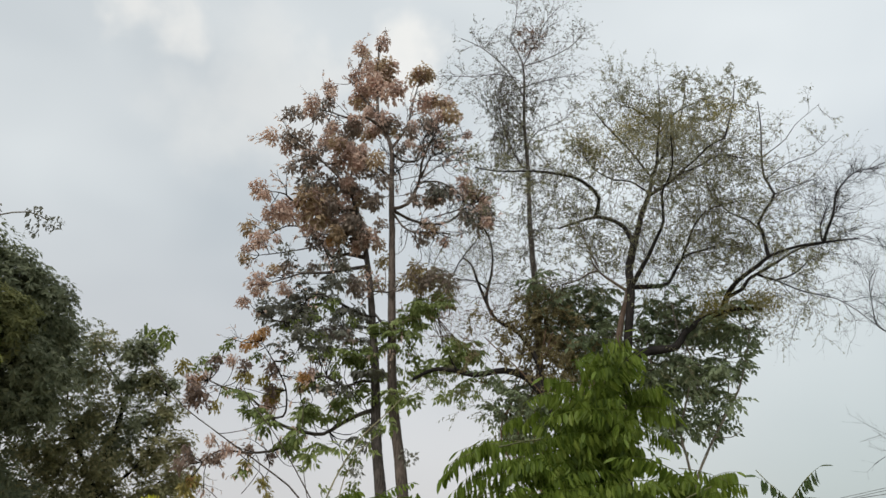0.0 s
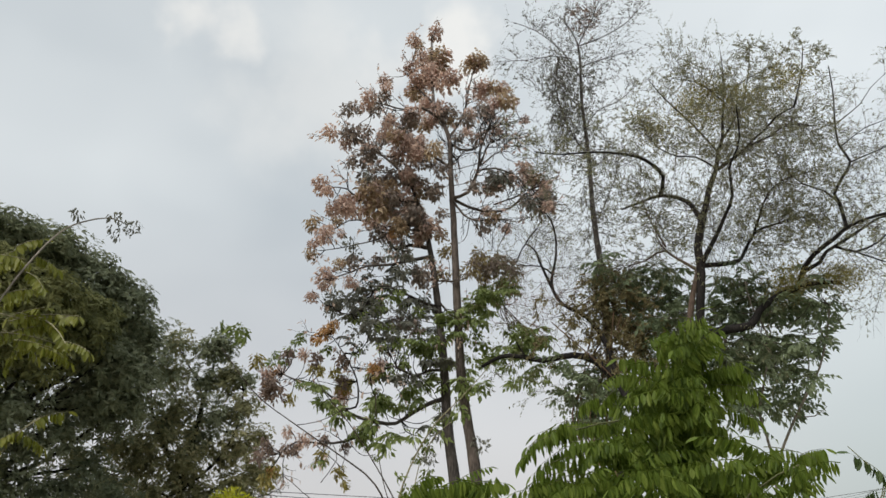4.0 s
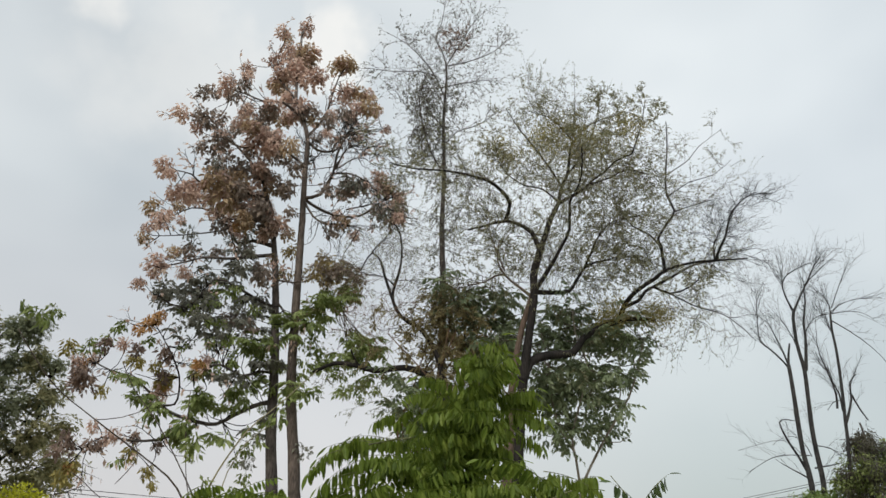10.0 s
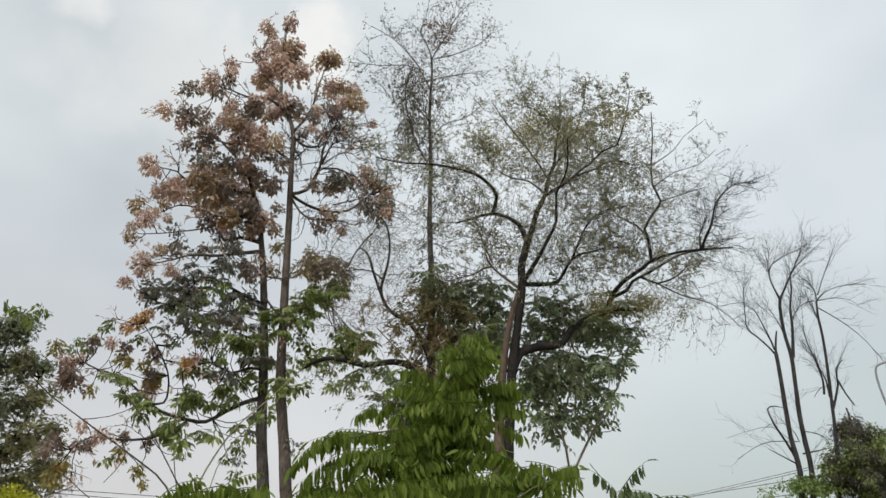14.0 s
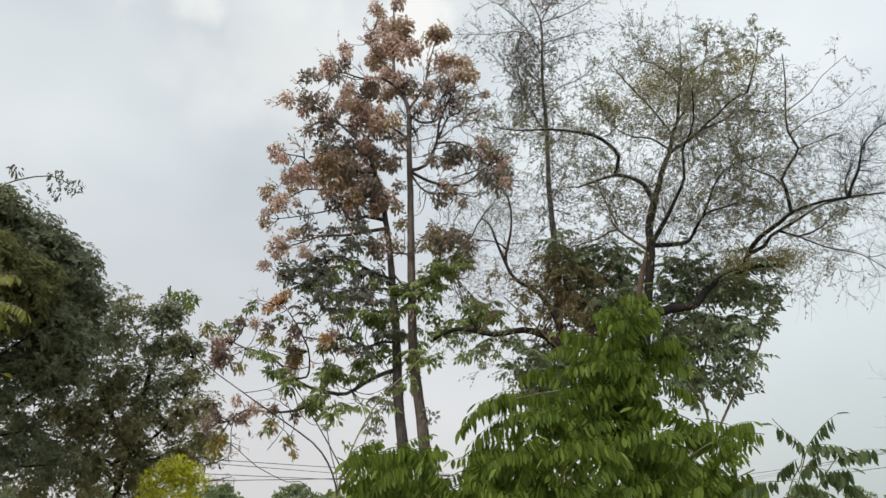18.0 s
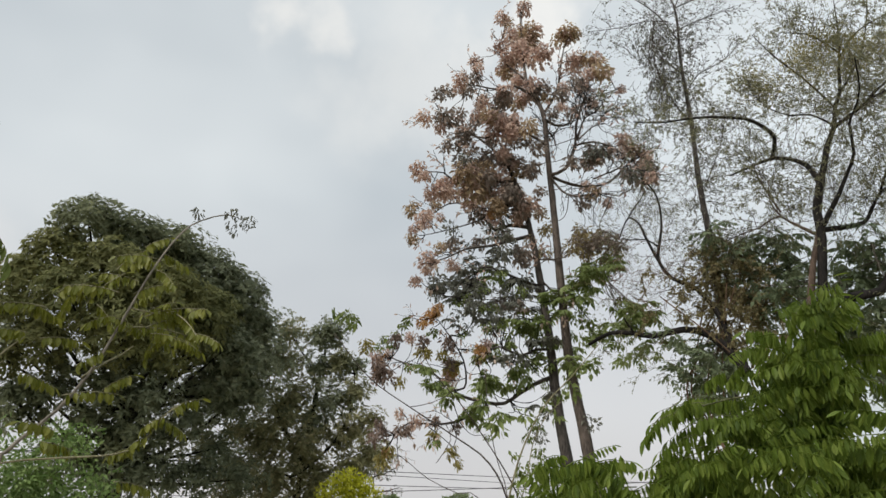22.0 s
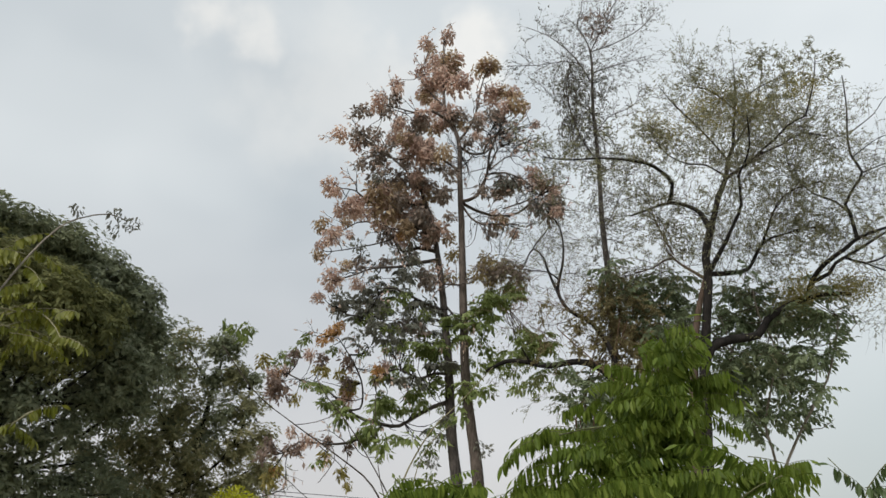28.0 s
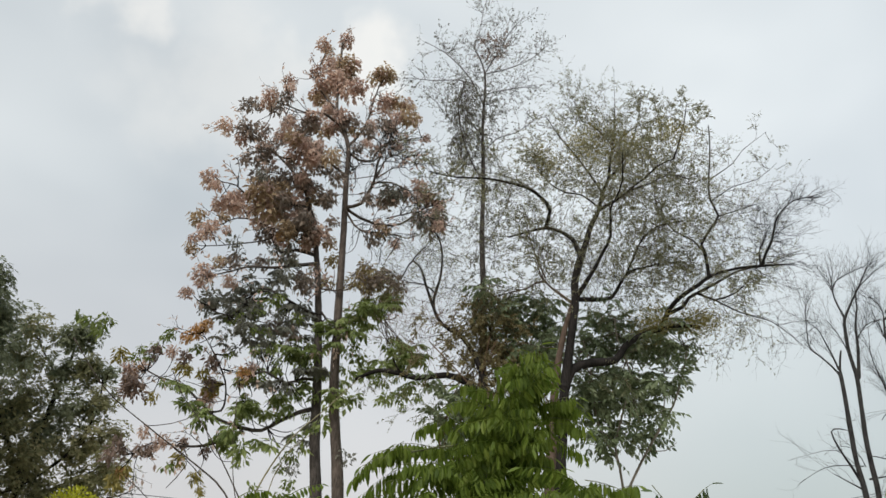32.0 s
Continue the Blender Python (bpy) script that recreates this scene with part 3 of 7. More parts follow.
OLIVE = [bunch_mesh("olive_bunch", LEAF_CREEPER, rng, 70, 0.26, 0.13, 0.06, 0.9) for _ in range(3)]
GREENB = [bunch_mesh("green_bunch", LEAF_GREEN, rng, 44, 0.25, 0.16, 0.078, 1.1, 0.9) for _ in range(4)]
DUSK = [tassel_mesh("dusky_bunch", LEAF_DUSK, rng, 85, 0.17, 0.13, 0.07) for _ in range(4)]
FRESH = [cluster_mesh("fresh_spray", LEAF_LEAFY, rng, 6, 3, 0.25, 0.18, 0.092) for _ in range(4)]
# like the fresh sprays, with crown shade put into the leaf colour
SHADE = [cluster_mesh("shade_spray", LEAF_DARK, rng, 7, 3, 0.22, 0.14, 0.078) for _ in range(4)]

tall = thing("tall_tree", (-1.02, 17.97, 0), "tall slender grey-brown tree with dry brown leaf bunches", "tree", "tall trees with dry leaves")
TALL_LIMBS = [
    ("trunk", [(0.15, 0.01, 2.06), (0.08, 0.00, 2.61), (-0.12, -0.01, 4.15), (-0.26, -0.01, 5.24), (-0.31, -0.02, 6.38), (-0.35, -0.02, 7.88), (-0.39, -0.02, 9.49), (-0.45, -0.03, 11.20), (-0.48, -0.03, 12.29), (-0.69, -0.04, 13.01), (-0.96, -0.05, 13.64)], 0.185, 0.055),
    ("limb", [(-0.92, -0.05, 13.55), (-0.99, 0.23, 14.53), (-1.03, 0.52, 15.57), (-1.09, 0.84, 16.80)], 0.05, 0.015),
    ("limb", [(-0.73, -0.04, 13.04), (-1.24, -0.39, 13.23), (-1.69, -0.67, 13.01), (-2.11, -0.95, 13.00), (-2.59, -1.27, 12.94)], 0.05, 0.015),
    ("limb", [(-0.52, -0.03, 12.28), (-0.20, 0.21, 12.12), (0.20, 0.44, 12.25), (0.38, 0.67, 12.87), (0.83, 0.94, 13.27), (1.65, 1.38, 13.74)], 0.05, 0.012),
    ("limb", [(-0.41, -0.02, 10.45), (0.03, -0.26, 10.47), (0.34, -0.61, 10.92), (0.42, -0.91, 11.35), (0.59, -1.17, 11.69), (0.86, -1.51, 12.12)], 0.055, 0.015),
    ("limb", [(-0.41, -0.02, 10.42), (0.03, 0.27, 10.27), (0.60, 0.60, 10.26), (1.18, 0.92, 10.49), (1.71, 1.27, 11.13), (2.30, 1.59, 11.57)], 0.055, 0.015),
    ("limb", [(-0.41, -0.02, 10.38), (-0.11, -0.29, 9.80), (0.23, -0.48, 9.52), (0.68, -0.72, 9.42), (1.18, -0.99, 9.25)], 0.04, 0.012),
    ("limb", [(-0.50, -0.03, 12.36), (-0.08, 0.20, 13.22), (0.06, 0.36, 14.03), (0.21, 0.53, 14.88), (0.43, 0.65, 15.46)], 0.045, 0.012),
    ("limb", [(-0.45, -0.03, 11.38), (-0.94, -0.33, 11.66), (-1.45, -0.60, 11.71), (-2.04, -0.92, 11.34), (-2.42, -1.15, 11.43)], 0.045, 0.012),
    ("limb", [(-0.92, -0.05, 13.59), (-1.39, 0.25, 14.30), (-1.74, 0.52, 15.07), (-1.58, 1.01, 16.53)], 0.04, 0.012),
    ("limb", [(0.41, -0.70, 11.04), (0.55, -0.88, 11.34), (0.69, -1.00, 11.53), (0.93, -1.11, 11.59), (1.16, -1.24, 11.74)], 0.03, 0.008),
    ("limb", [(0.42, -0.70, 11.04), (0.79, -0.42, 11.52), (1.24, -0.12, 11.91), (1.69, 0.15, 12.18)], 0.022, 0.006),
    ("limb", [(0.34, -0.61, 10.95), (0.82, -0.73, 10.93), (1.29, -0.86, 10.62), (1.69, -1.02, 10.09), (1.97, -1.15, 9.60)], 0.03, 0.008),
    ("limb", [(0.74, 0.71, 10.53), (1.14, 0.90, 10.76), (1.49, 1.06, 10.98), (1.77, 1.25, 11.47)], 0.028, 0.008),
    ("limb", [(-0.08, 0.28, 12.13), (-0.28, 0.16, 11.77), (-0.50, 0.05, 11.92)], 0.025, 0.012),
    ("limb", [(0.23, 0.44, 12.22), (0.40, 0.57, 12.53), (0.40, 0.74, 13.12), (0.63, 0.93, 13.66)], 0.03, 0.008),
    ("limb", [(-0.36, -0.02, 7.96), (-0.67, -0.20, 7.93), (-0.84, -0.29, 7.91)], 0.03, 0.02),
    ("limb", [(-0.32, -0.02, 6.97), (0.00, 0.13, 7.34), (0.42, 0.28, 7.48), (0.87, 0.44, 7.40)], 0.035, 0.012),
]
for name, pts, r0, r1 in TALL_LIMBS:
    limb_part(tall, name, pts, r0, r1, BARK_GREY, 9 if name == "trunk" else 6)
for places in (
    [(-1.61, 0.75, 16.62, 0.97), (-0.91, 0.59, 16.69, 0.97), (-1.41, 1.04, 16.11, 1.29), (-1.66, 0.14, 15.07, 0.97), (-0.83, 0.57, 15.82, 1.13), (-2.50, 0.76, 15.12, 0.81), (-1.08, 0.35, 14.88, 1.45), (-1.57, 0.62, 14.61, 1.29), (-0.61, 0.12, 14.47, 1.29), (0.07, 0.53, 15.26, 0.84), (0.40, 0.49, 15.48, 1.06), (0.61, 0.68, 15.44, 0.71), (-2.60, -1.55, 12.94, 0.97), (-2.68, -1.35, 12.80, 0.65), (-1.13, 0.18, 13.85, 1.13), (-2.16, -1.02, 13.56, 0.71), (-0.75, -0.13, 13.39, 0.97), (0.46, 0.88, 14.52, 1.29), (0.90, 0.50, 14.40, 1.13), (1.19, -1.64, 12.51, 0.97), (1.48, 1.42, 14.46, 0.81), (0.89, -1.62, 12.48, 0.97)],
    [(0.14, 0.16, 13.30, 0.84), (0.67, 1.38, 14.04, 0.81), (-0.40, 0.09, 13.00, 0.81), (0.02, 0.18, 12.72, 0.71), (-3.70, -1.12, 12.14, 0.90), (-3.33, -0.71, 12.01, 0.84), (-2.10, -1.02, 12.47, 0.97), (-1.31, 0.33, 13.15, 1.13), (-1.72, -1.08, 11.76, 1.29), (-1.27, -0.61, 11.92, 1.29), (-2.28, -0.65, 12.33, 0.81), (-1.42, -0.81, 11.44, 1.13), (-0.84, -0.86, 11.55, 0.97), (-1.62, -0.61, 11.10, 0.97), (0.90, 0.83, 13.11, 0.71), (1.83, 1.30, 13.70, 0.58), (1.61, -0.80, 10.83, 1.03), (1.93, 1.30, 11.63, 1.16), (2.18, 1.57, 11.31, 1.13), (0.73, -0.81, 9.45, 0.90), (1.04, -0.64, 9.22, 0.58)],
    [(0.50, 0.85, 10.46, 0.77), (2.17, -1.14, 9.49, 0.90), (-1.39, 0.29, 14.80, 1.29), (-0.89, 0.61, 15.42, 1.16), (-1.56, 1.12, 16.70, 0.77), (-1.45, -0.63, 12.98, 0.97), (-0.90, 0.10, 13.15, 0.97), (-1.86, -0.86, 11.54, 0.90)],
):
    hang_bunches(tall, "dry_foliage", BROWN, places, rng, (1.05, 1.4), "dry pinkish-brown leaf bunch", jitter=0.03)
hang_bunches(tall, "dark_foliage", DARK, [(-2.40, -1.06, 13.13, 0.78), (1.02, -0.73, 10.59, 1.12), (1.73, -1.00, 9.68, 0.88)], rng, (0.75, 1.0), "grey-green leaf bunch, darkened as in shade", jitter=0.06)
hang_bunches(tall, "olive_foliage", OLIVE, [(0.59, -0.10, 8.29, 1.20), (0.41, 0.56, 8.20, 0.93), (-0.63, 0.11, 8.77, 0.87), (-0.32, 0.50, 8.42, 0.87), (0.82, 0.53, 8.13, 0.93), (0.11, -0.53, 8.05, 1.02), (0.34, 0.73, 8.30, 0.79), (-0.58, 0.19, 9.02, 0.74), (-0.76, 0.19, 8.22, 0.74), (1.14, 0.60, 8.19, 0.79), (0.25, -0.49, 8.46, 1.02), (0.32, 0.88, 8.59, 0.79), (-1.08, 0.15, 8.61, 0.74), (-0.92, 1.13, 8.69, 0.74), (1.01, 0.66, 8.21, 0.79)], rng, (0.9, 1.2), "brownish-olive leaf bunch", jitter=0.06)
hang_bunches(tall, "green_foliage", GREENB, [(0.41, 0.22, 7.76, 1.00), (0.81, 1.70, 8.37, 0.85), (0.30, 0.46, 7.21, 0.85), (1.30, -0.06, 6.39, 1.15), (1.17, 0.81, 6.43, 1.00), (0.96, 0.93, 6.14, 0.85), (1.74, 1.03, 6.51, 0.92), (-0.15, 0.20, 5.92, 0.77), (0.76, 0.60, 5.91, 0.77), (0.94, -0.66, 5.48, 0.69), (1.49, -0.51, 5.33, 0.69), (-0.32, -0.18, 5.12, 0.69)], rng, (0.75, 1.05), "fresh green leaf bunch", jitter=0.05)
hang_bunches(tall, "green_foliage", GREENB, [(-0.02, -0.24, 6.25, 0.85), (0.83, 0.20, 7.98, 0.92), (0.26, -1.00, 7.22, 0.85), (0.29, -0.31, 7.26, 0.85), (1.55, 0.34, 6.35, 0.98), (1.46, 0.02, 6.04, 0.92), (1.13, 1.40, 7.09, 0.85), (-0.67, 0.03, 6.92, 0.78), (-0.31, 0.22, 5.76, 0.72), (-0.00, -0.04, 5.35, 0.59), (1.16, -0.13, 5.90, 0.59), (1.34, -0.60, 5.24, 0.52)], rng, (0.75, 1.05), "fresh green leaf bunch", jitter=0.05)
hang_bunches(tall, "green_foliage", GREENB, [(-0.20, 0.34, 7.14, 0.76), (0.33, 0.49, 7.69, 0.86), (0.15, 0.19, 6.52, 0.78), (0.32, 0.04, 6.19, 0.93), (0.49, -0.06, 5.88, 0.85), (1.00, 0.95, 6.76, 0.87), (1.59, 0.21, 6.44, 0.88), (0.80, -0.11, 7.37, 0.90), (0.11, -0.33, 5.66, 1.01), (-0.25, 0.28, 4.80, 1.01)], rng, (0.75, 1.05), "fresh green leaf bunch", jitter=0.05)
hang_bunches(tall, "dusky_foliage", DUSK, [(-3.33, 0.07, 13.72, 1.08), (-2.62, -0.28, 13.42, 0.90), (-2.27, -0.83, 13.43, 0.93), (-2.87, -0.41, 12.60, 0.82), (-3.05, -0.84, 12.25, 1.15), (-2.21, -0.12, 13.09, 0.88), (-1.61, -0.38, 12.85, 1.14), (-1.90, 0.18, 12.80, 1.10), (-2.56, -0.43, 11.97, 0.97), (-2.40, -0.09, 12.49, 0.82), (-2.91, -0.23, 12.13, 0.90), (-3.39, 0.16, 11.86, 0.82), (-3.05, -0.08, 11.88, 1.10), (-1.50, -0.63, 11.98, 1.11), (-1.35, 0.15, 12.15, 0.81), (-1.05, -0.05, 11.59, 0.80), (-1.33, -0.30, 11.57, 0.95), (-0.68, -0.66, 11.04, 0.91), (-1.91, -0.62, 11.47, 0.91), (-0.71, -0.23, 9.85, 0.88), (-0.70, -0.01, 13.19, 1.04), (-0.39, -0.08, 13.31, 0.96), (0.04, -0.63, 12.64, 1.02), (0.49, -0.77, 12.82, 1.04), (-0.18, -0.14, 12.32, 0.93), (0.29, 0.06, 12.37, 0.87), (0.86, -0.43, 10.85, 1.08), (1.17, -0.44, 10.80, 1.05), (0.72, -0.16, 10.74, 1.13), (-0.96, -0.04, 10.69, 1.10), (0.20, -0.52, 10.54, 0.94), (1.66, -0.90, 9.81, 0.95), (2.00, -0.14, 9.94, 1.13), (0.41, 0.21, 9.63, 0.91), (0.25, 0.29, 8.79, 0.87), (0.13, 0.09, 8.46, 0.86), (0.60, -0.41, 8.18, 0.83), (1.03, 0.13, 8.41, 1.09), (1.19, -0.73, 7.94, 0.98), (0.81, -0.59, 8.28, 0.97), (0.38, -0.24, 8.20, 0.84)], rng, (1.0, 1.3), "dusky brown-grey leaf bunch", jitter=0.03)
hang_bunches(tall, "green_foliage", FRESH, [(-0.38, -0.64, 6.69, 0.87), (-0.27, -0.84, 6.36, 0.88), (-0.58, -0.18, 7.00, 1.11), (0.12, -0.48, 7.21, 0.93), (0.29, -0.40, 7.10, 1.04), (0.56, 0.04, 7.74, 1.13), (0.83, -0.45, 7.47, 1.05), (0.45, -0.49, 7.42, 1.09), (1.11, -0.62, 7.47, 1.10), (-0.10, -0.29, 7.18, 1.05), (1.28, -0.26, 6.60, 0.91), (1.46, -0.31, 6.42, 0.82), (1.16, -0.85, 6.26, 0.99), (1.61, -0.33, 6.27, 1.09), (1.72, -0.88, 6.38, 0.99), (1.31, -0.31, 6.15, 1.01), (0.78, -0.02, 6.12, 0.98), (0.57, -0.22, 5.85, 0.97), (0.37, -0.16, 5.76, 0.89), (1.00, -0.24, 5.98, 1.04), (-0.46, -0.88, 6.31, 0.89), (-0.24, -0.57, 5.18, 0.97), (-0.19, 0.21, 5.63, 0.87), (-0.06, -0.02, 5.14, 0.89), (0.31, -0.67, 5.05, 0.91), (1.46, -0.45, 5.83, 0.93), (1.86, -0.83, 5.97, 0.90), (0.97, -0.62, 5.08, 0.82), (1.37, -0.25, 5.24, 0.95), (1.55, -0.87, 5.40, 0.85), (0.46, 0.20, 7.14, 0.85), (0.15, -0.45, 6.78, 1.13)], rng, (0.85, 1.15), "fresh green compound leaves", jitter=0.03)
hang_bunches(tall, "dark_foliage", SHADE, [], rng, (0.85, 1.15), "grey-green compound leaves, darkened as in shade", jitter=0.03)
curl = Twigs(rng)
for name, pts, r0, r1 in TALL_LIMBS[3:7] + TALL_LIMBS[10:16]:
    for _ in range(13):
        q, d = along(pts, rng.uniform(0.2, 1.0))
        curl.grow(q, d + unit(rng), rng.uniform(0.5, 1.1), 0.011, 1, -0.02, 0.5, 5, 0, 4)
part("bare_twig_work", curl.shape.mesh("curly_twigs", BARK_ASH), tall, "bare dark curly twigs", kind="stuff")
tw = Twigs(rng)
reach_out(tw.shape, [p for o, p in hung if o is tall], [pts for name, pts, r0, r1 in TALL_LIMBS[1:]], rng, 0.013)
for name, pts, r0, r1 in TALL_LIMBS[1:]:
    for _ in range(5):
        q, d = along(pts, rng.uniform(0.3, 1.0))
        tw.grow(q, d + unit(rng) * 0.8, rng.uniform(0.5, 0.9), 0.013, 1, 0.08, 0.3, 3, 3, 4)
part("twig_work", tw.shape.mesh("twigs", BARK_GREY), tall, kind="stuff")
part("loose_foliage", tw.leaves("loose_leaves", LEAF_BROWN, 0.15, 0.06, 0.8, 0.9), tall, "scattered dry brown leaves", kind="stuff")

twin = thing("tall_tree", (-1.55, 18.23, 0), "slender dark tree with brown and green leaf bunches on long boughs", "tree", "tall trees with dry leaves")
TWIN_LIMBS = [
    ("trunk", [(0.13, 0.01, 2.06), (0.05, 0.00, 2.75), (-0.12, -0.01, 4.18), (-0.20, -0.02, 5.70), (-0.31, -0.03, 7.02), (-0.46, -0.04, 8.41), (-0.59, -0.05, 9.21), (-0.70, -0.06, 9.87), (-0.97, -0.08, 10.69), (-1.21, -0.10, 11.55)], 0.195, 0.05),
    ("limb", [(-0.55, -0.05, 8.80), (-1.00, -0.39, 8.59), (-1.49, -0.78, 8.34), (-2.06, -1.26, 8.14), (-2.37, -1.56, 7.89), (-2.73, -1.93, 7.61)], 0.06, 0.015),
    ("limb", [(-0.58, -0.05, 9.05), (-1.15, 0.20, 9.28), (-1.59, 0.40, 9.25), (-2.00, 0.67, 9.85), (-2.53, 0.94, 10.41), (-3.14, 1.18, 10.59), (-3.55, 1.37, 10.47)], 0.06, 0.015),
    ("limb", [(-0.87, -0.07, 10.45), (-1.42, -0.42, 10.40), (-2.01, -0.80, 10.32), (-2.45, -1.10, 10.25), (-2.67, -1.29, 10.39), (-2.98, -1.51, 10.35)], 0.05, 0.013),
    ("limb", [(-0.99, -0.08, 10.87), (-1.49, 0.17, 11.68), (-1.87, 0.33, 12.14), (-2.31, 0.49, 12.61), (-2.83, 0.67, 13.09), (-3.27, 0.80, 13.41), (-3.70, 0.92, 13.52)], 0.05, 0.013),
    ("limb", [(-0.65, -0.06, 9.79), (-0.88, -0.17, 9.94), (-1.14, -0.30, 9.72), (-1.41, -0.42, 9.68), (-1.75, -0.64, 9.20), (-2.60, -1.06, 8.80), (-3.17, -1.35, 8.60)], 0.045, 0.012),
    ("limb", [(-1.16, -0.10, 11.38), (-1.07, 0.10, 12.23), (-1.25, 0.27, 13.07), (-1.50, 0.39, 13.71)], 0.04, 0.012),
    ("limb", [(-0.34, -0.03, 7.32), (-0.90, -0.26, 7.52), (-1.39, -0.47, 7.73), (-1.85, -0.66, 7.79), (-2.34, -1.00, 6.91), (-2.95, -1.27, 7.07)], 0.05, 0.012),
    ("limb", [(-0.15, -0.01, 4.93), (-0.57, 0.09, 4.83), (-1.04, 0.21, 4.62), (-1.50, 0.34, 4.38), (-2.00, 0.44, 4.44), (-2.74, 0.60, 4.69), (-3.32, 0.76, 5.18), (-3.82, 0.88, 5.55), (-4.44, 1.01, 5.74), (-4.84, 1.09, 5.93)], 0.07, 0.018),
    ("limb", [(-1.98, 0.44, 4.36), (-2.30, 0.17, 4.12), (-2.70, -0.17, 3.89), (-3.16, -0.54, 3.81), (-3.70, -0.99, 3.80), (-3.95, -1.31, 3.51)], 0.05, 0.012),
    ("limb", [(-2.93, 0.66, 4.84), (-2.61, 0.55, 4.86), (-2.52, 0.42, 5.14), (-2.54, 0.24, 5.53), (-2.69, 0.04, 5.90), (-2.91, -0.18, 6.27), (-3.14, -0.40, 6.62)], 0.035, 0.010),
    ("limb", [(-0.20, -0.02, 5.63), (-0.55, -0.27, 5.60), (-0.90, -0.55, 5.41), (-1.38, -0.95, 5.58), (-1.69, -1.24, 5.37), (-1.97, -1.53, 5.10)], 0.05, 0.012),
    ("limb", [(-0.26, -0.02, 6.28), (-0.01, 0.24, 6.66), (0.24, 0.46, 6.96)], 0.035, 0.015),
    ("limb", [(-0.36, -0.03, 7.55), (0.02, -0.28, 7.03), (0.18, -0.43, 6.70)], 0.035, 0.02),
]
for name, pts, r0, r1 in TWIN_LIMBS:
    limb_part(twin, name, pts, r0, r1, BARK_DEAD, 9 if name == "trunk" else 6)
for places in (
    [(-3.31, -1.46, 10.48, 1.03), (-3.02, -1.84, 10.06, 0.71), (-2.73, -1.43, 9.91, 1.13), (-2.16, -1.27, 10.36, 1.13), (-2.01, -1.03, 10.02, 1.45), (-3.00, 1.38, 11.05, 1.03), (-1.81, -0.75, 10.34, 1.29), (-4.43, 1.62, 10.78, 0.97), (-3.58, 1.36, 10.72, 0.81), (-3.75, 1.04, 10.28, 0.81), (-3.20, -1.49, 8.98, 0.97), (-3.72, -0.84, 8.78, 0.84), (-3.45, -1.52, 8.73, 0.58), (-3.38, 1.14, 10.18, 0.71), (-1.66, -0.24, 10.27, 1.23), (-2.21, 0.89, 10.43, 0.97), (-1.31, -0.33, 10.60, 1.23), (-1.06, 0.17, 10.52, 1.06), (-1.35, -0.81, 9.52, 1.06), (-1.61, 0.56, 9.63, 0.97), (-0.75, -0.29, 9.48, 1.06), (-0.88, -0.18, 9.28, 0.90), (-0.47, -0.24, 9.61, 0.97), (-0.28, 0.21, 9.57, 0.81)],
    [(-2.32, -1.06, 10.22, 0.90), (-2.36, 0.53, 10.24, 0.81), (-2.88, -2.18, 7.63, 0.84), (-3.07, -1.59, 7.56, 0.65), (-2.73, -1.52, 8.12, 0.71), (-3.36, -1.52, 7.29, 0.71), (-2.50, -1.11, 7.78, 0.77), (-1.08, -0.17, 11.05, 1.03), (-0.72, -0.35, 10.64, 0.97), (-1.32, -0.36, 10.07, 0.97), (-1.96, -0.59, 10.75, 0.97), (-1.71, -0.17, 9.60, 0.84), (-2.70, -0.96, 10.32, 0.77), (-0.74, -0.16, 9.96, 0.77), (-2.94, -1.58, 9.73, 0.77), (-3.17, 0.85, 10.69, 0.71)],
):
    hang_bunches(twin, "dry_foliage", BROWN, places, rng, (1.05, 1.4), "dry pinkish-brown leaf bunch", jitter=0.03)
for places in (
    [(-2.90, -0.03, 5.95, 1.00), (-3.01, 0.59, 5.20, 1.07), (-2.81, 0.34, 5.44, 1.07), (-2.87, -0.09, 5.42, 0.86), (-3.82, 0.80, 6.23, 0.93), (-3.70, 0.68, 5.92, 0.79), (-4.61, 0.82, 6.38, 0.93), (-5.08, 0.82, 5.67, 1.21), (-4.93, 0.86, 5.33, 1.14), (-5.21, 0.82, 5.31, 1.07), (-5.69, 1.22, 6.37, 1.00), (-4.59, 1.03, 5.23, 0.86), (-2.99, -0.26, 5.61, 0.86), (-1.81, -1.20, 5.42, 0.93), (-1.72, -1.10, 5.58, 0.86), (-3.23, -0.21, 3.92, 0.79), (-3.18, -0.58, 3.50, 0.86), (-2.73, -0.40, 3.10, 0.86), (-2.60, -0.42, 2.85, 0.71), (-4.37, -1.28, 3.75, 0.86), (-4.27, -1.20, 3.52, 0.86), (-4.13, -1.27, 3.11, 0.93), (-4.23, -1.37, 2.93, 0.86), (-3.98, -0.86, 4.06, 0.79)],
    [(-3.68, -1.05, 3.68, 0.86), (-3.86, -1.17, 3.60, 0.79), (-3.46, -1.09, 3.83, 0.79), (-2.66, -0.12, 3.76, 0.71), (-4.38, -1.53, 3.42, 0.86), (-5.22, 0.90, 5.90, 0.93), (-3.95, 0.95, 5.97, 0.79), (-4.33, 1.45, 6.56, 0.86), (-4.98, 1.31, 6.08, 0.86)],
):
    hang_bunches(twin, "dry_foliage", DROOPY, places, rng, (0.95, 1.3), "dry pinkish-brown leaf bunch", jitter=0.04)
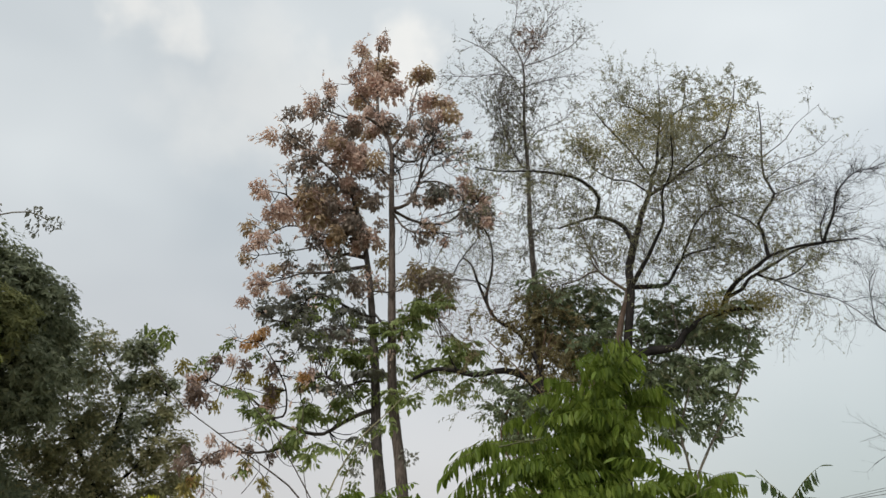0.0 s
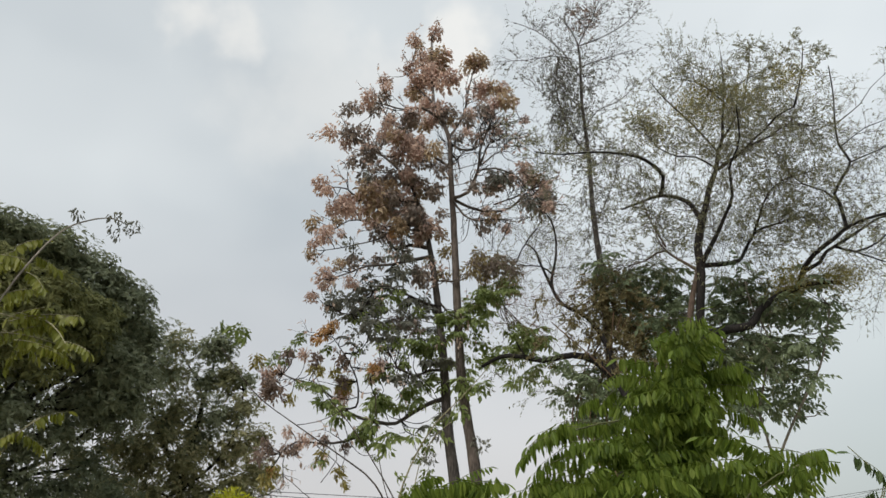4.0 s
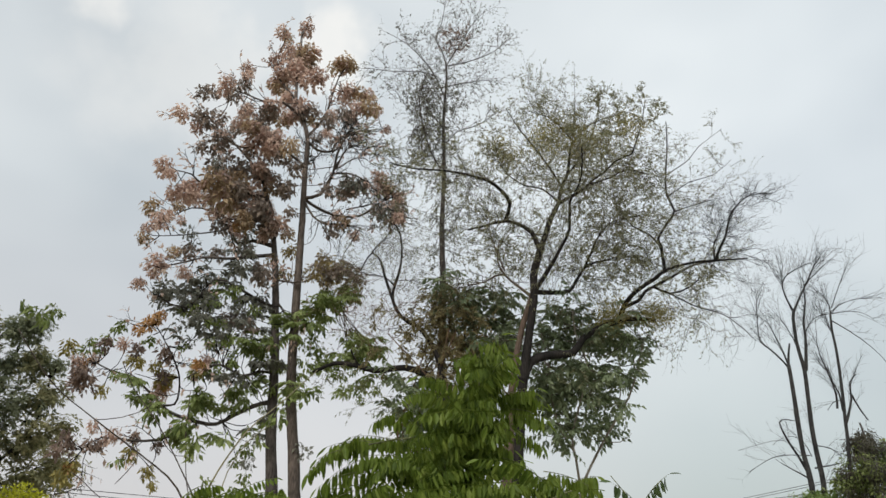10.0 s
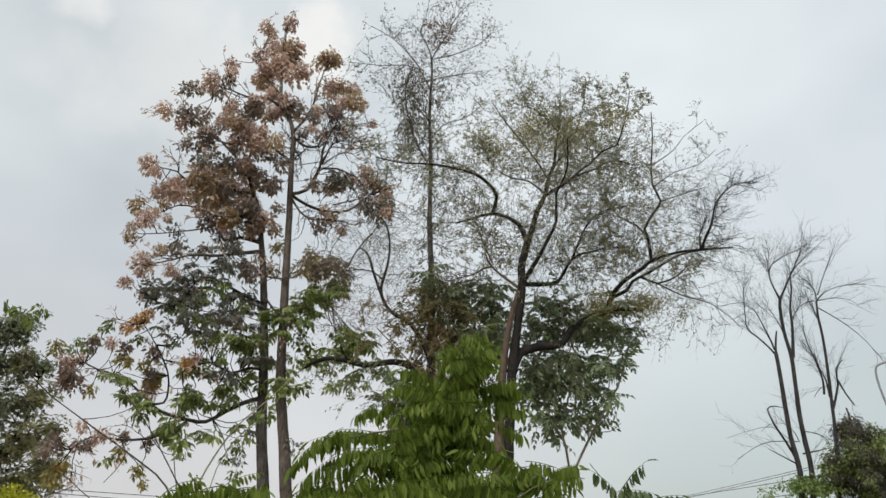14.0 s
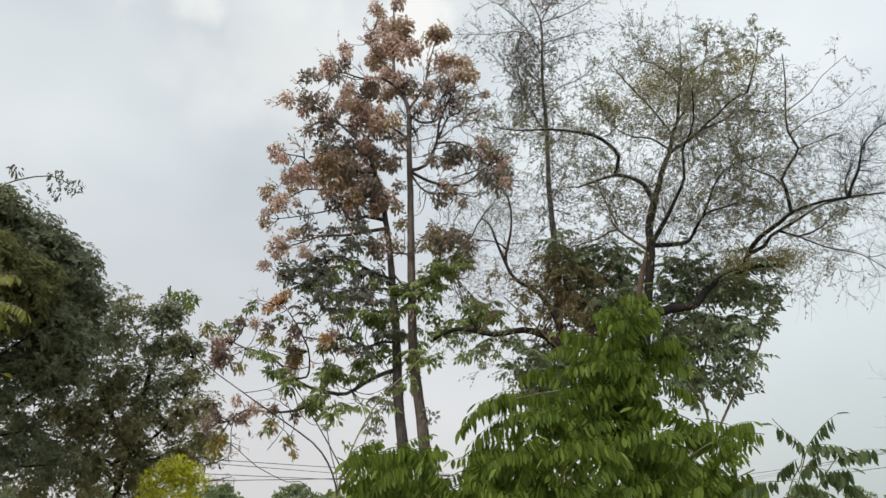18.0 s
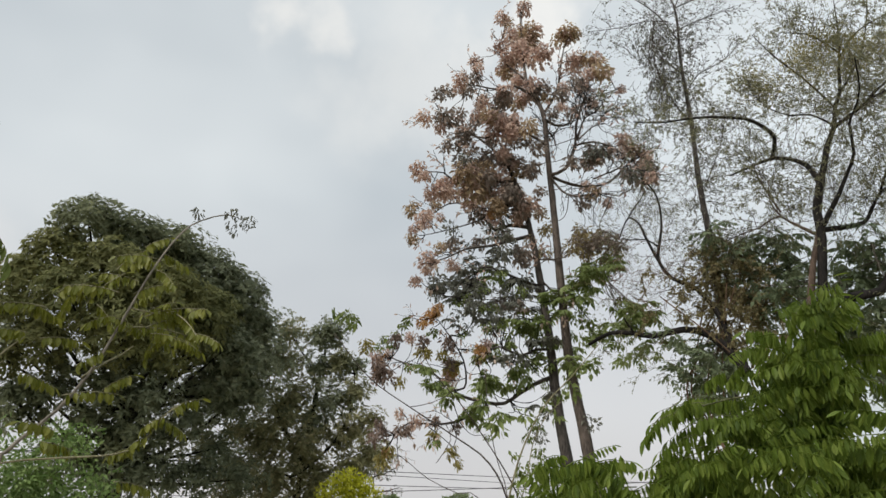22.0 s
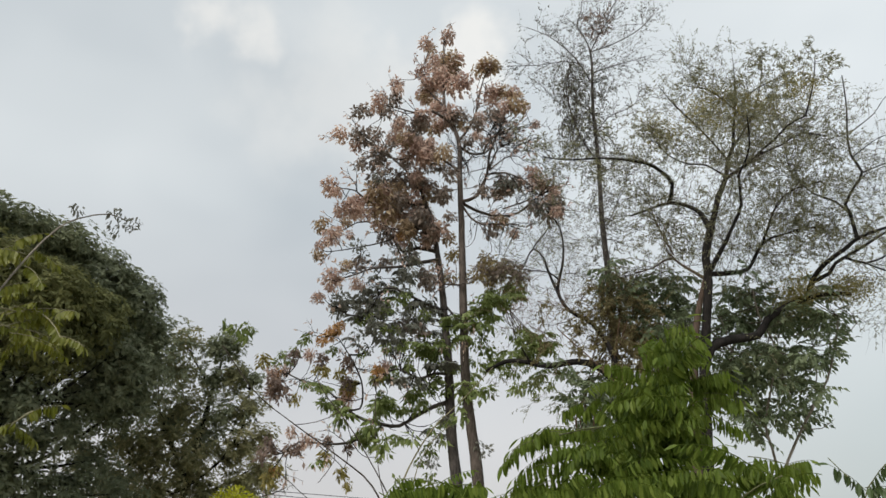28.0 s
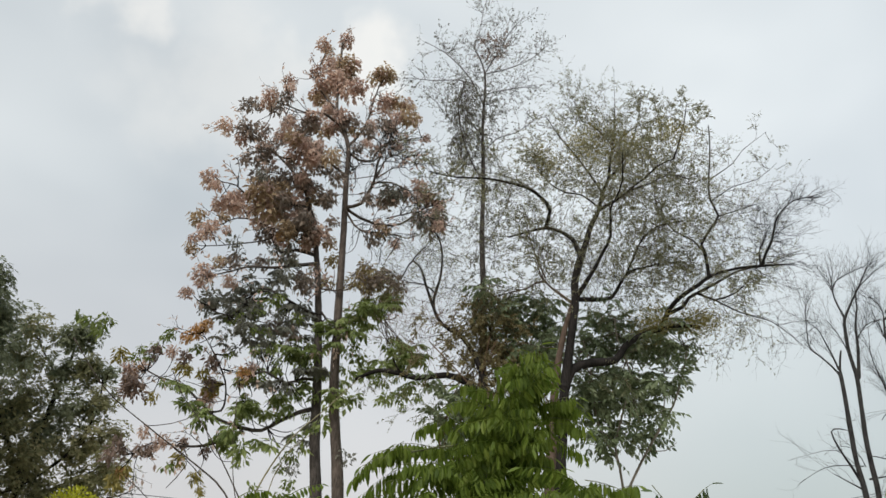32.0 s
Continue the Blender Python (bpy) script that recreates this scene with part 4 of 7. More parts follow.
hang_bunches(twin, "orange_foliage", ORANGE, [(-3.32, -0.40, 6.63, 1.00), (-3.14, -0.44, 6.77, 0.93), (-3.57, -0.18, 6.57, 0.79), (-3.12, -0.09, 6.98, 0.71), (-5.32, 1.36, 5.64, 0.93), (-5.14, 1.05, 5.94, 0.86), (-2.89, 0.37, 5.31, 0.79), (-1.80, -1.31, 5.46, 0.79), (-0.91, -0.12, 9.46, 0.86), (-1.47, -0.72, 9.31, 0.79), (-4.15, -1.37, 3.10, 0.71)], rng, (0.8, 1.1), "dry orange-tan leaf bunch", jitter=0.04)
hang_bunches(twin, "dark_foliage", DARK, [(-1.98, -1.36, 10.66, 0.83), (-2.52, -1.14, 8.89, 0.83), (-1.18, -0.72, 8.62, 1.00), (-1.26, -0.63, 8.04, 1.07), (-2.90, -1.26, 7.26, 1.17), (-1.73, 0.15, 9.27, 0.87), (-1.22, 0.03, 9.43, 0.87)], rng, (0.8, 1.05), "grey-green leaf bunch, darkened as in shade", jitter=0.06)
hang_bunches(twin, "dark_foliage", DARK, [(-1.56, -0.35, 7.89, 1.00), (-2.53, -0.71, 8.64, 0.85), (-2.12, -0.46, 8.51, 0.71)], rng, (0.75, 1.0), "grey-green leaf bunch, darkened as in shade", jitter=0.06)
hang_bunches(twin, "green_foliage", GREENB, [(-4.43, 0.90, 6.76, 0.93), (-3.85, -0.56, 6.51, 0.79), (-4.62, 0.99, 6.54, 0.71), (-6.20, 1.11, 7.34, 0.79), (-6.07, 1.16, 7.25, 0.71), (-5.16, 1.20, 6.50, 0.93), (-4.83, 0.94, 6.30, 0.86), (-5.28, 1.24, 6.31, 0.79), (-3.25, -0.20, 6.29, 0.71), (-4.29, 0.89, 5.65, 0.86), (-3.92, 0.91, 5.45, 0.79), (-3.77, 1.00, 5.26, 0.71), (-3.49, 0.86, 5.03, 0.79), (-3.25, 0.83, 4.85, 0.79), (-2.37, 0.11, 4.03, 0.93), (-2.07, 0.66, 3.53, 0.57), (-1.94, 0.07, 5.00, 1.21), (-2.10, 0.35, 4.57, 0.79), (-1.08, -0.31, 4.69, 0.86)], rng, (0.75, 1.05), "fresh green leaf bunch", jitter=0.05)
for places in (
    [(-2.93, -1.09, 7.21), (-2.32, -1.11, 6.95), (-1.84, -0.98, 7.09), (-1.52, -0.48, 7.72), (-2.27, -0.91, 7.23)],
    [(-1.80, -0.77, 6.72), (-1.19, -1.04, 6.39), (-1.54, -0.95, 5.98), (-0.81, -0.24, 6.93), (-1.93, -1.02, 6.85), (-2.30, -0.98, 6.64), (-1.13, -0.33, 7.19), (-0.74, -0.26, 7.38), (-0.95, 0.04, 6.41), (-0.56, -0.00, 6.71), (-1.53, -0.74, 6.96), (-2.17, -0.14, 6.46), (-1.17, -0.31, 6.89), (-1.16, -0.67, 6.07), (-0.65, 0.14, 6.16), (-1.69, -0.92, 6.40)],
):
    hang_bunches(twin, "dark_foliage", DARK, places, rng, (0.65, 1.05), "grey-green leaf bunch, darkened as in shade", jitter=0.2)
for places in (
    [(-0.34, -0.27, 6.50), (-0.48, 0.10, 6.12), (-1.31, -0.98, 6.23), (-1.73, -0.71, 7.15), (-0.68, -0.22, 5.75), (-0.88, -0.49, 5.40), (-1.55, -0.84, 6.71), (-1.33, -0.20, 7.52), (-0.65, -0.11, 6.38), (-0.18, -0.07, 5.83), (-1.58, -0.92, 5.58), (-0.83, -0.53, 5.98), (-1.13, -0.92, 5.60)],
    [(-1.40, -0.80, 5.48), (-0.93, -0.59, 5.13), (-0.39, -0.36, 5.48), (-0.92, -0.16, 6.95), (-1.72, -0.91, 6.12), (-1.25, -0.84, 5.95), (-2.40, -0.10, 6.17), (-0.14, 0.27, 6.51)],
    [(-2.24, -0.82, 6.90)],
):
    hang_bunches(twin, "green_foliage", GREENB, places, rng, (0.5, 0.95), "fresh green leaf bunch", jitter=0.15)
hang_bunches(twin, "green_foliage", GREENB, [(-1.30, -0.35, 7.56), (-0.83, -0.39, 7.27), (-1.72, -1.11, 6.42), (-1.03, -0.65, 5.74), (-2.35, -0.81, 6.76)], rng, (0.55, 0.95), "fresh green leaf bunch", jitter=0.15)
hang_bunches(twin, "dark_foliage", DARK, [(-1.97, -1.01, 7.15)], rng, (0.65, 1.0), "grey-green leaf bunch, darkened as in shade", jitter=0.2)
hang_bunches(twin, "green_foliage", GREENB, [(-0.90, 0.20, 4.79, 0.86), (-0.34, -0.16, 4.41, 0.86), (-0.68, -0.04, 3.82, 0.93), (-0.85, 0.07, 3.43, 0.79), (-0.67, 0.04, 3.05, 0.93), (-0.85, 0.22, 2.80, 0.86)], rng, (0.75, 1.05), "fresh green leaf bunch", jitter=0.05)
hang_bunches(twin, "dark_foliage", DARK, [(-2.70, -1.00, 7.22, 0.80), (-2.04, -1.24, 6.62, 0.91), (-1.36, -0.13, 7.22, 0.79), (-0.78, -0.33, 7.19, 0.85), (-2.46, 0.43, 6.42, 0.88), (-1.56, -0.57, 6.13, 0.81), (-1.26, -0.47, 5.75, 0.83), (-0.73, -1.00, 5.18, 0.81)], rng, (0.75, 1.0), "grey-green leaf bunch, darkened as in shade", jitter=0.05)
hang_bunches(twin, "dark_foliage", DARK, [(-1.13, -0.21, 5.46, 0.88), (-0.39, -0.42, 3.91, 0.70), (-0.57, -0.55, 3.38, 0.74), (0.68, -0.48, 3.67, 0.93), (-1.95, 0.25, 5.04, 0.87)], rng, (0.75, 1.0), "grey-green leaf bunch, darkened as in shade", jitter=0.05)
hang_bunches(twin, "green_foliage", GREENB, [(-1.95, -0.18, 7.54, 0.73), (-1.31, -0.74, 7.47, 0.85), (-1.21, 0.04, 7.51, 0.85), (-0.87, -0.18, 6.70, 0.75), (-0.76, 0.24, 6.53, 0.96), (-0.91, -0.43, 6.06, 0.74), (-0.59, 0.09, 5.20, 0.89), (-0.37, -0.26, 4.73, 0.72), (-0.28, -0.22, 5.15, 0.73), (0.06, -0.15, 5.74, 0.90), (-1.35, -0.12, 6.55, 0.75), (-1.26, -0.01, 4.74, 0.77)], rng, (0.75, 1.05), "fresh green leaf bunch", jitter=0.05)
hang_bunches(twin, "dusky_foliage", DUSK, [(-2.47, 0.07, 11.55, 0.91), (-2.02, -0.72, 11.32, 1.04), (-1.62, -0.36, 11.30, 1.08), (-1.53, 0.06, 10.78, 0.98), (-1.13, -0.29, 10.29, 0.88), (-1.57, -0.88, 10.26, 1.13), (-0.88, -0.80, 9.78, 1.10), (-1.20, -0.46, 9.73, 1.13), (-0.74, -0.42, 9.56, 1.13), (-2.17, 0.29, 11.38, 1.05), (-0.82, 0.07, 11.20, 0.85), (-2.03, -0.42, 9.41, 0.99), (-1.15, -0.32, 11.14, 1.14), (-2.04, 0.14, 8.83, 0.90), (-1.24, -0.36, 8.81, 0.82), (-2.51, -0.90, 8.46, 0.87), (-0.73, -0.49, 8.20, 1.12), (-1.65, 0.17, 6.99, 0.97), (-0.93, -0.35, 6.77, 1.03), (-1.31, 0.13, 7.07, 0.92)], rng, (1.0, 1.3), "dusky brown-grey leaf bunch", jitter=0.03)
hang_bunches(twin, "green_foliage", FRESH, [(-2.01, 0.05, 7.70, 0.94), (-1.59, -0.19, 7.65, 1.06), (-2.12, -0.30, 7.39, 1.04), (-1.42, -0.06, 7.88, 0.80), (-1.72, -0.85, 7.15, 0.85), (-0.75, -0.67, 6.14, 1.15), (-0.67, -0.00, 6.22, 1.13), (-0.37, -0.55, 6.19, 0.96), (-1.12, -0.59, 6.29, 0.82), (-1.78, 0.13, 5.87, 0.86), (-1.92, -0.07, 5.72, 0.89), (-1.94, -0.82, 5.40, 0.87), (-0.73, -0.09, 5.34, 0.98), (-0.45, -0.24, 5.42, 0.96), (-1.78, -0.79, 4.72, 1.13), (-1.92, -0.46, 4.66, 0.86), (-1.65, -0.90, 4.80, 0.82), (-1.36, -0.64, 4.66, 0.95), (-0.94, -0.18, 4.99, 1.14), (-3.08, 0.17, 4.75, 0.88), (-3.22, -0.17, 4.91, 1.12), (-2.68, -0.78, 4.47, 1.10), (-3.41, -0.43, 5.26, 1.07), (-2.26, -0.51, 4.16, 1.02), (-2.11, -0.29, 4.17, 0.84), (-2.41, 0.01, 4.01, 1.09), (-1.31, -0.32, 3.93, 0.94), (-1.55, 0.24, 4.12, 0.93), (-2.02, 0.16, 3.84, 0.95)], rng, (0.85, 1.15), "fresh green compound leaves", jitter=0.03)
hang_bunches(twin, "dark_foliage", SHADE, [(-2.14, -0.76, 8.08, 0.94), (-2.08, 0.06, 8.21, 0.81), (-2.14, -0.82, 7.73, 1.13), (-1.90, -0.08, 8.04, 0.89), (-3.09, -0.32, 7.53, 0.89), (-3.07, 0.17, 7.75, 1.13), (-3.03, -0.82, 7.24, 0.98), (-2.50, -0.68, 7.27, 0.94), (-2.47, -0.01, 7.37, 1.05), (-2.60, -0.67, 7.00, 0.92), (-2.19, -0.39, 7.53, 0.94), (-2.55, -0.08, 7.69, 1.08), (-1.49, -0.50, 8.66, 0.95), (-1.01, -0.82, 8.52, 0.93), (-1.66, 0.24, 8.62, 0.98), (-0.92, -0.23, 8.40, 1.01), (-1.34, -0.22, 8.31, 1.08), (-1.05, -0.59, 6.82, 0.91), (-1.39, 0.16, 6.90, 0.97), (-0.51, 0.25, 6.85, 0.85), (-0.85, 0.04, 7.53, 0.97), (-1.03, -0.33, 7.55, 1.11), (-1.83, -0.74, 6.35, 0.98), (-2.16, -0.60, 6.66, 0.92), (-2.68, 0.08, 6.51, 0.94), (-2.90, 0.04, 6.66, 0.80), (-1.63, 0.30, 6.65, 1.13), (-0.54, -0.09, 7.35, 0.87), (-0.65, -0.11, 7.11, 0.87), (-1.75, -0.45, 6.87, 0.81), (-1.95, -0.82, 6.82, 0.86), (-0.11, -0.68, 5.75, 1.09), (-0.58, -0.61, 5.75, 1.09), (-0.96, -0.89, 5.39, 0.82), (-1.41, -0.83, 5.32, 1.13), (-0.75, 0.08, 4.23, 0.81), (-0.35, 0.22, 4.12, 0.88), (-0.17, -0.58, 4.41, 1.00)], rng, (0.85, 1.15), "grey-green compound leaves, darkened as in shade", jitter=0.03)
tw = Twigs(rng)
reach_out(tw.shape, [p for o, p in hung if o is twin], [pts for name, pts, r0, r1 in TWIN_LIMBS[1:]], rng, 0.013)
for name, pts, r0, r1 in TWIN_LIMBS[1:]:
    for _ in range(5):
        q, d = along(pts, rng.uniform(0.3, 1.0))
        tw.grow(q, d + unit(rng) * 0.8, rng.uniform(0.5, 1.0), 0.012, 1, 0.0, 0.3, 4, 3, 4)
part("twig_work", tw.shape.mesh("twigs", BARK_DARK), twin, kind="stuff")
part("loose_foliage", tw.leaves("loose_leaves", LEAF_BROWN, 0.15, 0.06, 0.8, 0.9), twin, "scattered dry brown leaves", kind="stuff")

# ---- the thin tall tree with creepers ----
rng = np.random.default_rng(21)
thin = thing("thin_tree", (2.42, 18.6, 0), "thin tall dark tree with sparse small leaves and hanging creepers", "tree")
THIN_LIMBS = [
    ("trunk", [(0.11, -0.01, 2.69), (0.11, -0.01, 5.20), (0.12, -0.02, 8.08), (0.06, -0.01, 10.05), (0.09, -0.01, 11.89), (0.05, -0.01, 13.85), (0.12, -0.02, 15.31), (0.08, -0.01, 15.96)], 0.15, 0.03),
    ("limb", [(0.08, -0.01, 15.92), (-0.05, 0.17, 16.58), (-0.23, 0.33, 17.09), (-0.03, 0.48, 17.82), (0.14, 0.76, 19.16)], 0.022, 0.008),
    ("limb", [(0.08, -0.01, 15.74), (0.32, -0.21, 16.17), (0.56, -0.39, 16.50), (0.80, -0.61, 17.01), (1.21, -0.87, 17.41)], 0.022, 0.008),
    ("limb", [(0.11, -0.04, 15.77), (0.84, 0.18, 16.19), (1.74, 0.46, 16.92), (2.50, 0.73, 17.94)], 0.022, 0.008),
    ("limb", [(0.04, -0.01, 14.68), (-0.33, -0.15, 15.38), (-0.70, -0.24, 15.81), (-1.22, -0.33, 16.26), (-1.85, -0.42, 16.54)], 0.025, 0.008),
    ("limb", [(0.09, -0.01, 14.99), (0.65, 0.16, 15.32), (1.62, 0.42, 15.75)], 0.02, 0.008),
    ("limb", [(-0.14, -0.11, 15.26), (-0.74, -0.18, 15.35), (-1.53, -0.28, 15.19), (-2.36, -0.38, 15.15)], 0.02, 0.007),
    ("limb", [(0.08, -0.01, 12.85), (0.47, 0.10, 13.45), (1.20, 0.21, 13.86), (1.77, 0.32, 14.44)], 0.02, 0.007),
    ("limb", [(0.07, -0.01, 11.88), (-0.35, -0.36, 12.41), (-0.65, -0.74, 13.02), (-0.81, -1.17, 13.69), (-0.67, -1.58, 14.25)], 0.025, 0.008),
    ("limb", [(0.10, -0.01, 9.70), (0.51, 0.28, 10.57), (0.89, 0.57, 11.49), (1.15, 0.85, 12.44)], 0.02, 0.007),
    ("limb", [(0.05, -0.01, 13.45), (-0.35, -0.13, 13.83), (-0.96, -0.24, 13.80), (-1.51, -0.43, 14.43)], 0.016, 0.006),
]
for name, pts, r0, r1 in THIN_LIMBS:
    limb_part(thin, name, pts, r0, r1, BARK_DEAD, 8 if name == "trunk" else 5)
tw = Twigs(rng)
for k, (name, pts, r0, r1) in enumerate(THIN_LIMBS[1:]):
    for _ in range(14):
        q, d = along(pts, rng.uniform(0.25, 1.0))
        tw.grow(q, d + unit(rng) * 0.9 + Vector((0, 0, 0.2)), rng.uniform(0.5, 1.0), 0.0065, 1, 0.03, 0.28, 5, 3)
for _ in range(150):
    q, d = along(THIN_LIMBS[0][1], rng.uniform(0.30, 0.93))
    w = unit(rng)
    w.z *= 0.5
    tw.grow(q, w, rng.uniform(0.5, 1.1), 0.006, 1, -0.02, 0.32, 5, 3)
for k in (1, 2, 3, 4, 5, 6):
    for _ in range(10):
        q, d = along(THIN_LIMBS[k][1], rng.uniform(0.0, 0.8))
        tw.grow(q, d * 0.4 + unit(rng), rng.uniform(0.7, 1.3), 0.0055, 2, 0.0, 0.4, 4, 1)
part("twig_work", tw.shape.mesh("twigs", TWIG), thin, kind="stuff")
part("crown", tw.leaves("leaves", LEAF_THIN, 0.085, 0.03, 0.9, 0.5), thin, "sparse small grey-green leaves", kind="stuff")
# creepers that hang beside the upper trunk
cr = Twigs(rng)
for _ in range(145):
    q = Vector((rng.normal(-0.62, 0.15), rng.normal(-0.4, 0.25), 11.9 + 3.6 * rng.beta(1.6, 1.3)))
    cr.grow(q, unit(rng) * 0.7 + Vector((0, 0, -0.8)), rng.uniform(0.4, 0.9), 0.008, 1, -0.08, 0.35, 4, 4)
for _ in range(120):
    q, d = along(THIN_LIMBS[0][1], rng.uniform(0.36, 0.95))
    q = q + Vector((rng.normal(0, 0.12), rng.normal(0, 0.15), 0))
    cr.grow(q, unit(rng) + Vector((0, 0, -0.4)), rng.uniform(0.35, 0.8), 0.008, 1, -0.08, 0.35, 3, 7)
part("creeper_tangle", cr.shape.mesh("creeper_stems", TWIG), thin, kind="stuff")
part("creeper_foliage", cr.leaves("creeper_leaves", LEAF_THIN, 0.075, 0.034, 0.8, 0.7), thin, "dark creeper leaves along the trunk", kind="stuff")
nest = Twigs(rng)
for _ in range(42):
    q = Vector((rng.normal(0.34, 0.13), rng.normal(-0.1, 0.16), rng.normal(16.75, 0.2)))
    nest.grow(q, unit(rng), rng.uniform(0.25, 0.45), 0.007, 1, 0, 0.3, 3, 7)
part("dry_tuft_twig_work", nest.shape.mesh("dry_tuft_twigs", TWIG), thin, kind="stuff")
part("dry_tuft", nest.leaves("dry_tuft_leaves", LEAF_MAUVE, 0.075, 0.034, 0.8, 0.7), thin, "dry brown tuft near the top", kind="stuff")

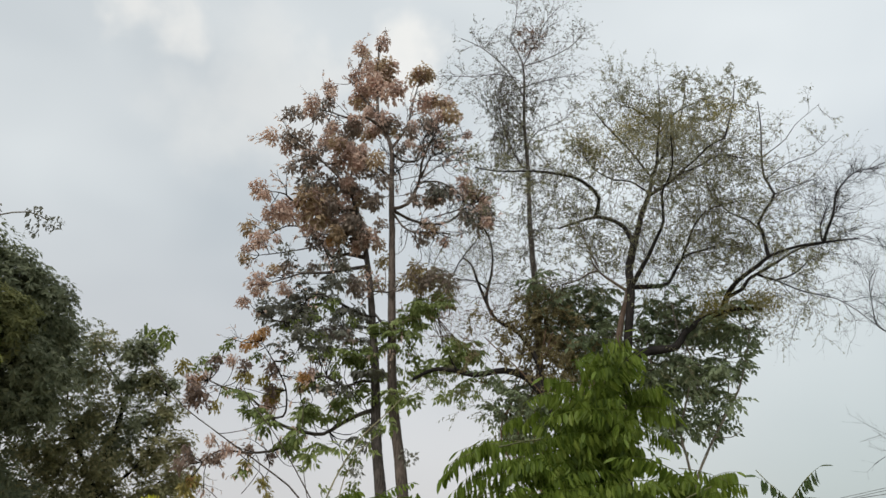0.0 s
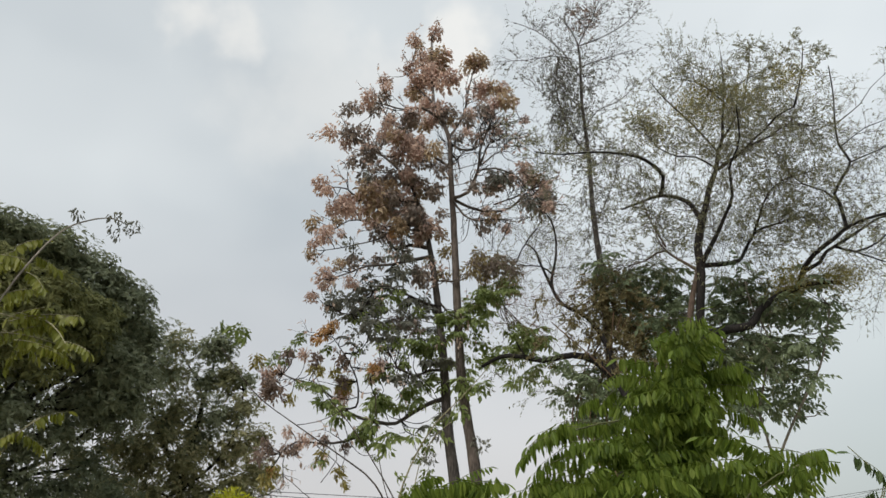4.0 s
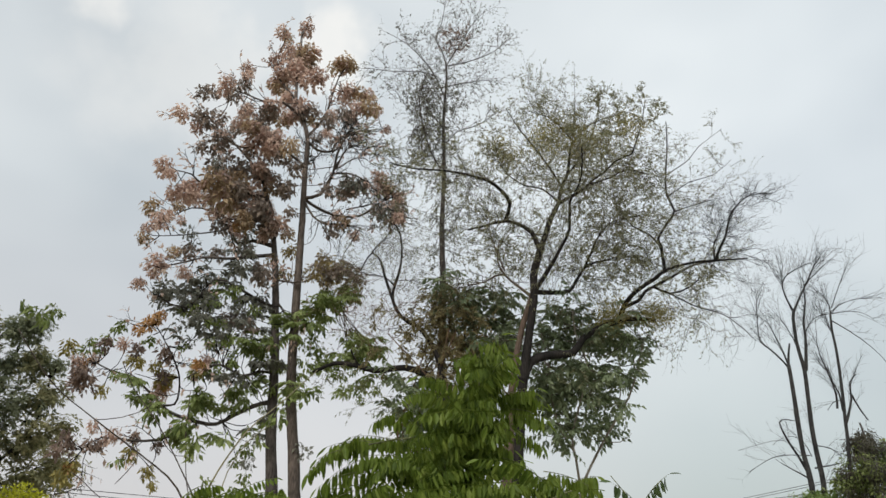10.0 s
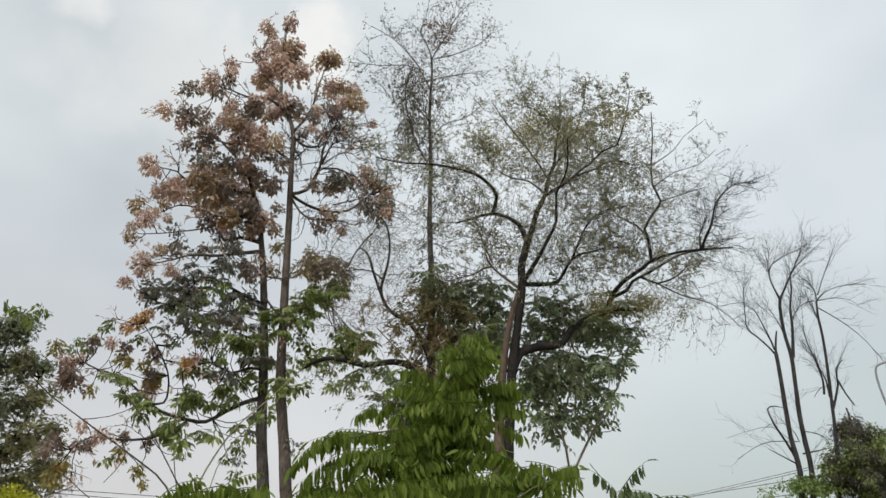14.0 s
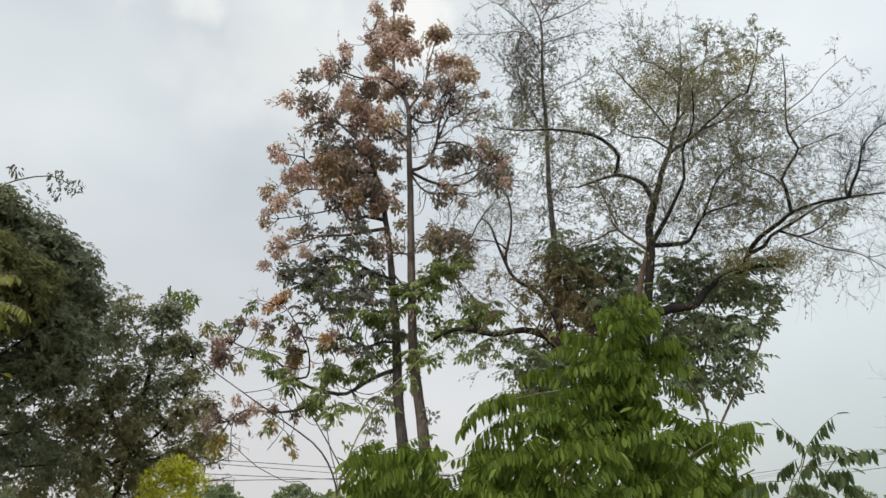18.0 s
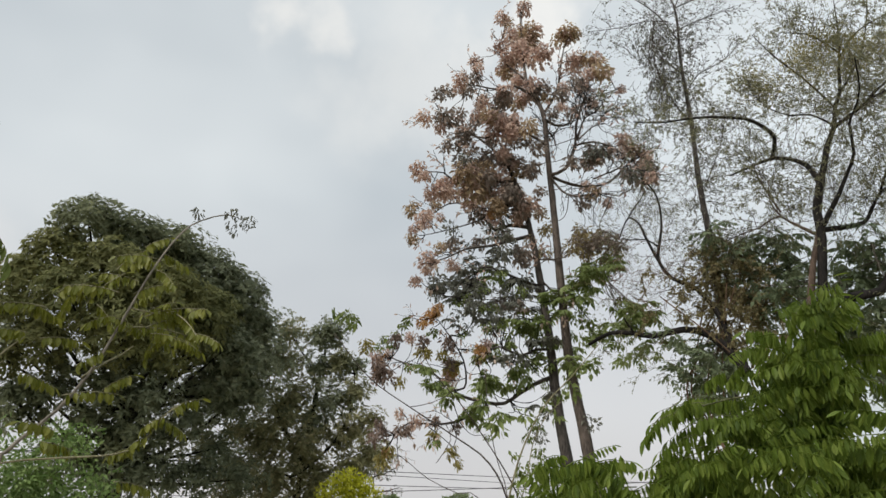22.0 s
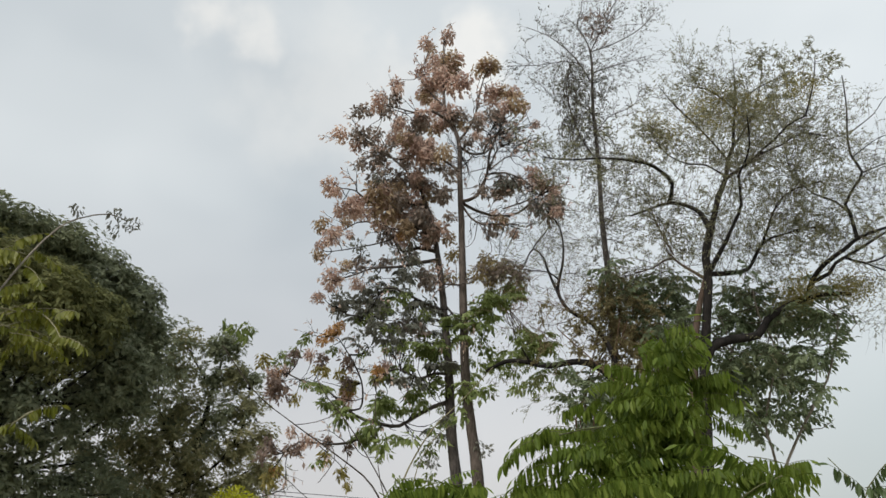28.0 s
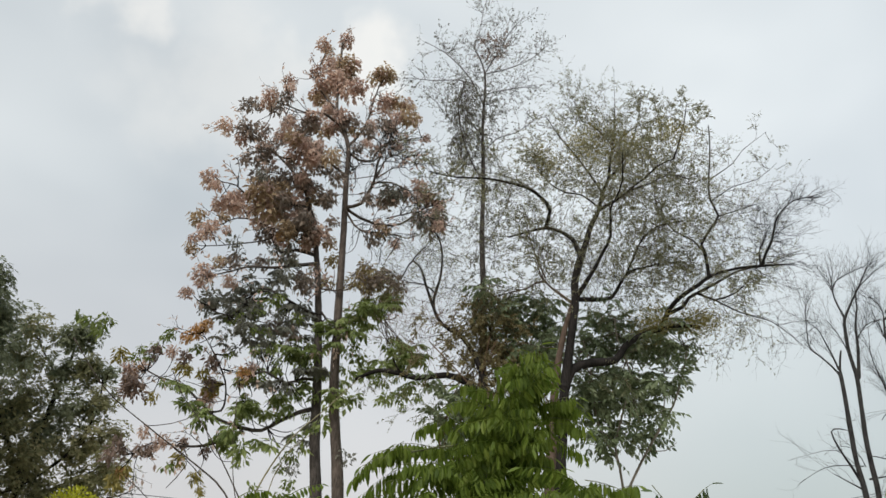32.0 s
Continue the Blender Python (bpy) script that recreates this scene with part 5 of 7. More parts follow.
# ---- the dark crooked tree with a feathery crown ----
rng = np.random.default_rng(31)
dark = thing("crooked_tree", (3.55, 15.1, 0), "dark crooked tree with a wide feathery olive crown", "tree")
DARK_LIMBS = [
    ("trunk", [(0.09, -0.02, 1.97), (0.14, -0.03, 2.84), (0.19, -0.04, 3.51), (0.25, -0.06, 4.33), (0.31, -0.07, 5.06), (0.41, -0.10, 5.69), (0.51, -0.12, 6.33), (0.60, -0.14, 6.86), (0.61, -0.14, 7.41), (0.69, -0.16, 7.76), (0.78, -0.18, 8.08)], 0.135, 0.085, 0),
    ("limb", [(0.78, -0.18, 8.05), (0.70, -0.05, 8.42), (0.56, 0.08, 8.70), (0.14, 0.36, 9.01), (-0.33, 0.66, 8.99), (-0.74, 0.92, 8.95)], 0.075, 0.02, 9),
    ("limb", [(0.10, 0.40, 9.03), (0.17, 0.19, 9.39), (-0.05, 0.07, 9.65), (-0.40, -0.04, 9.84), (-0.92, -0.16, 9.90), (-1.48, -0.29, 9.89), (-2.30, -0.49, 9.77), (-2.83, -0.63, 9.80)], 0.055, 0.012, 16),
    ("limb", [(0.78, -0.18, 8.05), (0.97, -0.09, 8.57), (1.12, -0.01, 9.00), (1.35, 0.06, 9.44), (1.49, 0.15, 9.97), (1.66, 0.20, 10.33), (1.81, 0.33, 11.04), (1.96, 0.43, 11.69), (2.11, 0.60, 12.65), (2.16, 0.68, 13.10)], 0.08, 0.008, 8),
    ("limb", [(1.35, 0.06, 9.44), (1.63, -0.26, 9.52), (1.88, -0.56, 9.63), (1.99, -0.72, 9.74), (2.18, -0.96, 9.82), (2.37, -1.24, 9.98), (2.65, -1.58, 10.00)], 0.05, 0.012, 10),
    ("limb", [(1.90, -0.59, 9.65), (2.48, -0.53, 9.93), (2.95, -0.47, 10.23), (3.55, -0.41, 10.16)], 0.03, 0.010, 8),
    ("limb", [(0.64, -0.15, 7.07), (0.82, -0.35, 7.37), (0.97, -0.52, 7.63), (1.13, -0.73, 7.97), (1.27, -0.92, 8.30), (1.23, -1.15, 8.84), (1.32, -1.27, 9.04), (1.44, -1.47, 9.40), (1.40, -1.72, 9.99)], 0.06, 0.012, 13),
    ("limb", [(0.62, -0.15, 7.03), (1.07, -0.06, 7.07), (1.48, 0.02, 7.17), (1.67, 0.09, 7.42), (1.93, 0.19, 7.82), (2.20, 0.25, 8.01), (2.57, 0.31, 8.13), (3.11, 0.39, 8.35)], 0.06, 0.015, 17),
    ("limb", [(1.93, 0.19, 7.79), (2.09, -0.07, 8.24), (2.25, -0.28, 8.60), (2.53, -0.52, 8.80), (3.06, -0.93, 8.80)], 0.03, 0.010, 11),
    ("limb", [(0.30, -0.07, 5.01), (0.50, 0.02, 5.44), (0.90, 0.05, 5.62), (1.50, 0.09, 5.73), (1.77, 0.15, 6.07), (2.20, 0.19, 6.37), (2.75, 0.22, 6.59), (3.18, 0.24, 6.67), (3.61, 0.26, 6.65)], 0.125, 0.045, 3),
    ("limb", [(2.73, 0.22, 6.60), (2.81, 0.07, 6.92), (3.03, -0.14, 7.20), (3.40, -0.43, 7.44), (3.64, -0.62, 7.61), (4.14, -0.98, 7.68), (4.62, -1.35, 7.62), (5.00, -1.64, 7.56)], 0.07, 0.015, 12),
    ("limb", [(2.79, 0.10, 6.87), (3.23, 0.18, 7.11), (3.42, 0.24, 7.36), (3.88, 0.32, 7.63), (4.30, 0.39, 7.89), (4.90, 0.48, 8.24), (5.57, 0.56, 8.42)], 0.05, 0.02, 3),
    ("limb", [(3.67, 0.27, 7.50), (3.94, 0.03, 7.27), (4.29, -0.28, 7.34), (4.52, -0.53, 7.58)], 0.035, 0.010, 5),
    ("limb", [(3.58, -0.59, 7.59), (3.62, -0.45, 8.24), (3.59, -0.40, 8.47), (3.87, -0.36, 8.90), (4.12, -0.33, 9.27), (4.03, -0.21, 9.74), (4.11, -0.11, 10.37), (4.30, 0.01, 11.28), (4.42, 0.14, 12.14)], 0.045, 0.012, 11),
    ("limb", [(4.49, -1.23, 7.64), (4.53, -1.38, 7.86), (4.62, -1.57, 8.12), (4.64, -1.73, 8.40), (4.70, -1.88, 8.61), (4.92, -2.12, 8.82), (5.20, -2.42, 8.80)], 0.04, 0.006, 17),
    ("limb", [(4.47, -1.23, 7.65), (4.58, -1.07, 8.07), (4.84, -0.93, 8.49), (5.07, -0.82, 8.85)], 0.025, 0.008, 9),
    ("limb", [(3.88, 0.07, 7.32), (4.26, -0.48, 6.81), (4.63, -1.01, 6.46), (4.83, -1.47, 5.95), (4.86, -1.60, 5.79)], 0.020, 0.005, 5),
    ("limb", [(3.61, -0.45, 8.21), (3.47, -0.22, 8.64), (3.19, 0.06, 8.97), (2.95, 0.44, 9.75), (3.06, 0.73, 10.74)], 0.025, 0.008, 7),
    ("limb", [(1.92, 0.40, 11.46), (1.50, 0.18, 11.76), (1.17, 0.04, 11.88), (0.61, -0.14, 11.88)], 0.025, 0.008, 8),
    ("limb", [(1.90, 0.37, 11.36), (2.39, 0.53, 12.02), (2.93, 0.64, 12.40), (3.55, 0.74, 12.68)], 0.025, 0.008, 9),
    ("limb", [(1.35, 0.06, 9.47), (0.90, -0.11, 9.71), (0.45, -0.23, 9.69), (0.00, -0.38, 9.87), (-0.30, -0.57, 10.20)], 0.025, 0.008, 9),
    ("limb", [(-1.16, 0.24, 4.25), (-1.25, 0.40, 4.58), (-1.48, 0.62, 4.94), (-1.73, 0.84, 5.26), (-2.17, 1.14, 5.46), (-2.83, 1.51, 5.44), (-3.23, 1.74, 5.59), (-3.78, 2.04, 5.70), (-4.29, 2.34, 5.53)], 0.115, 0.04, 3),
    ("limb", [(-3.21, 1.73, 5.58), (-3.35, 1.61, 5.78), (-3.42, 1.52, 5.92)], 0.035, 0.015, 0),
    ("limb", [(-1.28, 0.42, 4.63), (-1.44, 0.70, 5.57), (-1.80, 0.98, 6.31), (-2.28, 1.23, 6.70), (-2.49, 1.39, 7.14), (-2.48, 1.45, 7.49), (-2.36, 1.52, 7.96), (-2.31, 1.61, 8.44), (-2.34, 1.71, 8.95), (-2.48, 1.81, 9.32), (-2.68, 1.93, 9.65)], 0.075, 0.014, 11),
    ("limb", [(1.49, 0.15, 9.94), (0.99, -0.02, 10.60), (0.39, -0.18, 11.26), (0.00, -0.31, 11.80)], 0.03, 0.008, 7),
    ("limb", [(1.67, 0.20, 10.33), (2.28, 0.32, 11.28), (2.68, 0.48, 12.37), (2.89, 0.63, 13.31)], 0.03, 0.008, 7),
    ("limb", [(2.64, -1.54, 10.01), (2.79, -1.85, 10.60), (2.83, -2.09, 11.11)], 0.022, 0.008, 4),
    ("limb", [(4.13, -0.11, 10.37), (4.81, -0.06, 10.91), (5.14, -0.02, 11.34), (5.90, 0.03, 11.99)], 0.014, 0.004, 4),
    ("limb", [(4.04, -0.23, 9.70), (4.40, -0.72, 9.88), (4.75, -1.17, 9.85), (5.01, -1.60, 10.05)], 0.014, 0.004, 4),
    ("limb", [(4.11, -0.33, 9.25), (4.74, -0.22, 9.54), (5.43, -0.10, 9.84)], 0.02, 0.006, 5),
    ("limb", [(5.02, -1.54, 9.91), (5.10, -1.72, 9.93), (5.16, -1.80, 9.95)], 0.006, 0.003, 0),
    ("limb", [(-2.49, 1.38, 7.15), (-2.62, 1.53, 7.55), (-2.74, 1.66, 7.96), (-2.81, 1.76, 8.27), (-3.05, 1.92, 8.58), (-3.23, 2.06, 8.33), (-3.33, 2.16, 8.12)], 0.045, 0.01, 8),
    ("limb", [(-2.47, 1.47, 7.56), (-2.73, 1.37, 7.74), (-3.18, 1.26, 7.74)], 0.025, 0.008, 4),
    ("limb", [(2.16, 0.68, 13.06), (2.20, 0.76, 13.55), (2.28, 0.89, 14.30)], 0.006, 0.003, 0),
    ("limb", [(-3.05, 1.92, 8.60), (-2.89, 2.04, 8.88), (-2.71, 2.14, 9.12), (-2.52, 2.33, 9.59)], 0.022, 0.008, 4),
]
for name, pts, r0, r1, _ in DARK_LIMBS:
    limb_part(dark, name, pts, r0, r1, BARK_DARK, 9 if name == "trunk" else 7, 0.2)
pale_line = [(-0.04, 0.32, 1.98), (0.02, 0.30, 3.09), (0.07, 0.29, 3.91), (0.14, 0.27, 4.76), (0.26, 0.25, 5.64), (0.41, 0.21, 6.36), (0.56, 0.18, 6.83), (0.69, 0.15, 7.24)]
limb_part(dark, "pale_stem", pale_line, 0.165, 0.05, BARK_PALE, 8, 0.2, "pale tan second stem", 1.3)
tw, bald = Twigs(rng), Twigs(rng)
for pts, r0, count in (
    ([(0.62, 0.16, 7.04), (0.34, 0.23, 7.28), (0.04, 0.30, 7.57), (-0.13, 0.34, 7.98), (-0.07, 0.32, 8.49)], 0.045, 16),
    ([(0.04, 0.30, 7.60), (-0.19, 0.35, 7.55), (-0.42, 0.41, 7.41), (-0.81, 0.50, 7.34)], 0.035, 12),
    ([(0.04, 0.30, 7.68), (-0.13, 0.34, 8.12), (-0.28, 0.37, 8.64), (-0.37, 0.39, 9.10)], 0.022, 12),
):
    limb_part(dark, "pale_limb", pts, r0, 0.010, BARK_PALE, 6, 0.2)
    for _ in range(count):
        q, d = along(pts, rng.uniform(0.15, 1.0))
        tw.grow(q, d * 0.5 + unit(rng) * 0.9, rng.uniform(0.5, 1.1), 0.008, 2, 0.0, 0.28, 4, 9, 3, 0.55)
for k, (name, pts, r0, r1, count) in enumerate(DARK_LIMBS):
    leafy = 0 if k in (14, 15, 16) else 4 if k in (13, 23, 27, 28, 29, 31, 32, 33, 34) else 11
    for _ in range(int(count * (3.2 if k in (5, 7, 8, 10, 11, 12, 17) else 0.8 if k in (27, 28) else 2.3))):
        share = rng.uniform(0.1, 0.72 if k == 3 else 1.0)
        q, d = along(pts, share)
        (tw if leafy and not (k == 10 and share > 0.65) else bald).grow(q, d * 0.5 + unit(rng) * 0.9 + Vector((0, 0, 0.08)), rng.uniform(0.8, 1.7) * (1.1 - 0.55 * share) * (0.6 if k in (3, 13, 14, 19, 25, 26, 27, 28) else 1.0), 0.0065, 2, 0.0, 0.36, 4, leafy, 3, 0.6)
for name, pts, r0, r1, count in DARK_LIMBS:
    if r0 < 0.01:
        tw.spots += [(Vector(pts[-1]) - unit(rng) * 0.05, unit(rng)) for _ in range(9)]
part("twig_work", tw.shape.mesh("twigs", TWIG), dark, kind="stuff")
part("bare_twig_work", bald.shape.mesh("bare_twigs", BARK_DARK), dark, "bare dark twigs", kind="stuff")
part("crown", tw.leaves("crown", LEAF_FEATHER, 0.062, 0.0165, 0.7, 0.35), dark, "feathery olive-green foliage", kind="stuff")
for p, size in zip([(1.32, 0.18, 11.74), (1.95, 0.47, 11.33), (-0.27, -0.55, 10.52), (-0.03, -0.46, 10.21), (2.50, -1.91, 10.49), (2.50, 0.06, 6.76), (2.43, 0.29, 6.55), (3.45, 0.20, 6.78), (3.89, 0.37, 6.86), (2.33, 0.21, 11.47), (0.84, -0.26, 11.04), (1.57, 0.20, 11.48), (2.02, 0.28, 10.93), (1.07, -0.14, 10.70), (2.59, 0.15, 11.12)], (0.7, 0.65, 0.5, 0.5, 0.5, 0.5, 0.45, 0.5, 0.45, 0.5, 0.5, 0.6, 0.6, 0.55, 0.55)):
    n = int((2300 if p[2] < 7.2 else 1550) * size)
    c = np.array(p) + rng.normal(size=(n, 3)) * (size * 0.42, size * 0.42, size * 0.36)
    part("olive_tuft", leaf_cloud("olive_tuft", LEAF_OLIVE, c, rng.normal(size=(n, 3)), rng.uniform(0.04, 0.08, n), rng.uniform(0.014, 0.024, n), rng), dark, "dense yellow-olive leaf tuft", kind="stuff")

hang_bunches(dark, "green_foliage", GREENB, [(-3.35, 1.74, 5.39), (-3.04, 1.32, 5.13), (-2.79, 1.68, 5.03), (-3.54, 1.77, 5.02), (-3.10, 1.80, 4.83), (-3.83, 2.12, 5.49), (-2.63, 1.44, 5.31)], rng, (0.5, 0.75), "hanging green leaf bunch", jitter=0.05)

# ---- dry creeper between the trees ----
rng = np.random.default_rng(41)
dry = thing("dry_creeper", (1.96, 16.1, 0), "tangle of dry brown creeper over bare boughs", "creeper")
cr = Twigs(rng)
for p, spread, n in (
    ((0.41, 0.00, 6.47), 0.24, 46), ((0.19, 0.00, 7.02), 0.16, 22), ((0.75, 0.00, 6.07), 0.24, 30), ((0.46, 0.00, 5.61), 0.28, 26), ((1.18, 0.00, 5.28), 0.30, 22), ((-0.07, 0.00, 5.95), 0.30, 14),
    ((0.18, 0.00, 7.44), 0.10, 10), ((0.71, 0.00, 4.91), 0.30, 10), ((-0.70, 0.00, 6.09), 0.36, 9), ((-1.20, 0.00, 6.50), 0.38, 5),
):
    for _ in range(n):
        q = Vector(p) + Vector(rng.normal(size=3)) * spread
        cr.grow(q, unit(rng) + Vector((0, 0, -0.4)), rng.uniform(0.35, 0.75), 0.007, 1, -0.05, 0.3, 6, 12)
for k in range(7):
    stem = Shape()
    stem.tube([(rng.normal(0.2, 0.25), rng.normal(0, 0.2), 0), (rng.normal(0.1, 0.2), rng.normal(0, 0.2), 2.4), (rng.normal(0, 0.35), rng.normal(0, 0.3), 4.2), (rng.normal(0, 0.6), rng.normal(0, 0.3), 6.2)], 0.03, 0.012, 5, 0.3)
    part("stem", stem.mesh("stems", TWIG_DRY), dry)
bare = Twigs(rng)
for p in [(-1.20, 0.00, 6.58), (-1.55, 0.00, 6.84), (-0.93, 0.00, 6.25), (-1.45, 0.00, 6.23), (-0.55, 0.00, 6.62), (-0.76, 0.00, 7.02), (-1.72, 0.00, 6.48)]:
    for _ in range(11):
        bare.grow(Vector(p) + Vector(rng.normal(size=3)) * 0.25, unit(rng), rng.uniform(0.4, 0.9), 0.007, 1, 0.0, 0.4, 4, 0)
part("bare_twig_work", bare.shape.mesh("bare_twigs", TWIG_DRY), dry, "bare reddish-brown twigs", kind="stuff")
part("tangle", cr.shape.mesh("tangle", TWIG), dry, kind="stuff")
part("dry_foliage", cr.leaves("dry_leaves", LEAF_WITHERED, 0.058, 0.030, 0.9, 0.5), dry, "small dry brown leaves", kind="stuff")
cr.spots = [s for s in cr.spots if rng.uniform() < 0.5]
part("olive_foliage", cr.leaves("olive_leaves", LEAF_CREEPER, 0.065, 0.034, 0.9, 0.5), dry, "small olive-green leaves", kind="stuff")

# ---- the tree with compound leaves behind it ----
rng = np.random.default_rng(51)
CLUSTER = [cluster_mesh("leaf_spray", LEAF_PALM, rng, 5, 3, 0.36, 0.15, 0.082) for _ in range(5)]
comp = thing("compound_leaf_tree", (5.6, 16.4, 0), "young green tree with drooping compound leaves", "tree")
COMP_LIMBS = [
    ("trunk", [(-0.19, 0.06, 2.01), (-0.15, 0.05, 2.73), (0.00, -0.00, 3.19), (0.38, -0.13, 3.90), (0.69, -0.23, 4.40), (1.04, -0.35, 4.98), (1.28, -0.44, 5.65), (1.46, -0.50, 6.33)], 0.06, 0.02),
    ("limb", [(-0.12, 0.04, 2.85), (-0.26, -0.15, 3.57), (-0.36, -0.27, 4.05), (-0.21, -0.56, 4.77), (-0.09, -0.84, 5.50), (-0.38, -0.99, 6.25), (-0.46, -1.12, 6.75)], 0.045, 0.012),
    ("limb", [(0.03, -0.01, 3.24), (0.66, 0.32, 4.16), (1.07, 0.53, 4.81), (1.39, 0.90, 5.82), (1.41, 1.26, 6.66)], 0.03, 0.010),
    ("limb", [(-0.29, -0.19, 3.69), (-0.62, -0.27, 4.17), (-0.83, -0.42, 4.78), (-0.93, -0.64, 5.52), (-1.14, -0.82, 6.26)], 0.03, 0.010),
    ("limb", [(0.56, 0.26, 4.02), (1.01, 0.35, 4.04), (1.34, 0.43, 4.26)], 0.02, 0.008),
    ("limb", [(1.28, -0.44, 5.65), (1.49, -0.67, 5.87), (1.67, -0.89, 6.10)], 0.015, 0.007),
    ("limb", [(-0.93, -0.64, 5.52), (-1.36, -0.04, 6.33), (-1.81, 0.44, 6.88), (-2.55, 1.12, 7.36), (-3.09, 1.58, 7.63)], 0.03, 0.010),
]
for name, pts, r0, r1 in COMP_LIMBS:
    limb_part(comp, name, pts, r0 * 0.75, r1, CANE_GREY, 6)
sprays = []
for corner, n in (
    ([(-1.20, -0.10, 7.20), (0.30, 0.02, 7.48), (1.64, -0.05, 6.98), (1.84, 0.04, 6.31), (1.44, 0.05, 5.18), (0.90, -0.17, 4.78), (-0.01, -0.20, 4.68), (-1.11, 0.14, 5.78)], 108),
    ([(-1.24, -0.10, 5.72), (0.08, -0.11, 5.77), (1.13, 0.20, 5.06), (0.82, -0.01, 3.95), (0.04, 0.14, 3.76), (-0.89, -0.01, 3.59), (-1.16, 0.06, 4.16)], 70),
    ([(-3.76, -0.14, 7.40), (-2.65, 0.05, 7.53), (-1.43, 0.15, 7.20), (-1.49, 0.01, 5.80), (-2.57, 0.10, 5.64), (-3.41, 0.07, 6.77)], 48),
    ([(-4.48, 0.20, 5.35), (-3.52, 0.20, 5.28), (-3.20, 0.20, 4.50), (-3.31, 0.20, 3.88), (-4.06, 0.20, 3.88), (-4.58, 0.20, 4.57)], 52),
    ([(-2.76, 0.20, 7.47), (-1.49, 0.20, 7.65), (-1.60, 0.20, 5.52), (-2.67, 0.20, 5.53)], 40),
):
    for _ in range(n):
        q = inside(corner, rng) + Vector((0, rng.normal(0, 0.6), 0))
        part("leaf_spray", CLUSTER[int(rng.integers(5))], comp, "", q, any_turn(rng, 0.8), rng.uniform(0.75, 1.2), kind="stuff")
        sprays.append(q)
twig = Shape()
reach_out(twig, sprays, [pts for name, pts, r0, r1 in COMP_LIMBS], rng, 0.009, 2.2)
part("twig_work", twig.mesh("twigs", BARK_GREY), comp, kind="stuff")

# ---- fresh green shrub close by ----
rng = np.random.default_rng(61)
FROND = [frond_mesh("frond", LEAF_NEAR, rng, 0.34, 11, 0.084, 0.027, 0.3, 5.0) for _ in range(6)]
NEAR_LEAFLET = [leaflet_mesh("leaflet", LEAF_NEAR, rng, 0.082, 0.030) for _ in range(4)]
NEAR_STALK = stalk_mesh("stalk", CANE_GREEN, 0.36, 0.0035)
bush = thing("green_shrub", (0.75, 3.9, 0), "fresh green shrub with hanging feather-like leaves", "shrub")


# patches of the crown (four corners each) and how many fronds fill them
TOP = [
    ([(-1.31, -0.05, 1.85), (-0.84, -0.14, 1.90), (-0.90, -0.13, 1.68), (-1.22, -0.07, 1.62)], 56),
    ([(-0.69, -0.07, 1.83), (-0.27, -0.15, 1.90), (-0.28, -0.15, 1.63), (-0.76, -0.06, 1.62)], 80),
    ([(0.10, -0.02, 2.03), (0.57, -0.11, 1.94), (0.62, -0.12, 1.63), (0.09, -0.02, 1.68)], 90),
    ([(-0.29, -0.25, 1.91), (0.22, -0.35, 1.93), (0.30, -0.36, 1.58), (-0.44, -0.22, 1.58)], 84),
    ([(-1.28, -0.06, 1.63), (0.54, -0.41, 1.65), (0.51, -0.40, 1.44), (-1.27, -0.06, 1.42)], 60),
    ([(-0.05, 0.05, 2.37), (0.12, 0.05, 2.42), (0.11, 0.05, 2.24), (-0.06, 0.05, 2.21)], 24),
    ([(0.12, 0.05, 2.42), (0.25, 0.05, 2.46), (0.25, 0.05, 2.34), (0.12, 0.05, 2.29)], 14),
    ([(-0.12, 0.05, 2.21), (0.15, 0.05, 2.25), (0.13, 0.05, 2.01), (-0.20, 0.05, 1.98)], 44),
    ([(-0.39, 0.05, 2.08), (-0.17, 0.05, 2.15), (-0.17, 0.05, 2.00), (-0.38, 0.05, 1.98)], 18),
    ([(0.02, 0.05, 2.51), (0.13, 0.05, 2.68), (0.22, 0.05, 2.70), (0.22, 0.05, 2.38)], 22),
    ([(-0.27, 0.05, 2.30), (-0.01, 0.05, 2.45), (0.19, 0.05, 2.38), (0.15, 0.05, 2.18)], 40),
]
for corner, n in TOP:
    c = np.array(corner)
    for _ in range(n):
        s, t = rng.uniform(size=2)
        q = (c[0] * (1 - s) + c[1] * s) * (1 - t) + (c[3] * (1 - s) + c[2] * s) * t
        q = Vector(q) + Vector((0, rng.uniform(-0.25, 0.35), 0))
        yaw = rng.uniform(0, 2 * math.pi)
        part("frond", FROND[int(rng.integers(6))], bush, "", q - Vector((math.cos(yaw), math.sin(yaw), 0)) * 0.18, Euler((rng.normal(0, 0.25), rng.normal(0.2, 0.35), yaw)), rng.uniform(0.7, 1.1), kind="stuff")
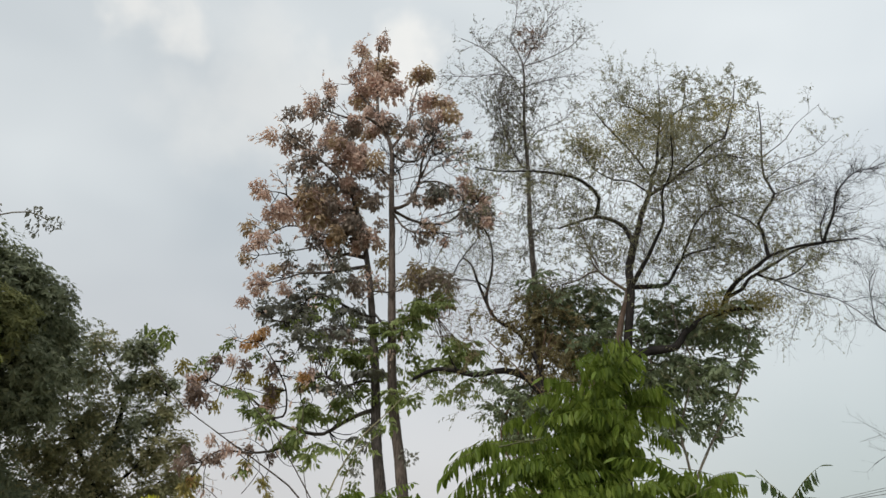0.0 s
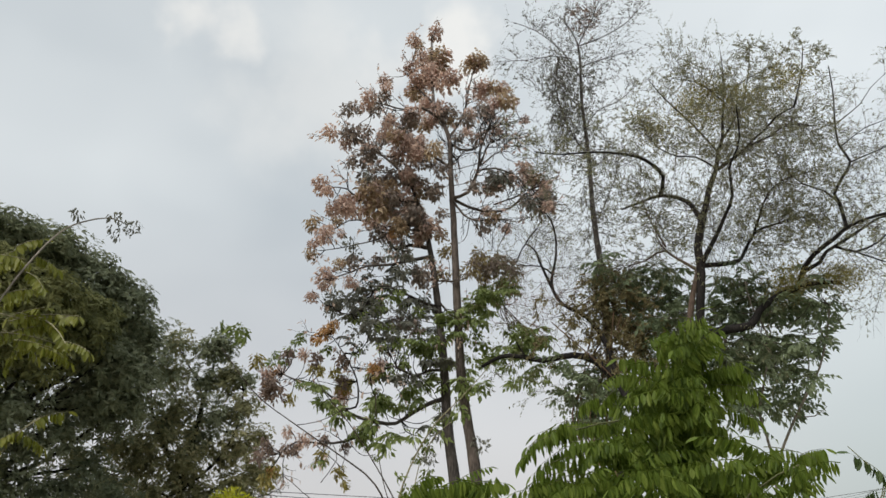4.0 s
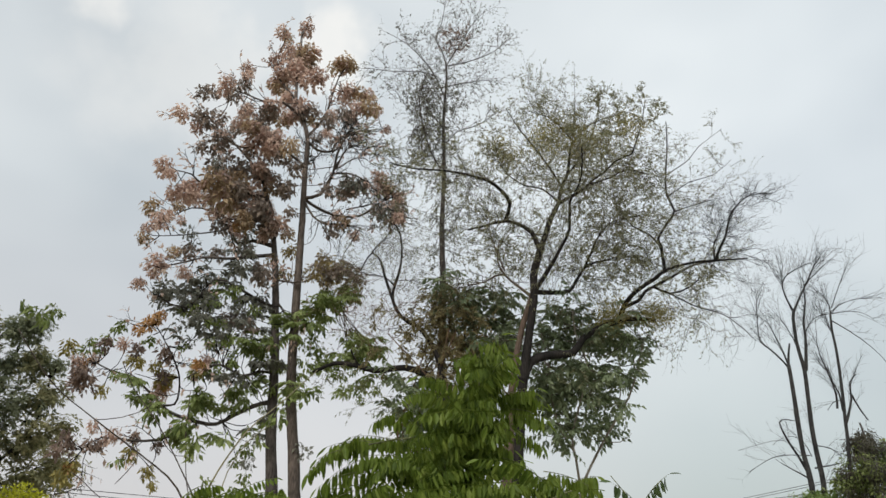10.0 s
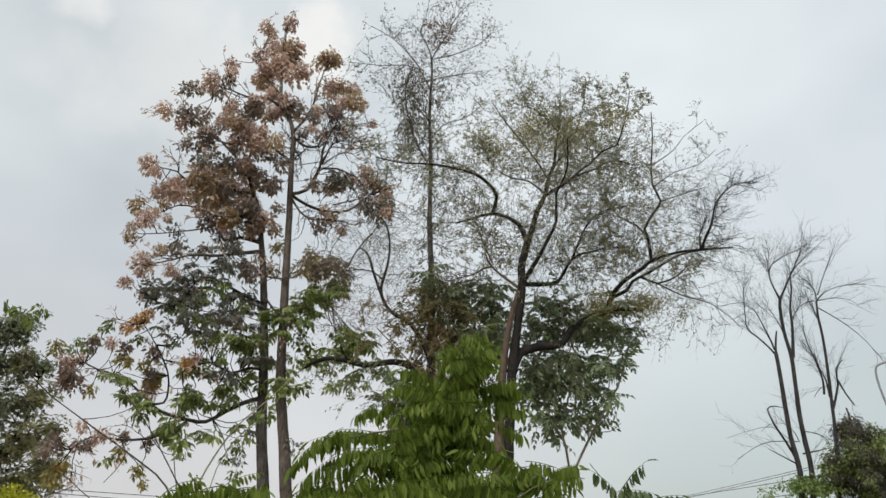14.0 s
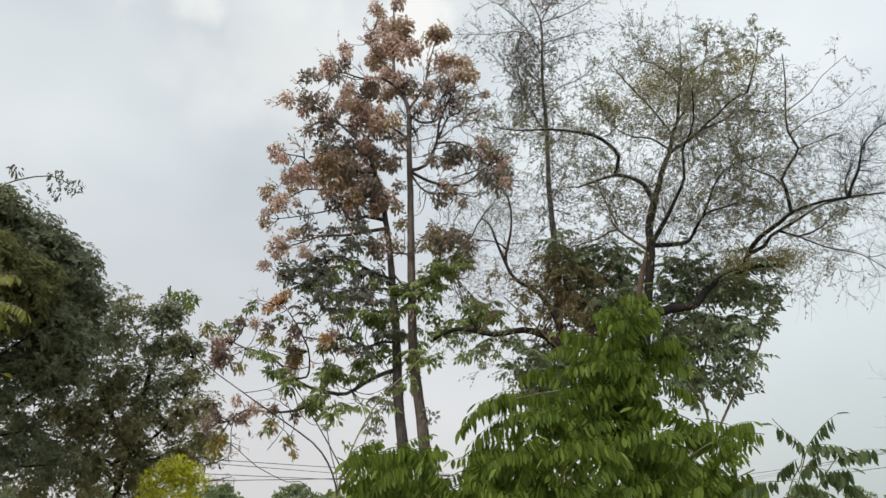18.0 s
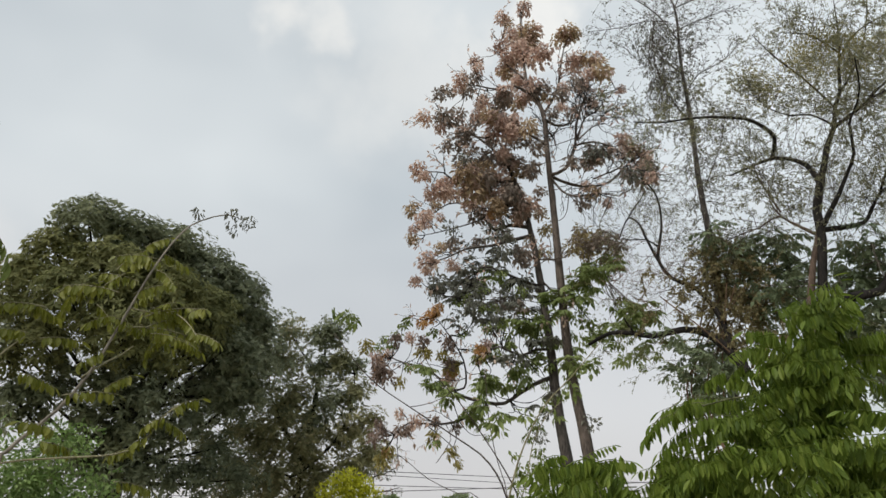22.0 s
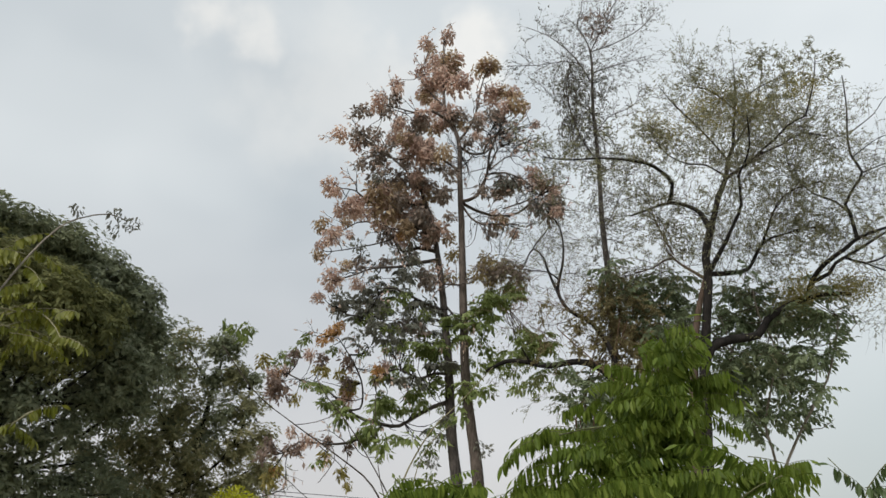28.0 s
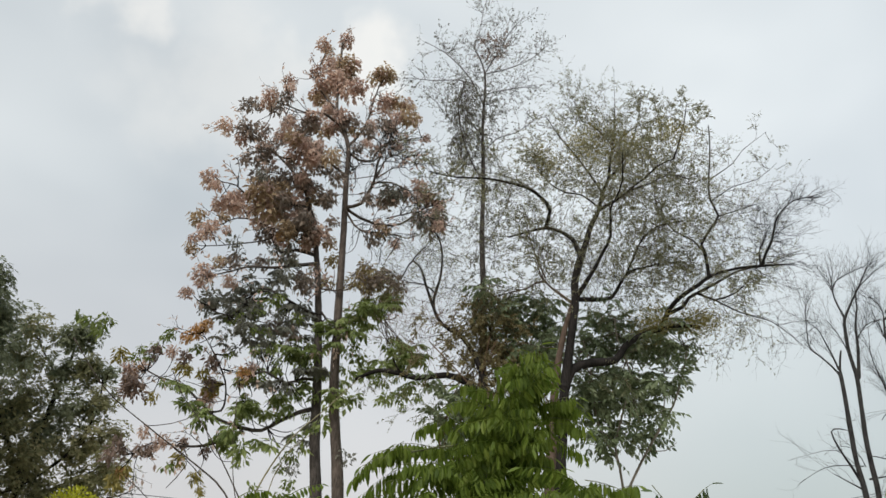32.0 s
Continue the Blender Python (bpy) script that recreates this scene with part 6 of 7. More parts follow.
for a in (
    [(-0.25, -0.05, 2.16), (-0.73, 0.06, 2.05)], [(-0.21, 0.04, 2.07), (-0.67, 0.13, 1.94)], [(-0.41, -0.02, 1.93), (-0.74, 0.04, 1.88)], [(-0.45, -0.01, 2.14), (-0.68, 0.03, 2.13)],
    [(-0.20, -0.06, 2.01), (-0.59, 0.01, 1.98)], [(-0.53, -0.10, 1.89), (-0.76, -0.06, 1.77)], [(0.44, -0.09, 2.01), (0.69, -0.13, 1.95)], [(0.41, -0.08, 1.95), (0.65, -0.13, 1.84)],
    [(-0.25, 0.15, 2.16), (-0.43, 0.19, 2.20)], [(0.52, 0.00, 1.71), (0.77, -0.05, 1.71)], [(0.49, 0.01, 1.68), (0.73, -0.04, 1.63)], [(-0.40, 0.03, 2.14), (-0.73, -0.01, 2.07)],
    [(-0.56, 0.19, 2.18), (-0.78, 0.04, 2.00)], [(-0.44, -0.05, 2.06), (-0.66, 0.05, 1.98)], [(-0.52, -0.08, 1.98), (-0.72, -0.09, 1.91)], [(-0.31, 0.19, 2.17), (-0.56, 0.05, 2.19)],
    [(-0.25, -0.04, 2.05), (-0.52, -0.11, 2.07)], [(-0.36, 0.10, 1.92), (-0.60, 0.05, 1.86)], [(-0.51, 0.06, 1.86), (-0.75, -0.09, 1.74)], [(0.61, -0.00, 1.96), (0.70, -0.17, 2.00)],
    [(-0.64, -0.05, 1.88), (-0.72, 0.04, 1.82)], [(-0.07, 0.00, 2.36), (-0.18, -0.05, 2.31)], [(0.02, 0.00, 2.42), (0.11, -0.05, 2.50)], [(0.14, 0.00, 2.41), (0.24, -0.05, 2.49)],
    [(0.28, 0.00, 2.43), (0.48, -0.05, 2.39)], [(0.29, 0.00, 2.34), (0.47, -0.05, 2.31)], [(0.16, 0.00, 2.61), (0.26, -0.05, 2.72)], [(-0.06, 0.00, 2.48), (-0.22, -0.05, 2.50)],
    [(0.13, 0.05, 2.22), (0.30, 0.00, 2.24)], [(0.12, 0.05, 2.13), (0.30, 0.00, 2.14)], [(0.09, 0.05, 2.05), (0.29, 0.00, 2.05)], [(0.15, 0.05, 2.27), (0.29, 0.00, 2.31)], [(0.22, 0.05, 2.41), (0.44, 0.00, 2.48)], [(0.23, 0.05, 2.37), (0.44, 0.00, 2.40)],
    [(0.06, 0.00, 2.54), (0.22, -0.05, 2.75)], [(-0.00, 0.00, 2.47), (0.09, -0.05, 2.65)], [(0.10, 0.00, 2.60), (0.23, -0.05, 2.66)], [(-0.23, 0.00, 2.34), (-0.34, -0.05, 2.25)], [(-0.13, 0.00, 2.40), (-0.25, -0.05, 2.40)], [(0.12, 0.00, 2.51), (0.26, -0.05, 2.56)],
    [(0.29, 0.00, 2.31), (0.47, -0.05, 2.29)], [(0.30, 0.00, 2.22), (0.45, -0.05, 2.16)], [(0.24, 0.00, 2.08), (0.40, -0.05, 2.03)], [(0.27, 0.00, 2.42), (0.41, -0.05, 2.44)], [(-0.51, 0.00, 2.18), (-0.63, -0.05, 2.08)], [(-0.32, 0.00, 2.30), (-0.46, -0.05, 2.24)],
):
    stalk_frond("frond", bush, NEAR_LEAFLET, NEAR_STALK, a[0], a[1], rng, 10, 0.36, 1.0, 4.0)
for pts in ([(-0.19, 0.04, 0.94), (-0.20, 0.04, 1.42), (-0.12, 0.02, 1.85), (0.03, -0.01, 2.26), (0.14, -0.03, 2.53)], [(-0.25, -0.05, 0.96), (-0.41, -0.02, 1.42), (-0.53, 0.00, 1.71), (-0.70, 0.03, 1.85)], [(-0.23, -0.06, 0.96), (0.04, -0.11, 1.42), (0.31, -0.16, 1.78), (0.55, -0.21, 1.91)], [(-0.21, 0.04, 0.94), (-0.25, 0.05, 1.58), (-0.34, 0.07, 1.91), (-0.51, 0.10, 2.10)], [(-0.32, -0.14, 0.97), (-0.71, -0.07, 1.42), (-0.99, -0.01, 1.68), (-1.17, 0.02, 1.83)]):
    limb_part(bush, "stem", pts, 0.016, 0.004, CANE_GREEN, 6, 0.1)

# long leafy shoots beside the shrub
shoot = thing("leafy_shoot", (1.55, 3.1, 0), "green leafy shoots with oval leaves hanging in rows", "shrub")
SPRIG_LEAF = [leaflet_mesh("leaflet", LEAF_DEEP, rng, 0.080, 0.038) for _ in range(4)]
SPRIG_STALK = stalk_mesh("stalk", CANE_GREEN, 0.30, 0.003)
for a in ([(-0.12, 0.06, 1.81), (-0.21, 0.11, 1.92)], [(-0.10, 0.05, 1.83), (-0.01, 0.00, 1.95)], [(-0.12, 0.06, 1.82), (0.01, -0.01, 1.82)], [(-0.26, 0.02, 1.68), (-0.40, 0.09, 1.66)], [(-0.23, 0.00, 1.68), (-0.11, -0.06, 1.64)],
          [(-0.14, 0.07, 1.74), (-0.00, 0.00, 1.70)], [(-0.15, 0.08, 1.77), (-0.22, 0.11, 1.73)], [(-0.27, -0.09, 1.62), (-0.41, -0.02, 1.57)], [(-0.21, -0.12, 1.62), (-0.08, -0.18, 1.59)], [(-0.03, 0.01, 1.77), (0.11, -0.06, 1.81)],
          [(-0.19, -0.02, 1.69), (-0.15, -0.04, 1.61)], [(-0.05, 0.14, 1.70), (0.06, 0.08, 1.74)], [(-0.23, 0.23, 1.62), (-0.31, 0.27, 1.62)], [(-0.03, 0.13, 1.80), (-0.10, 0.16, 1.74)], [(-0.01, 0.12, 1.69), (0.08, 0.07, 1.65)]):
    stalk_frond("sprig", shoot, SPRIG_LEAF, SPRIG_STALK, a[0], a[1], rng, 7, 0.30, 0.74, 1.9)
for pts in ([(-0.35, 0.17, 1.06), (-0.27, 0.14, 1.45), (-0.17, 0.08, 1.66), (-0.11, 0.06, 1.82), (-0.03, 0.01, 1.92)], [(-0.35, 0.17, 1.06), (-0.27, 0.13, 1.45), (-0.18, 0.09, 1.69), (-0.13, 0.07, 1.79), (-0.22, 0.11, 1.94)], [(-0.33, 0.17, 1.06), (-0.22, 0.11, 1.45), (-0.10, 0.05, 1.66), (-0.01, 0.00, 1.79)]):
    limb_part(shoot, "stem", pts, 0.006, 0.002, CANE_GREEN, 5, 0.1)

# ---- thin arching canes between shrub and trees ----
rng = np.random.default_rng(71)
cane = thing("cane_shrub", (-2.05, 9.8, 0), "pale arching canes with a few hanging leaves", "shrub")
CANEB = [bunch_mesh("cane_leaves", LEAF_GREEN, rng, 9, 0.10, 0.12, 0.055, 0.9) for _ in range(4)]
for pts, r0, mat in (
    ([(0.22, 0.05, 0.81), (0.32, 0.07, 1.56), (0.42, 0.09, 1.99), (0.60, 0.13, 2.50), (0.91, 0.19, 3.04), (1.30, 0.27, 3.44), (1.75, 0.37, 3.94)], 0.024, CANE),
    ([(0.26, 0.26, 0.80), (0.43, 0.29, 1.56), (0.61, 0.33, 2.14), (0.69, 0.35, 2.52), (0.89, 0.39, 2.91), (1.16, 0.45, 3.15)], 0.018, CANE),
    ([(0.31, -0.04, 0.82), (0.39, -0.02, 1.70), (0.17, -0.07, 2.27), (-0.28, -0.16, 2.63), (-0.89, -0.29, 3.04), (-1.44, -0.40, 3.45), (-1.94, -0.51, 4.08)], 0.020, TWIG),
    ([(0.31, 0.17, 0.81), (0.48, 0.20, 1.70), (0.40, 0.19, 2.06), (0.05, 0.11, 2.66), (-0.26, 0.05, 3.12), (-0.59, -0.02, 3.51), (-0.76, -0.06, 3.83)], 0.018, TWIG),
    ([(0.32, 0.37, 0.79), (0.32, 0.37, 1.85), (0.19, 0.35, 2.37), (0.10, 0.33, 2.91), (0.07, 0.32, 3.56)], 0.010, TWIG),
    ([(0.13, 0.33, 0.86), (-0.04, 0.30, 1.84), (-0.34, 0.23, 1.92), (-0.73, 0.15, 2.11), (-1.00, 0.10, 2.33), (-1.16, 0.06, 2.44)], 0.008, TWIG),
    ([(-0.37, -0.28, 2.77), (-0.31, -0.27, 2.58), (-0.50, -0.31, 2.29)], 0.006, TWIG),
    ([(-0.86, -0.38, 3.02), (-0.57, -0.32, 3.07), (-0.28, -0.26, 3.22), (-0.17, -0.24, 3.45)], 0.006, TWIG),
):
    limb_part(cane, "cane", pts, r0, 0.005, mat, 5, 0.15)
for places in (
    [(-2.01, -0.42, 4.37), (-1.89, -0.40, 4.35), (-1.85, -0.28, 4.34), (-1.69, -0.35, 4.23), (-0.52, -0.11, 2.57), (0.30, 0.06, 2.69), (0.26, 0.05, 2.84), (0.42, 0.09, 2.35), (0.61, 0.13, 2.06), (0.72, 0.15, 1.92), (0.83, 0.17, 2.28), (0.57, 0.12, 2.20), (0.75, 0.16, 2.06), (0.67, 0.24, 1.77), (0.22, 0.05, 2.80), (0.64, 0.13, 2.88), (0.91, 0.19, 3.04), (1.14, 0.24, 3.20), (1.38, 0.29, 3.44), (0.06, 0.01, 3.10)],
    [(0.53, 0.11, 1.84), (0.61, 0.13, 1.70), (0.75, 0.16, 1.77), (0.90, 0.19, 1.84), (0.42, 0.09, 1.77), (0.83, 0.17, 1.67), (1.30, 0.27, 3.12), (1.54, 0.32, 3.52), (1.06, 0.22, 2.88), (1.26, 0.26, 3.32)],
):
    hang_bunches(cane, "foliage", CANEB, places, rng, (0.8, 1.3), jitter=0.05)

# ---- leafy shoots close on the other side ----
rng = np.random.default_rng(81)
left = thing("tall_shoot", (-4.6, 3.4, 0), "tall woody shoots with yellow-green feather-like leaves", "shrub")
SHOOT_LEAF = [leaflet_mesh("leaflet", LEAF_SHOOT, rng, 0.088, 0.044) for _ in range(4)]
ROUND_LEAF = [leaflet_mesh("round_leaflet", LEAF_GREEN, rng, 0.13, 0.10) for _ in range(3)]
SHOOT_STALK = stalk_mesh("stalk", CANE, 0.36, 0.004)
for pts, r0, r1, mat in (
    ([(0.53, 0.72, 1.01), (0.48, 0.65, 1.68), (0.45, 0.61, 2.03), (0.39, 0.52, 2.40), (0.32, 0.44, 2.73), (0.26, 0.36, 3.00), (0.21, 0.28, 3.31)], 0.024, 0.010, BARK_DEAD),
    ([(0.21, 0.28, 3.31), (0.18, 0.25, 3.47), (0.17, 0.24, 3.64), (0.17, 0.22, 3.86), (0.15, 0.20, 4.03), (0.14, 0.19, 4.21), (0.11, 0.15, 4.41)], 0.010, 0.003, TWIG),
    ([(0.33, 0.78, 1.83), (0.35, 0.81, 2.05), (0.51, 1.03, 2.36), (0.62, 1.17, 2.65), (0.70, 1.28, 2.98), (0.80, 1.42, 3.44), (0.87, 1.51, 3.70), (0.95, 1.62, 3.94), (1.03, 1.74, 4.08), (1.17, 1.92, 4.20), (1.27, 2.05, 4.18)], 0.024, 0.0045, CANE_GREY),
    ([(0.61, 0.48, 1.84), (0.61, 0.48, 1.95), (0.81, 0.76, 2.00), (1.03, 1.05, 2.04), (1.14, 1.20, 2.13), (1.21, 1.30, 2.32), (1.27, 1.38, 2.41)], 0.014, 0.005, CANE),
    ([(0.59, 1.13, 2.61), (0.68, 1.26, 2.75), (0.74, 1.34, 2.82), (0.79, 1.40, 2.90)], 0.010, 0.004, CANE),
    ([(0.36, 0.49, 2.57), (0.42, 0.57, 2.71), (0.48, 0.65, 2.82)], 0.009, 0.004, CANE),
    ([(0.75, 1.35, 3.20), (0.87, 1.52, 3.19), (0.98, 1.66, 3.24)], 0.007, 0.003, CANE),
    ([(0.29, 0.22, 3.24), (0.34, 0.30, 3.12), (0.38, 0.35, 3.15), (0.40, 0.37, 3.28), (0.40, 0.37, 3.40)], 0.007, 0.003, TWIG),
    ([(0.35, 0.31, 2.15), (0.43, 0.41, 1.95), (0.50, 0.50, 1.78), (0.53, 0.54, 1.57)], 0.014, 0.006, CANE),
):
    limb_part(left, "stem" if r0 < 0.022 else "main_stem", pts, r0, r1, mat, 6, 0.12)
for a in ([(0.82, 1.11, 3.25), (0.59, 0.79, 3.26)], [(0.54, 0.73, 3.05), (0.32, 0.44, 3.04)], [(0.75, 1.35, 3.04), (1.07, 1.78, 3.07)], [(0.82, 1.45, 3.15), (1.06, 1.78, 3.32)], [(0.66, 0.89, 2.44), (0.88, 1.19, 2.51)], [(0.99, 1.34, 2.11), (0.88, 1.18, 2.06)],
          [(1.16, 1.23, 2.18), (1.07, 1.11, 2.09)], [(1.22, 1.32, 2.33), (1.13, 1.19, 2.25)], [(1.18, 1.43, 2.40), (1.31, 1.61, 2.51)], [(0.49, 0.66, 2.85), (0.34, 0.46, 2.86)], [(0.54, 0.72, 2.82), (0.69, 0.94, 2.86)], [(0.76, 1.19, 3.09), (0.64, 1.03, 3.02)],
          [(0.63, 1.01, 3.15), (0.75, 1.19, 3.46)], [(0.77, 1.38, 3.43), (0.58, 1.13, 3.46)], [(0.84, 1.47, 3.65), (0.65, 1.22, 3.63)], [(0.42, 0.57, 2.64), (0.36, 0.49, 2.43)], [(0.47, 0.64, 2.57), (0.63, 0.85, 2.51)], [(0.62, 1.01, 2.67), (0.73, 1.15, 2.82)],
          [(0.75, 1.18, 2.52), (0.86, 1.34, 2.67)], [(0.83, 1.46, 3.01), (0.69, 1.27, 3.12)], [(0.66, 0.89, 2.20), (0.52, 0.71, 2.26)], [(0.67, 0.74, 2.11), (0.80, 0.92, 2.08)], [(0.86, 1.51, 3.71), (0.98, 1.67, 3.65)], [(0.91, 1.24, 1.87), (1.09, 1.47, 1.83)], [(0.80, 1.42, 3.08), (0.97, 1.65, 2.95)], [(0.84, 1.48, 3.23), (1.03, 1.73, 3.18)], [(0.75, 1.36, 3.32), (0.91, 1.57, 3.47)], [(0.50, 0.85, 3.20), (0.62, 1.01, 3.33)], [(0.68, 1.09, 3.35), (0.59, 0.97, 3.23)],
          [(0.91, 1.57, 2.99), (0.84, 1.48, 2.83)], [(0.98, 1.67, 3.20), (1.10, 1.82, 2.98)], [(0.38, 0.52, 3.03), (0.31, 0.42, 2.93)], [(0.47, 0.63, 3.06), (0.59, 0.79, 3.00)], [(1.20, 1.29, 2.30), (1.31, 1.43, 2.23)],
          [(0.66, 1.59, 3.20), (1.00, 1.55, 3.31)], [(0.83, 1.46, 3.06), (0.99, 1.75, 3.22)], [(0.93, 1.40, 2.99), (1.16, 1.60, 2.97)], [(0.75, 1.76, 3.29), (1.34, 1.43, 3.01)], [(0.56, 1.62, 3.32), (0.80, 1.65, 3.46)], [(1.13, 1.42, 2.94), (1.31, 1.55, 2.86)], [(0.87, 1.68, 3.16), (0.76, 1.58, 2.90)], [(1.02, 1.69, 3.20), (1.38, 1.46, 3.20)], [(1.23, 1.49, 2.99), (1.52, 1.44, 2.91)], [(0.36, 1.60, 3.64), (0.49, 1.77, 3.90)], [(0.44, 1.64, 3.70), (0.72, 1.71, 3.74)], [(0.65, 1.55, 3.80), (0.76, 1.70, 3.95)], [(0.12, 1.44, 3.41), (-0.08, 1.52, 3.25)], [(0.15, 1.67, 3.37), (0.37, 1.69, 3.15)], [(0.78, 1.57, 3.59), (1.06, 1.44, 3.42)]):
    stalk_frond("frond", left, SHOOT_LEAF, SHOOT_STALK, a[0], a[1], rng, 8, 0.36, 1.0, 1.5)
for a in ([(0.39, 0.36, 3.47), (0.30, 0.23, 3.37)], [(0.38, 0.34, 3.48), (0.45, 0.44, 3.30)], [(0.29, 0.22, 3.43), (0.21, 0.11, 3.29)], [(0.19, 0.09, 4.38), (0.27, 0.19, 4.24)], [(0.24, 0.16, 4.27), (0.32, 0.27, 4.10)], [(0.19, 0.09, 4.38), (0.12, -0.00, 4.22)], [(0.20, 0.10, 4.41), (0.27, 0.20, 4.38)],
          [(0.34, 0.29, 2.59), (0.39, 0.36, 2.41)], [(0.41, 0.38, 2.16), (0.44, 0.43, 1.98)]):
    stalk_frond("round_leaf_frond", left, ROUND_LEAF, SHOOT_STALK, a[0], a[1], rng, 3, 0.36, 1.0, 1.2)
SMALL = [bunch_mesh("tip_leaves", LEAF_DARK, rng, 8, 0.055, 0.06, 0.026, 1.0) for _ in range(3)]
hang_bunches(left, "tip_foliage", SMALL, [(1.00, 1.68, 4.14), (1.02, 1.72, 4.14), (1.19, 1.94, 4.22), (1.22, 1.98, 4.23), (1.18, 1.93, 4.11), (1.20, 1.96, 4.06), (1.23, 2.00, 4.13), (1.26, 2.04, 4.16), (1.28, 2.07, 4.13), (1.30, 2.10, 4.12), (1.23, 2.00, 4.04), (1.26, 2.04, 4.20), (1.32, 2.12, 4.21)], rng, (0.6, 1.0))

# ---- the broad dark tree ----
rng = np.random.default_rng(91)
broad = thing("broad_tree", (-14.1, 18.1, 0), "large rounded dark green tree with dense hanging leaves", "tree")
trunk_line = [(0.1, 0, -0.2), (0.0, 0, 1.0), (-0.1, 0.1, 2.2), (0.1, 0, 3.6), (0.0, 0.1, 5.4), (-0.3, 0.0, 7.4)]
limb_part(broad, "trunk", trunk_line, 0.42, 0.12, BARK_DARK, 10)
# rounded masses of the crown (place and radius), then the looser hanging ones below, then those at the back
UPPER = [(-0.05, -2.46, 9.37, 0.98), (-0.61, -2.83, 8.45, 0.87), (0.56, -1.38, 9.36, 0.89), (1.12, -0.32, 9.13, 1.01), (1.83, 0.81, 8.78, 0.99), (2.36, 1.78, 8.36, 0.94), (2.52, 2.37, 7.55, 0.73), (-1.04, -3.20, 7.64, 0.79), (1.00, -2.53, 7.81, 1.05), (1.89, -1.42, 7.40, 1.13), (2.40, 0.00, 7.15, 1.03), (0.47, -3.22, 6.94, 1.00), (-1.04, -3.41, 6.64, 0.71), (1.39, -2.46, 6.22, 1.02), (2.00, -1.21, 6.14, 0.99), (2.46, 0.98, 6.41, 0.94), (-0.34, -3.07, 5.91, 0.73), (-1.18, -3.21, 5.49, 0.45)]
LOWER = [(0.53, -1.56, 5.07, 0.84), (1.45, -1.05, 4.80, 0.97), (0.77, -0.91, 3.85, 0.90), (1.43, 0.06, 3.93, 0.80), (0.22, -1.65, 4.17, 0.62), (1.91, 1.13, 5.27, 0.59), (0.93, -0.18, 2.85, 0.92), (0.25, -0.96, 2.90, 0.74), (1.52, 0.71, 2.80, 0.68), (2.28, 1.89, 4.93, 0.70), (2.08, 1.94, 3.67, 0.56), (-0.32, -2.24, 4.86, 0.49), (-1.36, -2.64, 4.71, 0.50), (-0.96, -2.16, 4.16, 0.43), (1.75, 0.93, 4.41, 0.65), (1.89, 1.42, 2.91, 0.73), (2.59, 2.53, 2.78, 0.67), (2.46, 1.60, 5.75, 0.70), (2.78, 2.35, 5.23, 0.57), (-0.18, -2.55, 5.55, 0.58), (-0.19, -1.64, 3.45, 0.59), (-0.70, -2.29, 4.73, 0.52), (-1.04, -2.63, 4.84, 0.52), (-1.30, -2.77, 4.18, 0.43), (-0.68, -1.74, 2.74, 0.60), (-1.03, -3.50, 6.01, 0.55)]
BEHIND = [(-1.50, 2.20, 8.60, 1.60), (0.60, 2.80, 8.20, 1.70), (2.20, 3.20, 7.20, 1.50), (0.20, 1.00, 9.40, 1.50), (2.60, 2.00, 6.00, 1.50), (-1.20, 1.80, 6.60, 1.60), (1.00, 2.60, 5.60, 1.60)]
for group_of, density, under, wide in ((UPPER, 30, 0.5, 1.05), (LOWER, 18, 0.8, 1.25), (BEHIND, 18, 0.6, 1.1)):
    for x, y, z, r in group_of:
        start, d = along(trunk_line, rng.uniform(0.5, 0.8) if z > 5 else rng.uniform(0.35, 0.6))
        limb_part(broad, "bough", [start, start.lerp(Vector((x, y, z)), 0.5) + unit(rng) * 0.25 + Vector((0, 0, -0.15)), (x, y, z)], 0.09, 0.02, BARK_DARK, 6, 0.4)
        leaf = LEAF_YOUNG if group_of is UPPER and (z < 8.6 and x > -1.2 and y < 0.8 or rng.uniform() < 0.15) else LEAF_ASHY if x > 1.5 or group_of is LOWER and x > 0.9 else LEAF_MANGO
        cloud = rosette_cloud("crown_lobe", leaf, (x, y, z), (r * wide, r * wide, r * wide * 0.92), int(density * 4 * math.pi * r * r), rng, 9, 0.21, 0.062, 0.4, 0.5 if group_of is UPPER else 0.1, under)
        part("crown_lobe", cloud, broad, kind="stuff")

